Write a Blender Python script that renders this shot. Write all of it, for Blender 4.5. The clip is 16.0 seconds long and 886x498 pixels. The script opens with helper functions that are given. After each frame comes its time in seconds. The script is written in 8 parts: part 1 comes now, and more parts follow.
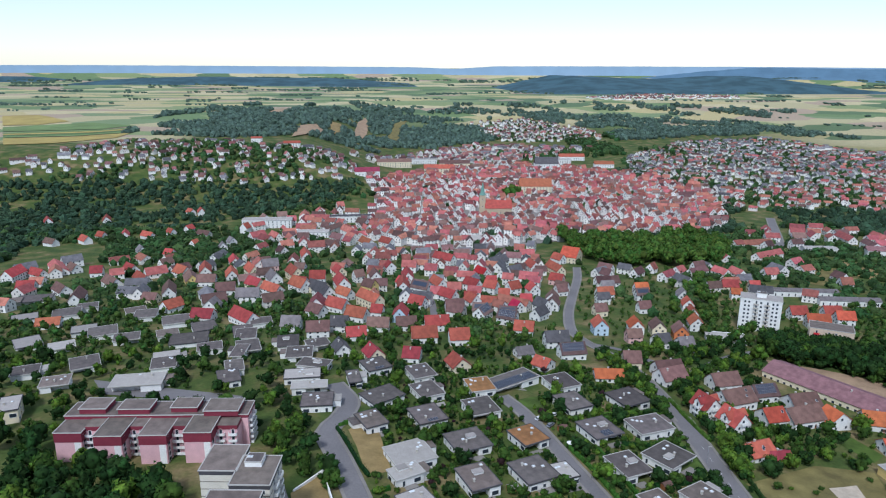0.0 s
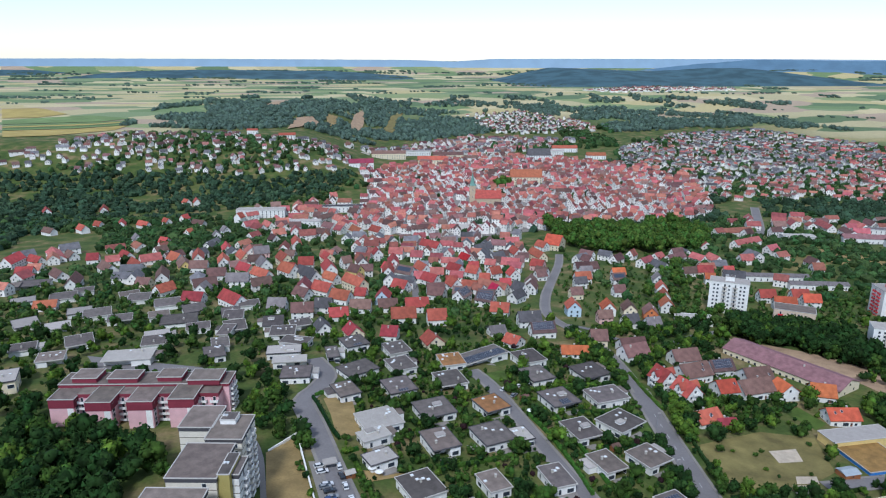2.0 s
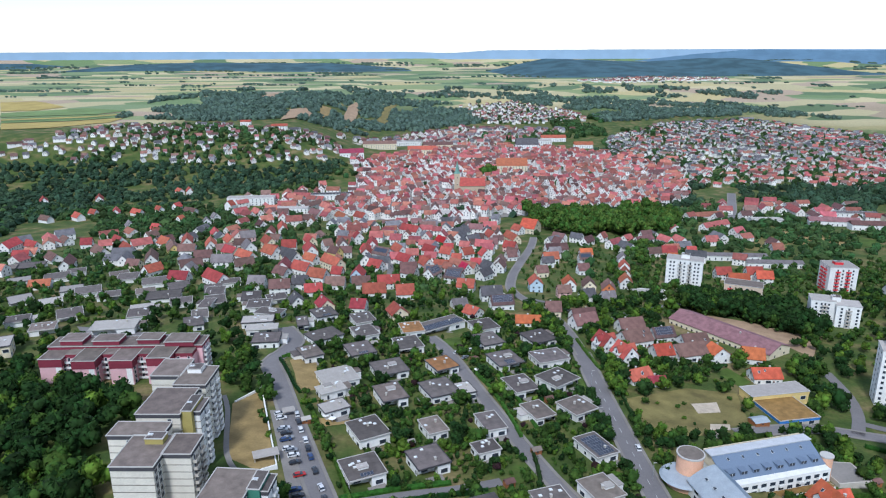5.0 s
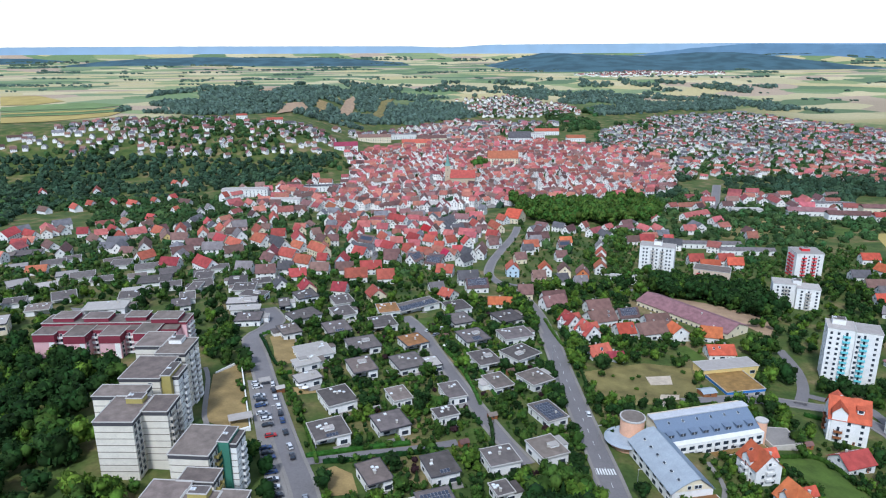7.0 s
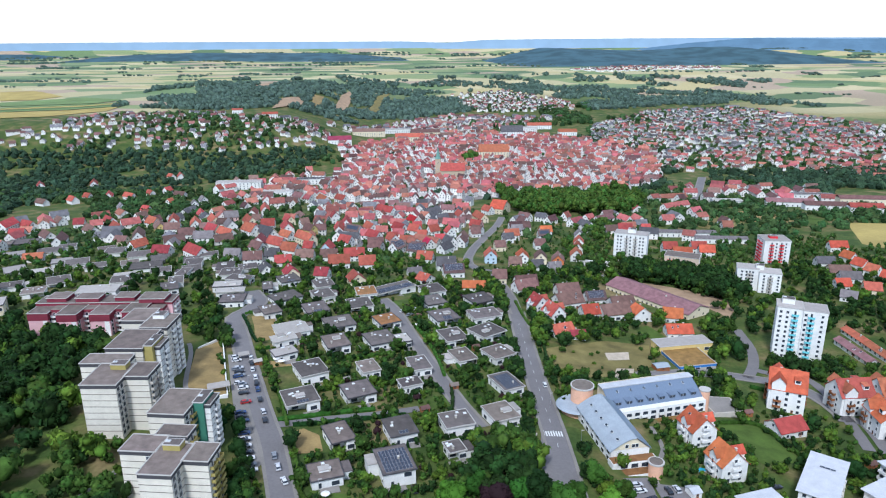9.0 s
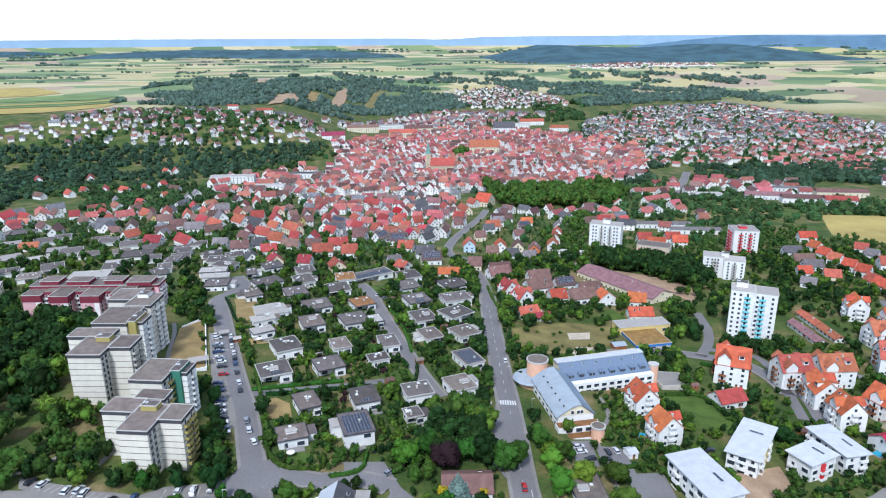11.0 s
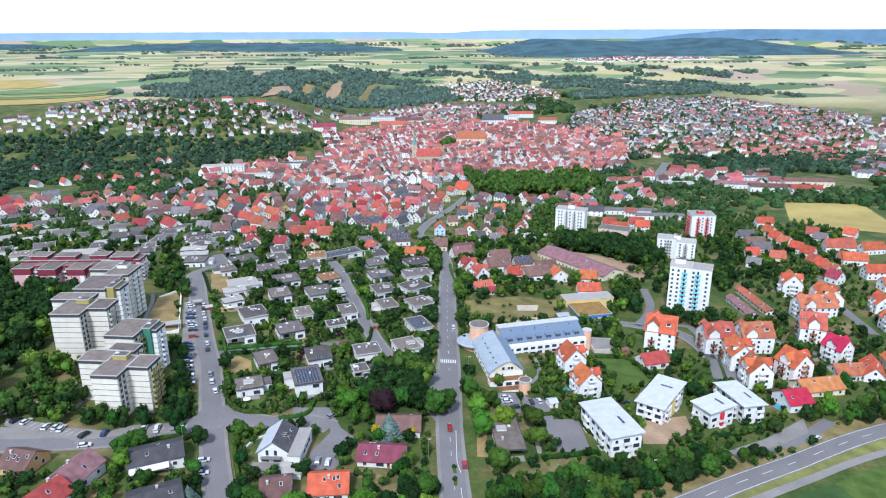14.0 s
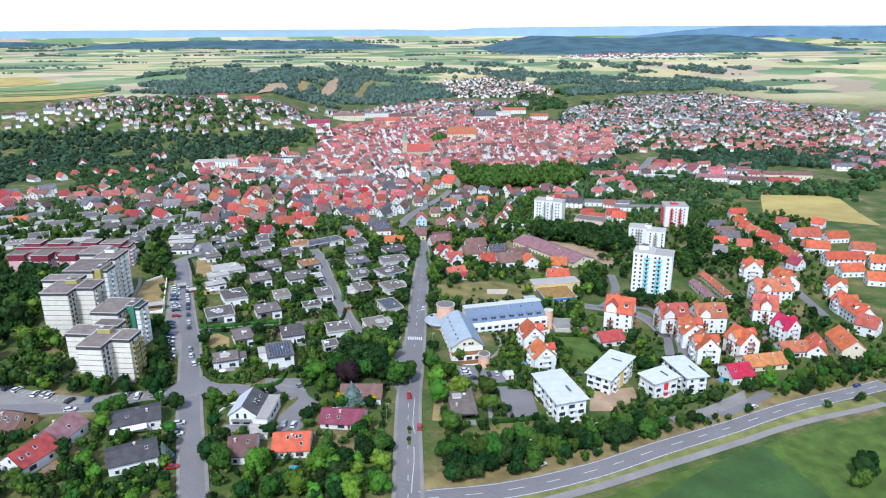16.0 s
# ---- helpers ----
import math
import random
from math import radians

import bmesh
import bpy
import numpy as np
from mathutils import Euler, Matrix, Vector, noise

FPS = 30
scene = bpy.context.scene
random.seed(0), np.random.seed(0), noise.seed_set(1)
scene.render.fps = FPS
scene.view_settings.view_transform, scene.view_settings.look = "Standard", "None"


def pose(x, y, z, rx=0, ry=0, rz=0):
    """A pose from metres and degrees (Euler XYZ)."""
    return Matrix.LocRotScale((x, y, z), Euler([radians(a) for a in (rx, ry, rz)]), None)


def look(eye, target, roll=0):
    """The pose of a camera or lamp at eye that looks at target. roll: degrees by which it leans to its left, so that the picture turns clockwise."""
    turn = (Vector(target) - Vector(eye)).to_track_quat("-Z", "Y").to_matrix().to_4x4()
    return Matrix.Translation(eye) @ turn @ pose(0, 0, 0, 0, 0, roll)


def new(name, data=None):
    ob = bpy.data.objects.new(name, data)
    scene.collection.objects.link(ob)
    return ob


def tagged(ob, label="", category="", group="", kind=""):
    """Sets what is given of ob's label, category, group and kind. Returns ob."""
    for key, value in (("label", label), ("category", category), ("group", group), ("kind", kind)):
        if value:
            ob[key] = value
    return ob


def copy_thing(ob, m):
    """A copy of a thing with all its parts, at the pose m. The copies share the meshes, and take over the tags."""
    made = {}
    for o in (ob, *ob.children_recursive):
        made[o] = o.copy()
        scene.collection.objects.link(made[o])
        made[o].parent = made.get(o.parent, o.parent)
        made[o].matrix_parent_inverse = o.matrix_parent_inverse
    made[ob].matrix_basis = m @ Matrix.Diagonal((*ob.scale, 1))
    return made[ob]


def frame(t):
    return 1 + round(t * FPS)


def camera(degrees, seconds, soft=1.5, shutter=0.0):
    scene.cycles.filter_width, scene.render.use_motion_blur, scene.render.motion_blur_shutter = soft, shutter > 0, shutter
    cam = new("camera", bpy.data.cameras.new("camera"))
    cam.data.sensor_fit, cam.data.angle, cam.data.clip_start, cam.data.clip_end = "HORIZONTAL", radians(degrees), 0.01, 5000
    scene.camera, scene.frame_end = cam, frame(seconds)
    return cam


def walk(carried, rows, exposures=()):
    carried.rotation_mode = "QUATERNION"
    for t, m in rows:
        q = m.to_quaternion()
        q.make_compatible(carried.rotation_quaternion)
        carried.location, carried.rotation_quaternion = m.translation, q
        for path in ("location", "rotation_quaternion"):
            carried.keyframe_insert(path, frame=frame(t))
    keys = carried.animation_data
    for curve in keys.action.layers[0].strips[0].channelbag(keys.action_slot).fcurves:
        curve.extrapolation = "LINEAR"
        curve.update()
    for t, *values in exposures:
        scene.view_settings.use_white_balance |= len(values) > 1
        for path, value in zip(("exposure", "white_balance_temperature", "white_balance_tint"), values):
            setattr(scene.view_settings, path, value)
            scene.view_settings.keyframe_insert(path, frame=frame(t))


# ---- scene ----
cam = camera(65.6, 16.0, 1.15)
PATH = [
    (0, (-99.24, 184.14, 154.67), (-47.24, 566.74, 50.47), 0.3),
    (0.5, (-96.37, 178.73, 154.66), (-44.57, 561.13, 49.46), 0.2),
    (1, (-93.62, 173.35, 154.61), (-42.02, 555.35, 48.41), 0.2),
    (1.5, (-90.67, 167.84, 154.59), (-39.27, 549.84, 47.59), 0.2),
    (2, (-87.90, 162.20, 154.56), (-36.50, 543.80, 46.56), 0.2),
    (2.5, (-84.92, 156.56, 154.43), (-33.72, 537.96, 45.63), 0.1),
    (3, (-81.89, 151.16, 154.31), (-30.89, 532.36, 44.91), 0.1),
    (3.5, (-78.90, 145.61, 154.21), (-27.70, 526.61, 43.81), 0.1),
    (4, (-75.79, 140.07, 154.17), (-24.79, 520.87, 43.17), 0.0),
    (6.3, (-61.29, 114.02, 153.83), (-11.29, 494.22, 39.63), -0.2),
    (6.5, (-59.97, 111.72, 153.84), (-10.17, 491.72, 39.43), -0.2),
    (7, (-56.83, 106.10, 153.75), (-7.23, 486.10, 38.55), -0.2),
    (7.5, (-53.68, 100.30, 153.66), (-4.28, 479.90, 37.86), -0.3),
    (8, (-50.60, 94.40, 153.72), (-1.20, 473.80, 37.12), -0.3),
    (8.5, (-47.43, 88.62, 153.79), (1.97, 467.82, 36.59), -0.3),
    (9, (-44.11, 82.81, 153.75), (4.89, 461.81, 36.15), -0.3),
    (11.3, (-28.97, 55.74, 153.78), (19.63, 434.34, 33.98), -0.3),
    (11.5, (-27.65, 53.39, 153.80), (20.75, 431.79, 33.60), -0.2),
    (12, (-24.32, 47.50, 153.87), (23.88, 425.70, 33.27), -0.2),
    (12.5, (-21.03, 41.81, 153.77), (27.17, 420.01, 32.57), -0.2),
    (13, (-17.56, 35.88, 153.72), (30.44, 413.88, 32.32), -0.2),
    (13.5, (-13.96, 29.98, 153.81), (33.84, 407.98, 32.01), -0.2),
    (14, (-10.37, 23.97, 153.86), (37.43, 401.77, 31.46), -0.2),
    (14.5, (-6.86, 17.99, 153.83), (40.74, 395.59, 31.03), -0.2),
    (15, (-3.41, 12.09, 153.81), (44.39, 389.69, 30.61), -0.2),
    (15.5, (0.21, 6.07, 153.86), (47.61, 383.47, 30.46), -0.2),
    (16, (3.53, 0.13, 153.79), (50.93, 377.53, 29.99), -0.3),
]
walk(cam, [(t, look(eye, target, roll)) for t, eye, target, roll in PATH],
     [(0.0, -0.58, 5550, 9), (4.0, -0.42, 5550, 9), (8.0, -0.25, 5550, 9), (12.0, -0.05, 5550, 9), (16.0, 0.06, 5550, 9)])

# world, sun and exposure
SUN_AZ, SUN_EL = radians(-158), radians(49)
world = bpy.data.worlds.new("sky")
scene.world = world
world.use_nodes = True
wn = world.node_tree
sky = wn.nodes.new("ShaderNodeTexSky")
sky.sky_type, sky.sun_disc = "NISHITA", False
sky.sun_elevation, sky.sun_rotation = SUN_EL, SUN_AZ
sky.air_density, sky.dust_density, sky.ozone_density, sky.altitude = 1.0, 0.3, 1.0, 400
wn.nodes["Background"].inputs["Strength"].default_value = 0.15
haze = wn.nodes.new("ShaderNodeMix")
haze.data_type, haze.blend_type = "RGBA", "ADD"
haze.inputs[0].default_value, haze.inputs[7].default_value = 1.0, (2.95, 2.9, 2.95, 1)  # thin even cloud
veil = wn.nodes.new("ShaderNodeMix")
veil.data_type, veil.blend_type = "RGBA", "MULTIPLY"
veil.inputs[0].default_value, veil.inputs[7].default_value = 1.0, (1.0, 0.96, 0.92, 1)
wn.links.new(sky.outputs[0], veil.inputs[6])
wn.links.new(veil.outputs[2], haze.inputs[6])
wn.links.new(haze.outputs[2], wn.nodes["Background"].inputs["Color"])
sun = new("sun", bpy.data.lights.new("sun", "SUN"))
sun.data.energy, sun.data.angle, sun.data.color = 4.3, radians(9), (1.0, 0.955, 0.89)
toward = Vector((math.sin(SUN_AZ) * math.cos(SUN_EL), math.cos(SUN_AZ) * math.cos(SUN_EL), math.sin(SUN_EL)))
sun.matrix_world = look(toward * 100, (0, 0, 0))

# ---- materials ----


def shader(name, rough=0.8, metal=0.0):
    m = bpy.data.materials.new(name)
    m.use_nodes = True
    n = m.node_tree.nodes
    b = n["Principled BSDF"]
    b.inputs["Roughness"].default_value, b.inputs["Metallic"].default_value = rough, metal
    b.inputs["Specular IOR Level"].default_value = 0.25
    return m, m.node_tree.nodes, m.node_tree.links, b


def ramp(n, stops):
    r = n.new("ShaderNodeValToRGB")
    e = r.color_ramp.elements
    while len(e) < len(stops):
        e.new(0.5)
    for i, (p, c) in enumerate(stops):
        e[i].position, e[i].color = p, (*c, 1)
    return r


def noise_tex(n, l, scale, detail=4, coords="Object", stretch=None):
    tc = n.new("ShaderNodeTexCoord")
    t = n.new("ShaderNodeTexNoise")
    t.inputs["Scale"].default_value, t.inputs["Detail"].default_value = scale, detail
    if stretch:
        mp = n.new("ShaderNodeMapping")
        mp.inputs["Scale"].default_value = stretch
        l.new(tc.outputs[coords], mp.inputs[0])
        l.new(mp.outputs[0], t.inputs["Vector"])
    else:
        l.new(tc.outputs[coords], t.inputs["Vector"])
    return t


def mix(n, l, fac, a, b, mode="MIX"):
    k = n.new("ShaderNodeMix")
    k.data_type, k.blend_type = "RGBA", mode
    for slot, v in ((0, fac), (6, a), (7, b)):
        if isinstance(v, (int, float)):
            k.inputs[slot].default_value = v
        elif isinstance(v, tuple):
            k.inputs[slot].default_value = (*v, 1)
        else:
            l.new(v, k.inputs[slot])
    return k.outputs[2]


def bump(n, l, b, height, strength=0.3, dist=0.1):
    k = n.new("ShaderNodeBump")
    k.inputs["Strength"].default_value, k.inputs["Distance"].default_value = strength, dist
    l.new(height, k.inputs["Height"])
    l.new(k.outputs[0], b.inputs["Normal"])


def surface(name, colour, rough=0.8, vary=0.25, scale=0.6, fine=6.0, metal=0.0, rand=0.25, island=False, hue=0.0, bumpy=0.2):
    """Colour with stains at two scales, and a shade of its own for each piece."""
    m, n, l, b = shader(name, rough, metal)
    big, small = noise_tex(n, l, scale), noise_tex(n, l, fine)
    dark = tuple(c * (1 - vary) for c in colour)
    light = tuple(min(1, c * (1 + vary * 0.6)) for c in colour)
    c1 = ramp(n, [(0.3, dark), (0.7, light)])
    l.new(big.outputs[0], c1.inputs[0])
    sm = ramp(n, [(0.25, (0.78, 0.78, 0.78)), (0.75, (1.1, 1.1, 1.1))])
    l.new(small.outputs[0], sm.inputs[0])
    col = mix(n, l, 0.7, c1.outputs[0], sm.outputs[0], "MULTIPLY")
    if rand:
        src = n.new("ShaderNodeNewGeometry").outputs["Random Per Island"] if island else n.new("ShaderNodeObjectInfo").outputs["Random"]
        hs = n.new("ShaderNodeHueSaturation")
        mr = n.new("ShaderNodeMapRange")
        mr.inputs["To Min"].default_value, mr.inputs["To Max"].default_value = 1 - rand, 1 + rand
        l.new(src, mr.inputs[0])
        l.new(mr.outputs[0], hs.inputs["Value"])
        l.new(col, hs.inputs["Color"])
        if hue:
            w = n.new("ShaderNodeMath")
            w.operation = "MULTIPLY"
            w.inputs[1].default_value = 7.31
            fr = n.new("ShaderNodeMath")
            fr.operation = "FRACT"
            h2 = n.new("ShaderNodeMapRange")
            h2.inputs["To Min"].default_value, h2.inputs["To Max"].default_value = 0.5 - hue, 0.5 + hue
            l.new(src, w.inputs[0])
            l.new(w.outputs[0], fr.inputs[0])
            l.new(fr.outputs[0], h2.inputs[0])
            l.new(h2.outputs[0], hs.inputs["Hue"])
        col = hs.outputs[0]
    l.new(col, b.inputs["Base Color"])
    if "leaf" in name:
        b.inputs["Specular IOR Level"].default_value = 0.08
    if bumpy:
        bump(n, l, b, small.outputs[0], bumpy)
    return m


def plain(name, colour, rough=0.5, metal=0.0):
    m, n, l, b = shader(name, rough, metal)
    t = noise_tex(n, l, 3.0)
    c = ramp(n, [(0.3, tuple(v * 0.85 for v in colour)), (0.7, colour)])
    l.new(t.outputs[0], c.inputs[0])
    l.new(c.outputs[0], b.inputs["Base Color"])
    return m


ROOF = {k: surface("roof_" + k, c, 0.75, 0.1 if k in ("white", "blue", "pale") else 0.3, 0.35, 2.5, rand=r, hue=0.012) for k, c, r in (
    ("red", (0.36, 0.075, 0.058), 0.3), ("orange", (0.43, 0.105, 0.045), 0.22), ("rust", (0.37, 0.105, 0.062), 0.28),
    ("brown", (0.17, 0.095, 0.08), 0.3), ("grey", (0.17, 0.15, 0.15), 0.3), ("slate", (0.085, 0.08, 0.085), 0.3), ("plum", (0.2, 0.05, 0.085), 0.1),
    ("darkred", (0.3, 0.045, 0.045), 0.2), ("wine", (0.25, 0.04, 0.06), 0.2), ("crimson", (0.38, 0.02, 0.045), 0.15),
    ("mauve", (0.25, 0.13, 0.13), 0.1), ("ochre", (0.42, 0.16, 0.06), 0.2), ("solar", (0.16, 0.1, 0.09), 0.3),
    ("bitumen", (0.125, 0.106, 0.098), 0.3), ("taupe", (0.185, 0.15, 0.128), 0.2), ("pale", (0.37, 0.34, 0.31), 0.2),
    ("moss", (0.24, 0.13, 0.045), 0.25), ("blue", (0.34, 0.38, 0.42), 0.08), ("white", (0.5, 0.51, 0.535), 0.08))}
WALL = {k: surface("wall_" + k, c, 0.85, 0.08, 0.4, 3.0, rand=0.07, bumpy=0.08) for k, c in (
    ("white", (0.77, 0.76, 0.73)), ("cream", (0.75, 0.66, 0.48)), ("yellow", (0.72, 0.55, 0.22)), ("sky", (0.55, 0.68, 0.78)),
    ("pinkwall", (0.7, 0.45, 0.42)), ("orangewall", (0.6, 0.2, 0.08)), ("ochre", (0.62, 0.36, 0.16)), ("pinkblock", (0.68, 0.42, 0.44)),
    ("redblock", (0.2, 0.033, 0.052)), ("concrete", (0.5, 0.46, 0.4)), ("facade", (0.68, 0.635, 0.545)), ("beige", (0.62, 0.5, 0.38)), ("olive", (0.36, 0.3, 0.1)),
    ("green", (0.06, 0.2, 0.14)), ("salmon", (0.72, 0.42, 0.28)), ("turquoise", (0.18, 0.55, 0.6)), ("redpaint", (0.62, 0.04, 0.05)),
    ("stone", (0.5, 0.4, 0.28)), ("greyband", (0.07, 0.068, 0.075)), ("joint", (0.14, 0.115, 0.09)), ("bluepaint", (0.05, 0.2, 0.55)))}
GLASS = plain("window_glass", (0.035, 0.045, 0.06), 0.12)
FRAME = plain("window_frame", (0.7, 0.7, 0.68), 0.5)
RIM = plain("roof_rim", (0.5, 0.475, 0.44), 0.6)
PANEL = plain("solar_panel", (0.05, 0.062, 0.09), 0.3)
METAL = plain("metal", (0.45, 0.46, 0.48), 0.4, 0.6)
BARK = surface("bark", (0.09, 0.06, 0.04), 0.9)
TIMBER = surface("timber", (0.25, 0.1, 0.04), 0.8)
TYRE = plain("tyre", (0.02, 0.02, 0.02), 0.9)
LINE = plain("road_paint", (0.7, 0.7, 0.68), 0.7)
ASPHALT = surface("asphalt", (0.195, 0.182, 0.182), 0.9, 0.14, 0.05, 1.2, rand=0)
PAVING = surface("paving", (0.25, 0.23, 0.21), 0.9, 0.15, 0.1, 1.5, rand=0)
DIRT = surface("bare_earth", (0.38, 0.262, 0.165), 0.95, 0.3, 0.1, 1.0, rand=0)
STRAW = surface("dry_grass", (0.30, 0.215, 0.09), 0.95, 0.35, 0.12, 1.3, rand=0)
VERGE = surface("verge_grass", (0.24, 0.185, 0.075), 0.95, 0.4, 0.15, 1.3, rand=0)
LAWN = surface("lawn", (0.075, 0.12, 0.02), 0.95, 0.35, 0.15, 1.3, rand=0)
CROP = surface("green_crop", (0.05, 0.098, 0.024), 0.95, 0.3, 0.06, 0.7, rand=0)
STRIP_GREEN = surface("pale_crop", (0.17, 0.24, 0.09), 0.95, 0.2, 0.02, 0.3, rand=0)
STRIP_DARK = surface("grass_crop", (0.1, 0.16, 0.06), 0.95, 0.2, 0.02, 0.3, rand=0)
SAND = surface("sand", (0.5, 0.42, 0.32), 0.95, 0.2, 0.3, 2.0, rand=0)
MEADOW = surface("meadow_grass", (0.2, 0.168, 0.06), 0.95, 0.4, 0.1, 1.3, rand=0)
GREENVERGE = surface("mown_verge", (0.2, 0.2, 0.06), 0.95, 0.35, 0.15, 1.3, rand=0)
HAYFIELD = surface("hay_field", (0.40, 0.31, 0.10), 0.95, 0.2, 0.03, 0.5, rand=0)


def leaf(name, colour, island=False, rand=0.35, hue=0.03):
    # mottled leaf tone, with shadow gaps between leaf clumps painted in
    m = surface(name, colour, 0.75, 0.55, 0.7, 2.6, rand=rand, island=island, hue=hue, bumpy=0.6)
    return m


LEAF = [leaf("leaf_mid", (0.046, 0.102, 0.015)), leaf("leaf_dark", (0.019, 0.047, 0.011)), leaf("leaf_light", (0.095, 0.185, 0.02))]
LEAF_PLUM = leaf("leaf_plum", (0.032, 0.016, 0.018))
LEAF_BLUE = leaf("leaf_blue", (0.14, 0.2, 0.18))
LEAF_GOLD = leaf("leaf_gold", (0.45, 0.3, 0.02))
PARK_LEAF = leaf("park_leaf", (0.06, 0.115, 0.02), True, 0.4)
FOREST = leaf("forest_leaf", (0.036, 0.07, 0.036), True, 0.5)
# tone differs from tree to tree; dark mottling also paints shadowed clump gaps
GARDEN = [surface("garden_leaf_" + k, c, 0.8, 0.6, 0.3, 2.0, rand=0.4, island=True, hue=0.015, bumpy=0.6) for k, c in (("mid", (0.043, 0.086, 0.015)), ("dark", (0.019, 0.046, 0.011)), ("light", (0.08, 0.14, 0.018)))]
# paler and bluer than near leaves: distance haze put into the colour
HAZY_FAR_LEAF = leaf("hazy_far_leaf", (0.075, 0.115, 0.085), True, 0.3, 0.01)
HOUSE_RED = surface("town_roof", (0.34, 0.112, 0.094), 0.8, 0.3, 0.3, 2.0, rand=0.45, island=True, hue=0.02)
HOUSE_BROWN = surface("town_roof_brown", (0.17, 0.095, 0.085), 0.8, 0.3, 0.3, 2.0, rand=0.5, island=True, hue=0.02)
HOUSE_GREY = surface("town_roof_grey", (0.15, 0.145, 0.155), 0.8, 0.3, 0.3, 2.0, rand=0.5, island=True, hue=0.02)
HOUSE_MIX = surface("suburb_roof", (0.26, 0.115, 0.1), 0.8, 0.3, 0.3, 2.0, rand=0.6, island=True, hue=0.03)
# slope woods lightened towards blue, the haze being part of the leaf colour
HAZY_HILL_LEAF = leaf("hazy_hill_leaf", (0.085, 0.13, 0.1), True, 0.4)
SLOPE_LEAF = leaf("slope_leaf", (0.05, 0.096, 0.02), True, 0.4)
TOWN_LEAF = leaf("town_leaf", (0.044, 0.085, 0.027), True, 0.5)
HOUSE_WALL = surface("town_wall", (0.8, 0.775, 0.73), 0.9, 0.08, 0.3, 2.0, rand=0.14, island=True, hue=0.02)


def car_paint():
    m, n, l, b = shader("car_paint", 0.25, 0.1)
    b.inputs["Coat Weight"].default_value = 0.6
    r = ramp(n, [(0.0, (0.7, 0.7, 0.7)), (0.32, (0.03, 0.03, 0.035)), (0.56, (0.25, 0.26, 0.28)), (0.74, (0.03, 0.06, 0.16)), (0.8, (0.6, 0.6, 0.62)), (0.95, (0.4, 0.02, 0.02))])
    r.color_ramp.interpolation = "CONSTANT"
    l.new(n.new("ShaderNodeObjectInfo").outputs["Random"], r.inputs[0])
    l.new(r.outputs[0], b.inputs["Base Color"])
    return m


PAINT = car_paint()


def backdrop_mat(name, colour, haze_glow, lo=0.82, hi=1.1):
    """Distant hills, the pale blue of the air before them painted in as emission."""
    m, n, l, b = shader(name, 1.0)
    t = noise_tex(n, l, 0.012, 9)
    for socket, base in (("Base Color", colour), ("Emission Color", haze_glow)):
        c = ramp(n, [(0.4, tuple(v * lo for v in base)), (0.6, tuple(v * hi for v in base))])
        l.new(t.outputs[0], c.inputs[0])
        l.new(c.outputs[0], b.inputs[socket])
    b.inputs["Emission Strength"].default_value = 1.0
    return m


RIDGE = backdrop_mat("hazy_ridge", (0.02, 0.035, 0.03), (0.05, 0.11, 0.165), 0.78, 1.18)
SECOND = backdrop_mat("hazy_blue_ridge", (0.02, 0.03, 0.04), (0.16, 0.29, 0.44), 0.92, 1.06)
RANGE = backdrop_mat("hazy_range", (0.04, 0.06, 0.07), (0.38, 0.54, 0.74), 0.96, 1.03)


def ground_mat():
    """Lawns and dry grass in the town, parcels of crop and stubble on the plateau."""
    m, n, l, b = shader("ground", 0.95)
    tc = n.new("ShaderNodeTexCoord")
    a, f = noise_tex(n, l, 0.055, 5), noise_tex(n, l, 0.6, 5)
    grass = ramp(n, [(0.36, (0.046, 0.078, 0.016)), (0.48, (0.075, 0.105, 0.023)), (0.58, (0.125, 0.122, 0.04)), (0.68, (0.22, 0.17, 0.08))])
    l.new(a.outputs[0], grass.inputs[0])
    mp = n.new("ShaderNodeMapping")
    mp.inputs["Rotation"].default_value, mp.inputs["Scale"].default_value = (0, 0, radians(-14)), (0.0052, 0.0105, 1)
    l.new(tc.outputs["Object"], mp.inputs[0])
    vo = n.new("ShaderNodeTexVoronoi")
    vo.distance, vo.voronoi_dimensions = "CHEBYCHEV", "2D"
    vo.inputs["Scale"].default_value = 1.0
    l.new(mp.outputs[0], vo.inputs["Vector"])
    sep = n.new("ShaderNodeSeparateColor")
    l.new(vo.outputs["Color"], sep.inputs[0])
    crops = ramp(n, [(0.0, (0.47, 0.4, 0.2)), (0.14, (0.16, 0.23, 0.1)), (0.3, (0.52, 0.45, 0.26)), (0.42, (0.24, 0.29, 0.13)), (0.56, (0.44, 0.39, 0.22)), (0.68, (0.12, 0.18, 0.09)), (0.8, (0.4, 0.31, 0.22)), (0.9, (0.2, 0.26, 0.13))])
    crops.color_ramp.interpolation = "CONSTANT"
    l.new(sep.outputs[0], crops.inputs[0])
    att = n.new("ShaderNodeAttribute")
    att.attribute_name = "farmland"
    col = mix(n, l, att.outputs["Fac"], grass.outputs[0], crops.outputs[0])
    fine = ramp(n, [(0.3, (0.7, 0.7, 0.7)), (0.7, (1.15, 1.15, 1.15))])
    l.new(f.outputs[0], fine.inputs[0])
    col = mix(n, l, 0.8, col, fine.outputs[0], "MULTIPLY")
    l.new(col, b.inputs["Base Color"])
    bump(n, l, b, f.outputs[0], 0.5, 0.3)
    return m


GROUND = ground_mat()

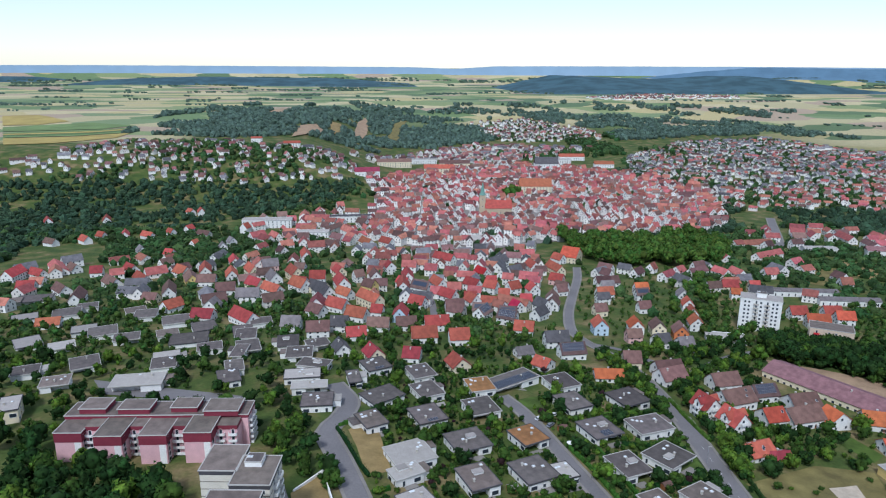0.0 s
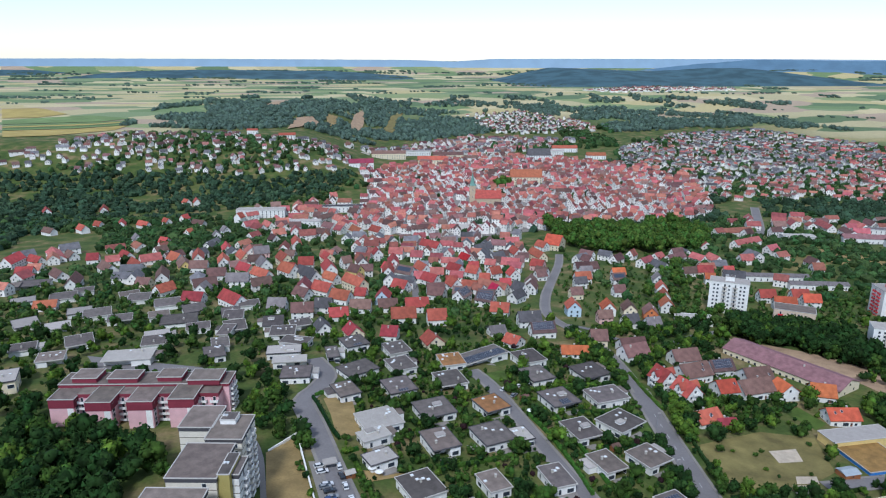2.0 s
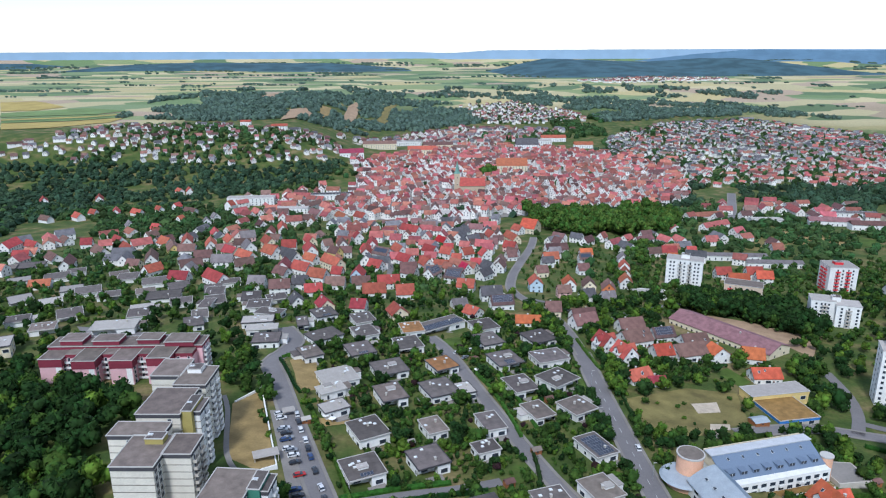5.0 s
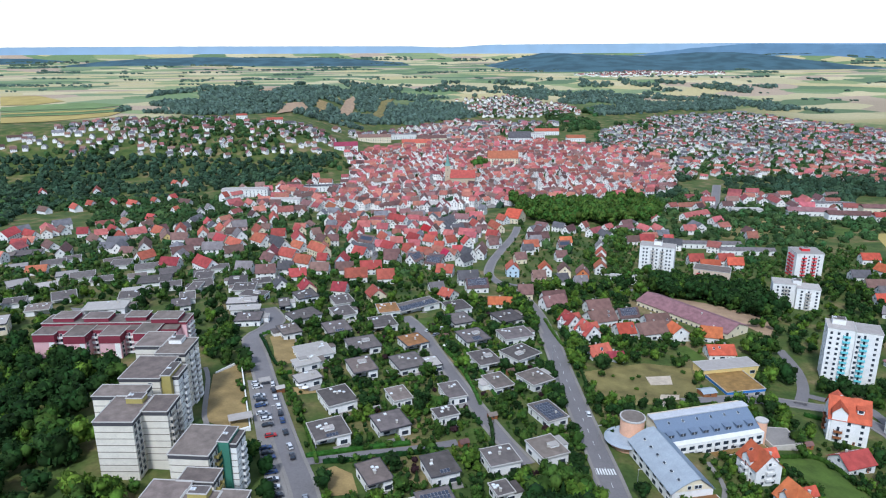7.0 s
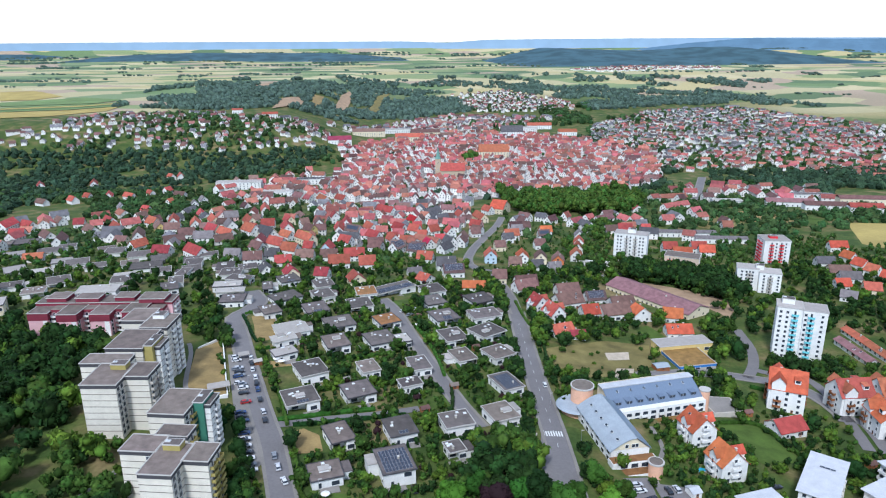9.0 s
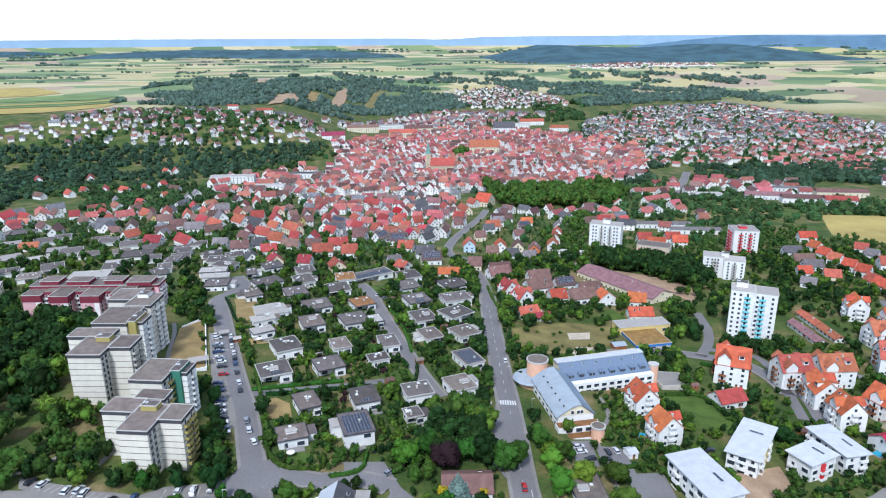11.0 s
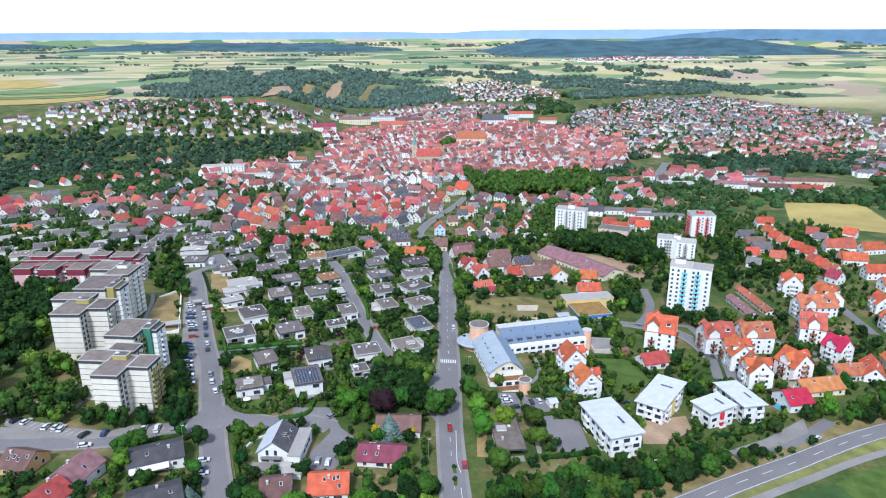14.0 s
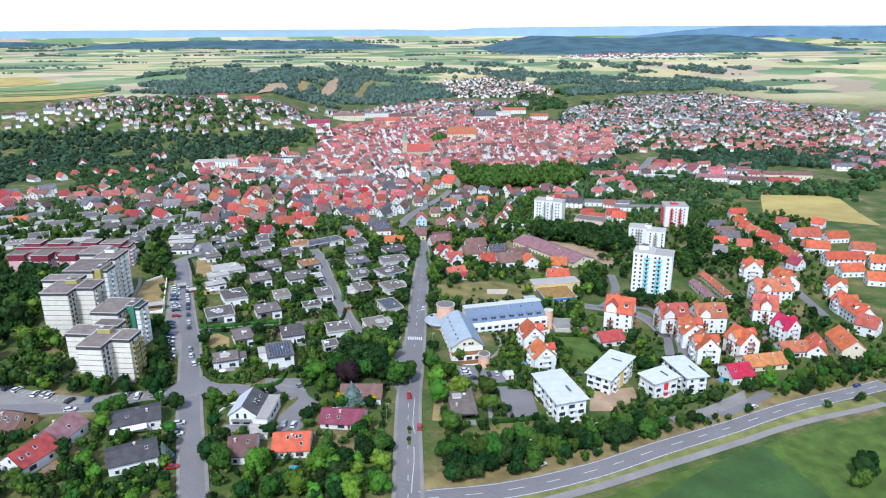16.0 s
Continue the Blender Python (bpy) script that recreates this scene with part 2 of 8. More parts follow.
# ---- the lie of the land ----
PY = (-440, 220, 308, 363, 440, 517, 594, 682, 770, 880, 990, 1100, 1650, 1870, 2200, 2750, 3300, 60000)
PZ = (9.9, 9.9, 8.25, 6.05, 3.3, -2.2, -12.1, -19.8, -28.6, -39.6, -47.3, -51.7, -51.7, -46.2, -30.8, 15.4, 19.8, 19.8)
LX = (-660, -220, -110, -66, 0, 22, 88, 154, 220, 660)
LZ = (5.5, 5.5, 6.6, 1.98, 0, -1.1, -9.35, -15.95, -18.7, -18.7)


def ease(a, b, v):
    u = np.clip((v - a) / (b - a), 0, 1)
    return u * u * (3 - 2 * u)


def land(x, y):
    z = np.interp(y, PY, PZ) + np.interp(y, (396, 594, 770, 935), (1, 0.6, 0.2, 0)) * np.interp(x, LX, LZ)
    z = z + 4.18 * np.exp(-(((x + 143) / 37.4) ** 2 + ((y - 330) / 49.5) ** 2))
    hill = ease(0, -220, x) * ease(1199, 1496, y) * 57.2
    z = np.maximum(z, np.minimum(z + hill, 19.8))
    ridge = 34 * np.exp(-((y - 5300) / 500) ** 2) * ease(1250, 1900, x) * ease(4300, 3500, x) * (0.8 + 0.2 * np.sin(x * 0.004))
    low = 16 * np.exp(-((y - 4600) / 500) ** 2) * np.exp(-((x + 1200) / 700) ** 2)
    return z + ridge + low - ((x + 50) ** 2 + (y - 95) ** 2) / 1.3e7 * ease(2500, 6000, y)


EYE = np.array((-50.0, 95.0, 154.0))


def far_fold(x, y, z):
    """Folds what lies past 3.4 km nearer, along the line of sight over the plateau, so that the whole country fits within 4.9 km."""
    d = np.hypot(x - EYE[0], y - EYE[1])
    s = np.where(d > 3400, (3400 + 1450 * (1 - np.exp(-(np.maximum(d, 3400) - 3400) / 1450))) / np.maximum(d, 1), 1.0)
    return EYE[0] + (x - EYE[0]) * s, EYE[1] + (y - EYE[1]) * s, EYE[2] + (z - EYE[2]) * s


def T(x, y):
    return float(land(x, y))


# ---- mesh helpers ----


class Shape:
    """Collects faces for one mesh, each with the number of its material."""

    def __init__(self):
        self.v, self.f, self.m = [], [], []

    def poly(self, pts, mat=0):
        k = len(self.v)
        self.v += [tuple(p) for p in pts]
        self.f.append(tuple(range(k, k + len(pts))))
        self.m.append(mat)

    def box(self, x0, x1, y0, y1, z0, z1, mat=0):
        k = len(self.v)
        self.v += [(x0, y0, z0), (x1, y0, z0), (x1, y1, z0), (x0, y1, z0), (x0, y0, z1), (x1, y0, z1), (x1, y1, z1), (x0, y1, z1)]
        for q in ((3, 2, 1, 0), (4, 5, 6, 7), (0, 1, 5, 4), (1, 2, 6, 5), (2, 3, 7, 6), (3, 0, 4, 7)):
            self.f.append(tuple(k + i for i in q))
            self.m.append(mat)

    def prism(self, pts, z0, z1, mat=0):
        n, k = len(pts), len(self.v)
        self.v += [(x, y, z0) for x, y in pts] + [(x, y, z1) for x, y in pts]
        self.f += [tuple(k + i for i in reversed(range(n))), tuple(k + n + i for i in range(n))]
        self.f += [(k + i, k + (i + 1) % n, k + n + (i + 1) % n, k + n + i) for i in range(n)]
        self.m += [mat] * (n + 2)

    def tube(self, x, y, z0, z1, r0, r1, n=10, mat=0):
        k = len(self.v)
        for r, z in ((r0, z0), (r1, z1)):
            self.v += [(x + r * math.cos(2 * math.pi * i / n), y + r * math.sin(2 * math.pi * i / n), z) for i in range(n)]
        self.f += [(k + i, k + (i + 1) % n, k + n + (i + 1) % n, k + n + i) for i in range(n)]
        self.f += [tuple(k + n + i for i in range(n)), tuple(k + i for i in reversed(range(n)))]
        self.m += [mat] * (n + 2)

    def mesh(self, name, mats, smooth=False):
        me = bpy.data.meshes.new(name)
        me.from_pydata(self.v, [], self.f)
        for mt in mats:
            me.materials.append(mt)
        me.polygons.foreach_set("material_index", self.m)
        if smooth:
            me.polygons.foreach_set("use_smooth", [True] * len(self.f))
        me.update()
        return me


def part(name, shape, mats, parent, label="", at=None):
    """One mesh object under a thing or a part."""
    me = shape if isinstance(shape, bpy.types.Mesh) else shape.mesh(name, mats if isinstance(mats, (list, tuple)) else [mats])
    ob = new(name, me)
    ob.parent = parent
    if at is not None:
        ob.matrix_basis = at
    return tagged(ob, label=label)


def thing(name, x, y, rot, label, category, group="", z=None):
    ob = new(name)
    ob.matrix_basis = pose(x, y, T(x, y) if z is None else z, 0, 0, rot)
    return tagged(ob, label, category, group)

# ---- ground, roads and plots ----


def steps(a, b, first, grow):
    out, v, s = [a], a, first
    while v < b:
        v += s
        s *= grow
        out.append(v)
    return out


def build_ground():
    pos = [11.0 * i for i in range(0, 41)] + steps(451, 40000, 16, 1.09)
    xs = np.array([-v for v in reversed(pos[1:])] + pos)
    ys = np.array([-v for v in reversed(steps(451, 4000, 60, 1.4))] + [11.0 * i for i in range(-40, 101)] + steps(1111 + 11, 40000, 14, 1.035))
    gx, gy = np.meshgrid(xs, ys)
    gz = land(gx, gy)
    d = np.hypot(gx - EYE[0], gy - EYE[1])
    farm = np.clip(ease(2150, 2450, gy + 0.12 * np.abs(gx)) + ease(1560, 1640, gy) * ease(-380, -470, gx), 0, 1)
    farm = np.maximum(farm, ease(900, 1300, gx) * ease(1500, 1900, gy) * 0.8)
    fx, fy, fz = far_fold(gx, gy, gz)
    nx, ny = len(xs), len(ys)
    me = bpy.data.meshes.new("ground")
    k = np.arange(nx * ny).reshape(ny, nx)
    quads = np.stack([k[:-1, :-1], k[:-1, 1:], k[1:, 1:], k[1:, :-1]], -1).reshape(-1, 4)
    me.from_pydata(np.stack([fx, fy, fz], -1).reshape(-1, 3).tolist(), [], quads.tolist())
    at = me.attributes.new("farmland", "FLOAT", "POINT")
    at.data.foreach_set("value", farm.reshape(-1).astype(np.float32))
    me.materials.append(GROUND)
    me.polygons.foreach_set("use_smooth", [True] * len(me.polygons))
    me.update()
    return tagged(new("ground", me), "gently sloping ground of lawns, dry grass and distant farm parcels", "ground", kind="structure")


build_ground()


def smooth_line(pts, step=6.0):
    """A curve through the points, at even steps."""
    P = [Vector((*p, 0)) for p in pts]
    P = [P[0] * 2 - P[1]] + P + [P[-1] * 2 - P[-2]]
    out = []
    for i in range(1, len(P) - 2):
        a, b, c, d = P[i - 1 : i + 3]
        n = max(2, int((c - b).length / step))
        for j in range(n):
            t = j / n
            out.append(0.5 * (2 * b + (c - a) * t + (2 * a - 5 * b + 4 * c - d) * t * t + (3 * b - a - 3 * c + d) * t**3))
    return out + [P[-2]]


ROADS = []


def ribbon(name, pts, offset, width, lift, mat, label, category, dash=None, thick=0.0):
    line = smooth_line(pts)
    if dash:
        line = smooth_line(pts, 3.0)
    s = Shape()
    side = []
    for i, p in enumerate(line):
        d = (line[min(i + 1, len(line) - 1)] - line[max(i - 1, 0)]).normalized()
        nrm = Vector((d.y, -d.x, 0))
        a, b = p + nrm * (offset - width / 2), p + nrm * (offset + width / 2)
        side.append(tuple((q.x, q.y, T(q.x, q.y) + lift) for q in (a, b)))
    for i in range(len(side) - 1):
        if dash and i % dash[1] >= dash[0]:
            continue
        (a, b), (c, d) = side[i], side[i + 1]
        s.poly([a, b, d, c])
        if thick:
            dn = Vector((0, 0, -thick))
            s.poly([a, c, Vector(c) + dn, Vector(a) + dn])
            s.poly([b, Vector(b) + dn, Vector(d) + dn, d])
    return tagged(new(name, s.mesh(name, [mat])), label, category, kind="structure")


def road(pts, width, walks=True, label="grey asphalt residential street with pale kerbs"):
    ROADS.append((pts, width / 2 + (1.5 if walks else 0.4)))
    ribbon("road", pts, 0, width, 0.24, ASPHALT, label, "road")
    if walks:
        for s in (-1, 1):
            ribbon("pavement", pts, s * (width / 2 + 0.65), 1.3, 0.36, PAVING, "pale paved footway raised beside the street", "pavement", thick=0.3)


OPEN = []


def plot(name, pts, mat, lift, label, category, keep_open=True):
    """A patch of ground cover that follows the land."""
    if keep_open:
        OPEN.append(pts)
    bm = bmesh.new()
    bm.faces.new([bm.verts.new((x, y, 0)) for x, y in pts])
    for axis in (0, 1):
        lo, hi = min(p[axis] for p in pts), max(p[axis] for p in pts)
        for i in range(int(lo // 11), int(hi // 11) + 1):
            co = [0, 0, 0]
            co[axis] = i * 11.0
            no = [0, 0, 0]
            no[axis] = 1
            bmesh.ops.bisect_plane(bm, geom=bm.verts[:] + bm.edges[:] + bm.faces[:], plane_co=co, plane_no=no)
    for v in bm.verts:
        v.co.z = T(v.co.x, v.co.y) + lift
    bmesh.ops.recalc_face_normals(bm, faces=bm.faces)
    me = bpy.data.meshes.new(name)
    bm.to_mesh(me)
    bm.free()
    if me.polygons and me.polygons[0].normal.z < 0:
        me.flip_normals()
    me.materials.append(mat)
    return tagged(new(name, me), label, category, kind="structure")


road([(15, 184.8), (16.3, 201.1), (18.2, 225.7), (20.7, 251.7), (25, 283.5), (28.3, 309.1), (32, 340.7), (36.7, 378.3), (42.8, 423.3), (47, 452)], 8, True)
road([(46, 445), (49.5, 475.1), (50.2, 504.8), (46.4, 534.4), (39.8, 578.2), (50.3, 624.5), (70.1, 676.9), (96, 741.3), (112, 790)], 5.2, True)
road([(-31, 476), (-25.5, 457), (-19, 416), (-13.2, 381), (-8, 351.5), (-4, 332), (0.5, 315)], 5.2, True)
road([(154.6, 379.3), (165.4, 370.6), (176.1, 366.8), (173.9, 345.0), (165.3, 319.6), (158.4, 301.0)], 5, False)
road([(173.9, 345.0), (197.6, 351.8), (212.7, 345.0), (222.3, 331.6), (236.3, 318.3)], 5, False)
road([(-52.2, 189.5), (-57, 210.6), (-63.3, 236.5), (-69, 263), (-77.6, 305.4), (-82.8, 323.9), (-88, 343), (-93.6, 365.2), (-99.4, 388.1), (-105.8, 415.2), (-112, 439.1), (-106.9, 451.5), (-102.8, 467.2), (-104, 476.9), (-110.2, 492.7)], 7.5, True)
road([(-230, 268), (-185, 258), (-150, 250.5), (-122, 247.2), (-104, 247.5), (-90, 252), (-77.6, 258.5), (-68.6, 262.1), (-59.4, 264.5), (-47.3, 260.1), (-33.7, 260.4), (-24, 254.8)], 7, True)
road([(-81, 322), (-60.6, 327.2), (-38.9, 329.4), (-22, 332.6)], 4.5, False)
road([(87.9, 368.1), (122.3, 373.4), (145.9, 368.5), (163.6, 359.9), (168.5, 339.8), (166.5, 323.7)], 6, True)
road([(175.4, 431.2), (169, 405.6), (158.9, 385.7), (145.3, 368.5)], 5.5, False)
road([(43.9, 556.9), (58.5, 545.3), (66.2, 527.7), (78.2, 506.5), (116.8, 534.5), (153.8, 552.6)], 5, False)
road([(-47.9, 599.1), (-42.1, 663), (-41.3, 749.6)], 5, False)
road([(163.3, 330.2), (172.5, 321.8), (163.8, 294)], 6, False)
road([(307.7, 437.6), (289.9, 399.9), (283.9, 378.7), (275.6, 345)], 6, False)
road([(473.5, 1043.8), (406.8, 926), (368.4, 860.4)], 9, True)
road([(129.6, 237.2), (146.7, 240.8), (166.2, 247.9), (187.3, 260.3)], 5.5, False)
HIGHWAY = [(19.1, 184.5), (49.1, 190), (81.9, 201.5), (123.9, 220.1), (189.4, 246.3), (248.6, 262.4)]
road(HIGHWAY, 8.8, False, 'two-lane grey asphalt highway with white lines')
CYCLEWAY = [(46.8, 179.5), (78.5, 191.6), (118.1, 207.8), (180, 231.9), (235, 245.6)]
ROADS.append((CYCLEWAY, 3.5))
ribbon('path', CYCLEWAY, 0, 3.5, 0.22, PAVING, 'pale grey farm track beside the highway', 'path')
for off in (-3.8, 3.8):
    ribbon("road_line", HIGHWAY, off, 0.2, 0.262, LINE, "white edge line painted on the highway", "road marking")
ribbon("road_line", HIGHWAY, 0, 0.2, 0.262, LINE, "dashed white centre line of the highway", "road marking", dash=(2, 5))
MAIN = [(15, 184.8), (16.3, 201.1), (18.2, 225.7), (20.7, 251.7), (25, 283.5), (28.3, 309.1), (32, 340.7), (36.7, 378.3), (42.8, 423.3)]
ribbon("road_line", MAIN, 0, 0.15, 0.262, LINE, "dashed white centre line of the street", "road marking", dash=(1, 3))
plot('meadow', [(46.4, 395.9), (86.9, 411.4), (110.3, 406.8), (99.9, 379.4), (74.6, 365.9), (50.7, 361.6)], MEADOW, 0.12, 'dry yellowish playground meadow', 'meadow', True)
plot('garden', [(-122.9, 395.2), (-113, 406.4), (-100.4, 344.6), (-107.3, 341.4), (-117.4, 349.3)], STRAW, 0.13, 'sun-dried lawn on a walled garage deck', 'lawn', True)
plot('field', [(449.1, 699.6), (523.5, 674.9), (464.1, 534.5), (413.6, 588.5), (402.3, 617.2)], HAYFIELD, 0.14, 'ripe straw-coloured field behind the houses', 'field', True)
plot('field', [(74.8, 184.3), (114.8, 200.9), (175.1, 224.5), (227.9, 236.8), (183.5, 181.9)], LAWN, 0.15, 'green mown field beside the farm track', 'field', True)
plot('field', [(97.5, 186.1), (140.7, 211.6), (158.9, 218.3), (165.1, 185.9)], CROP, 0.32, 'dark green strip of crop', 'field', True)
plot('verge', [(26.8, 194.7), (67, 212.9), (124.5, 226.2), (196.4, 257), (261.5, 278.5), (250.6, 265), (191.6, 249.6), (125.3, 223), (82.7, 203.9), (49.5, 191.8)], VERGE, 0.17, 'dry grass embankment of the highway', 'verge', False)
plot('lawn', [(101.4, 322.3), (120.8, 320.1), (123.1, 292.7), (105.4, 291.6)], LAWN, 0.18, 'bright green garden lawn', 'lawn', True)
plot('parking_lot', [(-106.9, 387.2), (-101.8, 387.8), (-96.2, 364.9), (-90, 340.4), (-84.8, 319.7), (-79.3, 298.8), (-83.4, 289.5), (-87.7, 298.5), (-92.7, 319), (-98.9, 348.7)], PAVING, 0.19, 'grey paved parking bays along the street', 'parking', True)
plot('parking_lot', [(59.5, 259.8), (75, 261.1), (72.4, 237.2), (59.3, 236.3)], ASPHALT, 0.2, 'empty asphalt car park with hedge', 'parking', True)
plot('building_site', [(142.8, 533.7), (177.8, 506.9), (203.7, 476.4), (180.9, 449.1), (175.6, 470.5), (158.9, 495.1), (136.4, 516.5)], DIRT, 0.21, 'bare brown earth of a building site', 'ground', False)
plot('parking_lot', [(-228.6, 516.9), (-150.5, 483), (-147.9, 471.5), (-217.9, 497)], ASPHALT, 0.22, 'asphalt yard behind the pink apartment block', 'parking', True)
plot('road', [(9.9, 275.5), (19.2, 295.6), (23.9, 312.4), (23.6, 277.1), (16.4, 253.5)], ASPHALT, 0.225, 'wide asphalt mouth of a side street', 'road', True)
plot('field', [(-970.6, 2090.4), (-896.7, 2116), (-765.2, 1961), (-811.3, 1903.3), (-882.9, 1891.9)], HAYFIELD, 1.2, 'straw-coloured field on the far hilltop', 'field', True)
plot('field', [(-868.3, 1859), (-807, 1892.6), (-704.4, 1931.9), (-588.2, 1875.7), (-639.5, 1813.9), (-831.9, 1777)], STRIP_GREEN, 1.2, 'bright green field strip on the far hilltop', 'field', True)
plot('field', [(-821.7, 1754.1), (-635.8, 1801.0), (-577.2, 1850.1), (-574.0, 1826.4), (-640.8, 1775.4), (-813.2, 1735.0)], STRIP_GREEN, 1.2, 'narrow bright green strip of field on the far hilltop', 'field', True)
plot('field', [(-812.5, 1733.3), (-641.2, 1773.2), (-573.8, 1824.3), (-570.6, 1800.7), (-646.2, 1747.7), (-804.0, 1714.2)], HAYFIELD, 1.2, 'narrow yellow strip of field on the far hilltop', 'field', True)
plot('field', [(-803.3, 1712.6), (-646.6, 1745.4), (-570.4, 1798.6), (-567.2, 1775.0), (-651.6, 1719.9), (-794.8, 1693.5)], STRIP_DARK, 1.2, 'narrow green strip of field on the far hilltop', 'field', True)
plot('field', [(-794.1, 1691.8), (-652.0, 1717.7), (-567.0, 1772.9), (-563.8, 1749.2), (-657.0, 1692.1), (-785.6, 1672.7)], STRIP_GREEN, 1.2, 'narrow bright green strip of field on the far hilltop', 'field', True)
plot('field', [(-780.8, 1662.1), (-653.5, 1680.9), (-560.4, 1737.2), (-565.9, 1658.6), (-654.3, 1566.9), (-730.7, 1550.4)], HAYFIELD, 1.2, 'yellow field strip on the far hilltop', 'field', True)
plot('parking_lot', [(53, 256), (64, 256), (66, 276), (55, 278)], ASPHALT, 0.3, 'small asphalt parking yard beside the residence', 'parking')

plot('cemetery', [(310, 779), (372, 788), (362, 745), (346, 712), (312, 690), (293, 702)], MEADOW, 0.3, 'dry cemetery lawn with pale paths', 'lawn', False)
plot('allotments', [(376, 780), (421, 750), (398, 705), (372, 690), (352, 718)], STRAW, 0.32, 'sun-dried allotment gardens', 'garden', False)
plot('allotments', [(405, 700), (430, 735), (440, 720), (425, 690)], LAWN, 0.34, 'green allotment garden', 'garden', True)
for pts, mat, label in (([(-6, 1986), (37, 2290), (79, 2340), (40, 2120), (28, 1940)], MEADOW, 'dry clearing on the wooded slope'), ([(-92, 1900), (-73, 2230), (-43, 2380), (-48, 2120), (-60, 1945)], DIRT, 'bare reddish vineyard terrace on the wooded slope'),
                        ([(-218, 1640), (-214, 1850), (-178, 1920), (-150, 1800)], DIRT, 'bare reddish terrace on the wooded slope'), ([(-140, 1830), (-150, 2040), (-120, 2060), (-116, 1880)], STRAW, 'dry meadow strip on the wooded slope'),
                        ([(-330, 2150), (-300, 2330), (-262, 2300), (-285, 2140)], DIRT, 'bare clearing high on the wooded slope')):
    plot('clearing', pts, mat, 2.5, label, 'clearing', True)

plot('road', [(-76, 253), (-66, 256), (-58, 259), (-58, 269), (-64, 275), (-74, 271), (-78, 262)], ASPHALT, 0.41, 'asphalt junction of two streets', 'road', True)
plot('road', [(14, 268), (24.5, 268), (27, 292), (24, 302), (19.5, 297), (13, 280)], ASPHALT, 0.41, 'asphalt mouth of the side street', 'road', True)

# outlines of the quarters and woods
OLDTOWN = [(-101.2, 998.3), (-56.2, 1251), (-76.2, 1390.5), (115.4, 1587.8), (290.7, 1586.3), (441, 1428.6), (502.1, 1273.3), (373, 971.9), (285.8, 914.8), (190.4, 943.6), (126.7, 924.6), (37, 890.5), (-16.4, 901.1)]
RIGHT = [(441, 1428.6), (490.8, 1643.3), (750.7, 1894.1), (1036.7, 1967.9), (1167.4, 1670.6), (1180.1, 1503), (721.7, 961.4), (655.4, 1012.8), (609.5, 1110.9), (531, 1091.4), (432.3, 1099), (502.1, 1273.3)]
FARSUB = [(267.1, 2293.1), (465.8, 2365.9), (598.3, 2170.1), (585, 1967.8), (370.6, 1941.3), (294.7, 1950.7)]
LEFTHILL = [(-688.6, 1391), (-592.8, 1462.3), (-530.4, 1583.5), (-365.2, 1587.5), (-238.9, 1488.7), (-122.5, 1530.4), (-76.8, 1448.3), (-115.5, 1344.4), (-266.1, 1305.2), (-408.9, 1322.7), (-530.9, 1334.1), (-668.2, 1341.9)]
STRIP = [(-125.6, 1603), (209, 1891.6), (491.4, 1821), (247.2, 1623.2), (-54.8, 1624.2)]
VILLAGE = [(880, 3030), (1240, 3260), (1620, 3150), (1560, 2960), (1250, 2900), (960, 2860)]
MIDL = [(-232.9, 1092.8), (-109.5, 1185.5), (-71.8, 1014.6), (-97.4, 918.3), (-193.8, 862.4)]
MIDC = [(-97.4, 918.3), (37, 890.5), (96.8, 880.5), (51.9, 652.2), (20, 615.9), (-43.1, 612.5), (-83.5, 637.1)]
PARK = [(140, 930), (210, 915), (298, 915), (290, 830), (250, 775), (150, 790), (128, 830)]
VALLEY = [(-665, 1331.7), (-409.8, 1323.2), (-218.3, 1293.4), (-76.3, 1361.8), (-112, 1236.9), (-242.2, 1146), (-282.3, 1066.4), (-417, 1069.8), (-457.2, 884)]
BELT = [(515, 990), (640, 1040), (790, 1060), (900, 1010), (760, 900), (619, 852), (526, 849), (505, 924)]
HILLFOREST = [(-576, 1729.1), (-592.9, 2185.1), (-374.3, 2187.1), (6, 2496.5), (272.4, 2330.2), (302.2, 1991), (-130, 1700.7), (-341.9, 1643.8)]
RFOREST = [(388.9, 2461.4), (671.9, 2410.5), (1180.3, 2222.4), (1318.5, 1919.1), (1072.8, 2030.8), (612.6, 1952.4), (621.9, 2187.3)]
SLABTREES = [(176.9, 728.4), (215.5, 736.9), (165.8, 599.9), (181.2, 560.8), (170.3, 520.1), (112, 518.1), (107.3, 579.4)]
HALLBELT = [(157.4, 558.8), (206.9, 565.8), (213.7, 530.1), (216.5, 491.7), (198.8, 470.6), (180.6, 500.6), (146.7, 533.9)]
TOWERWOOD = [(-240.7, 446.1), (-187, 422.5), (-165, 405.1), (-164.5, 359.3), (-146.5, 308.9), (-168.1, 323.4), (-190.9, 341)]
PINKWOOD = [(-218.5, 429.7), (-192.8, 412), (-159, 401.8), (-152.8, 376.3), (-188.1, 373.6), (-208.7, 380.5)]
MAINSTRIP = [(34.8, 457), (43.6, 458.3), (35.8, 392.7), (27.2, 335.1), (22.6, 308.9), (14.1, 305.6), (21.7, 355), (24.5, 405.1)]
DARKGROUP = [(-10.7, 302.3), (19.7, 295.6), (19.9, 257), (-10.5, 266.8)]
BOTTOMGROUP = [(-37.7, 193.7), (-14.8, 203.5), (11, 218.5), (9.1, 183.9), (-38.6, 188.2)]
BR1 = [(28.8, 211.1), (68.5, 218.5), (61.7, 200.7), (30.4, 193.3)]
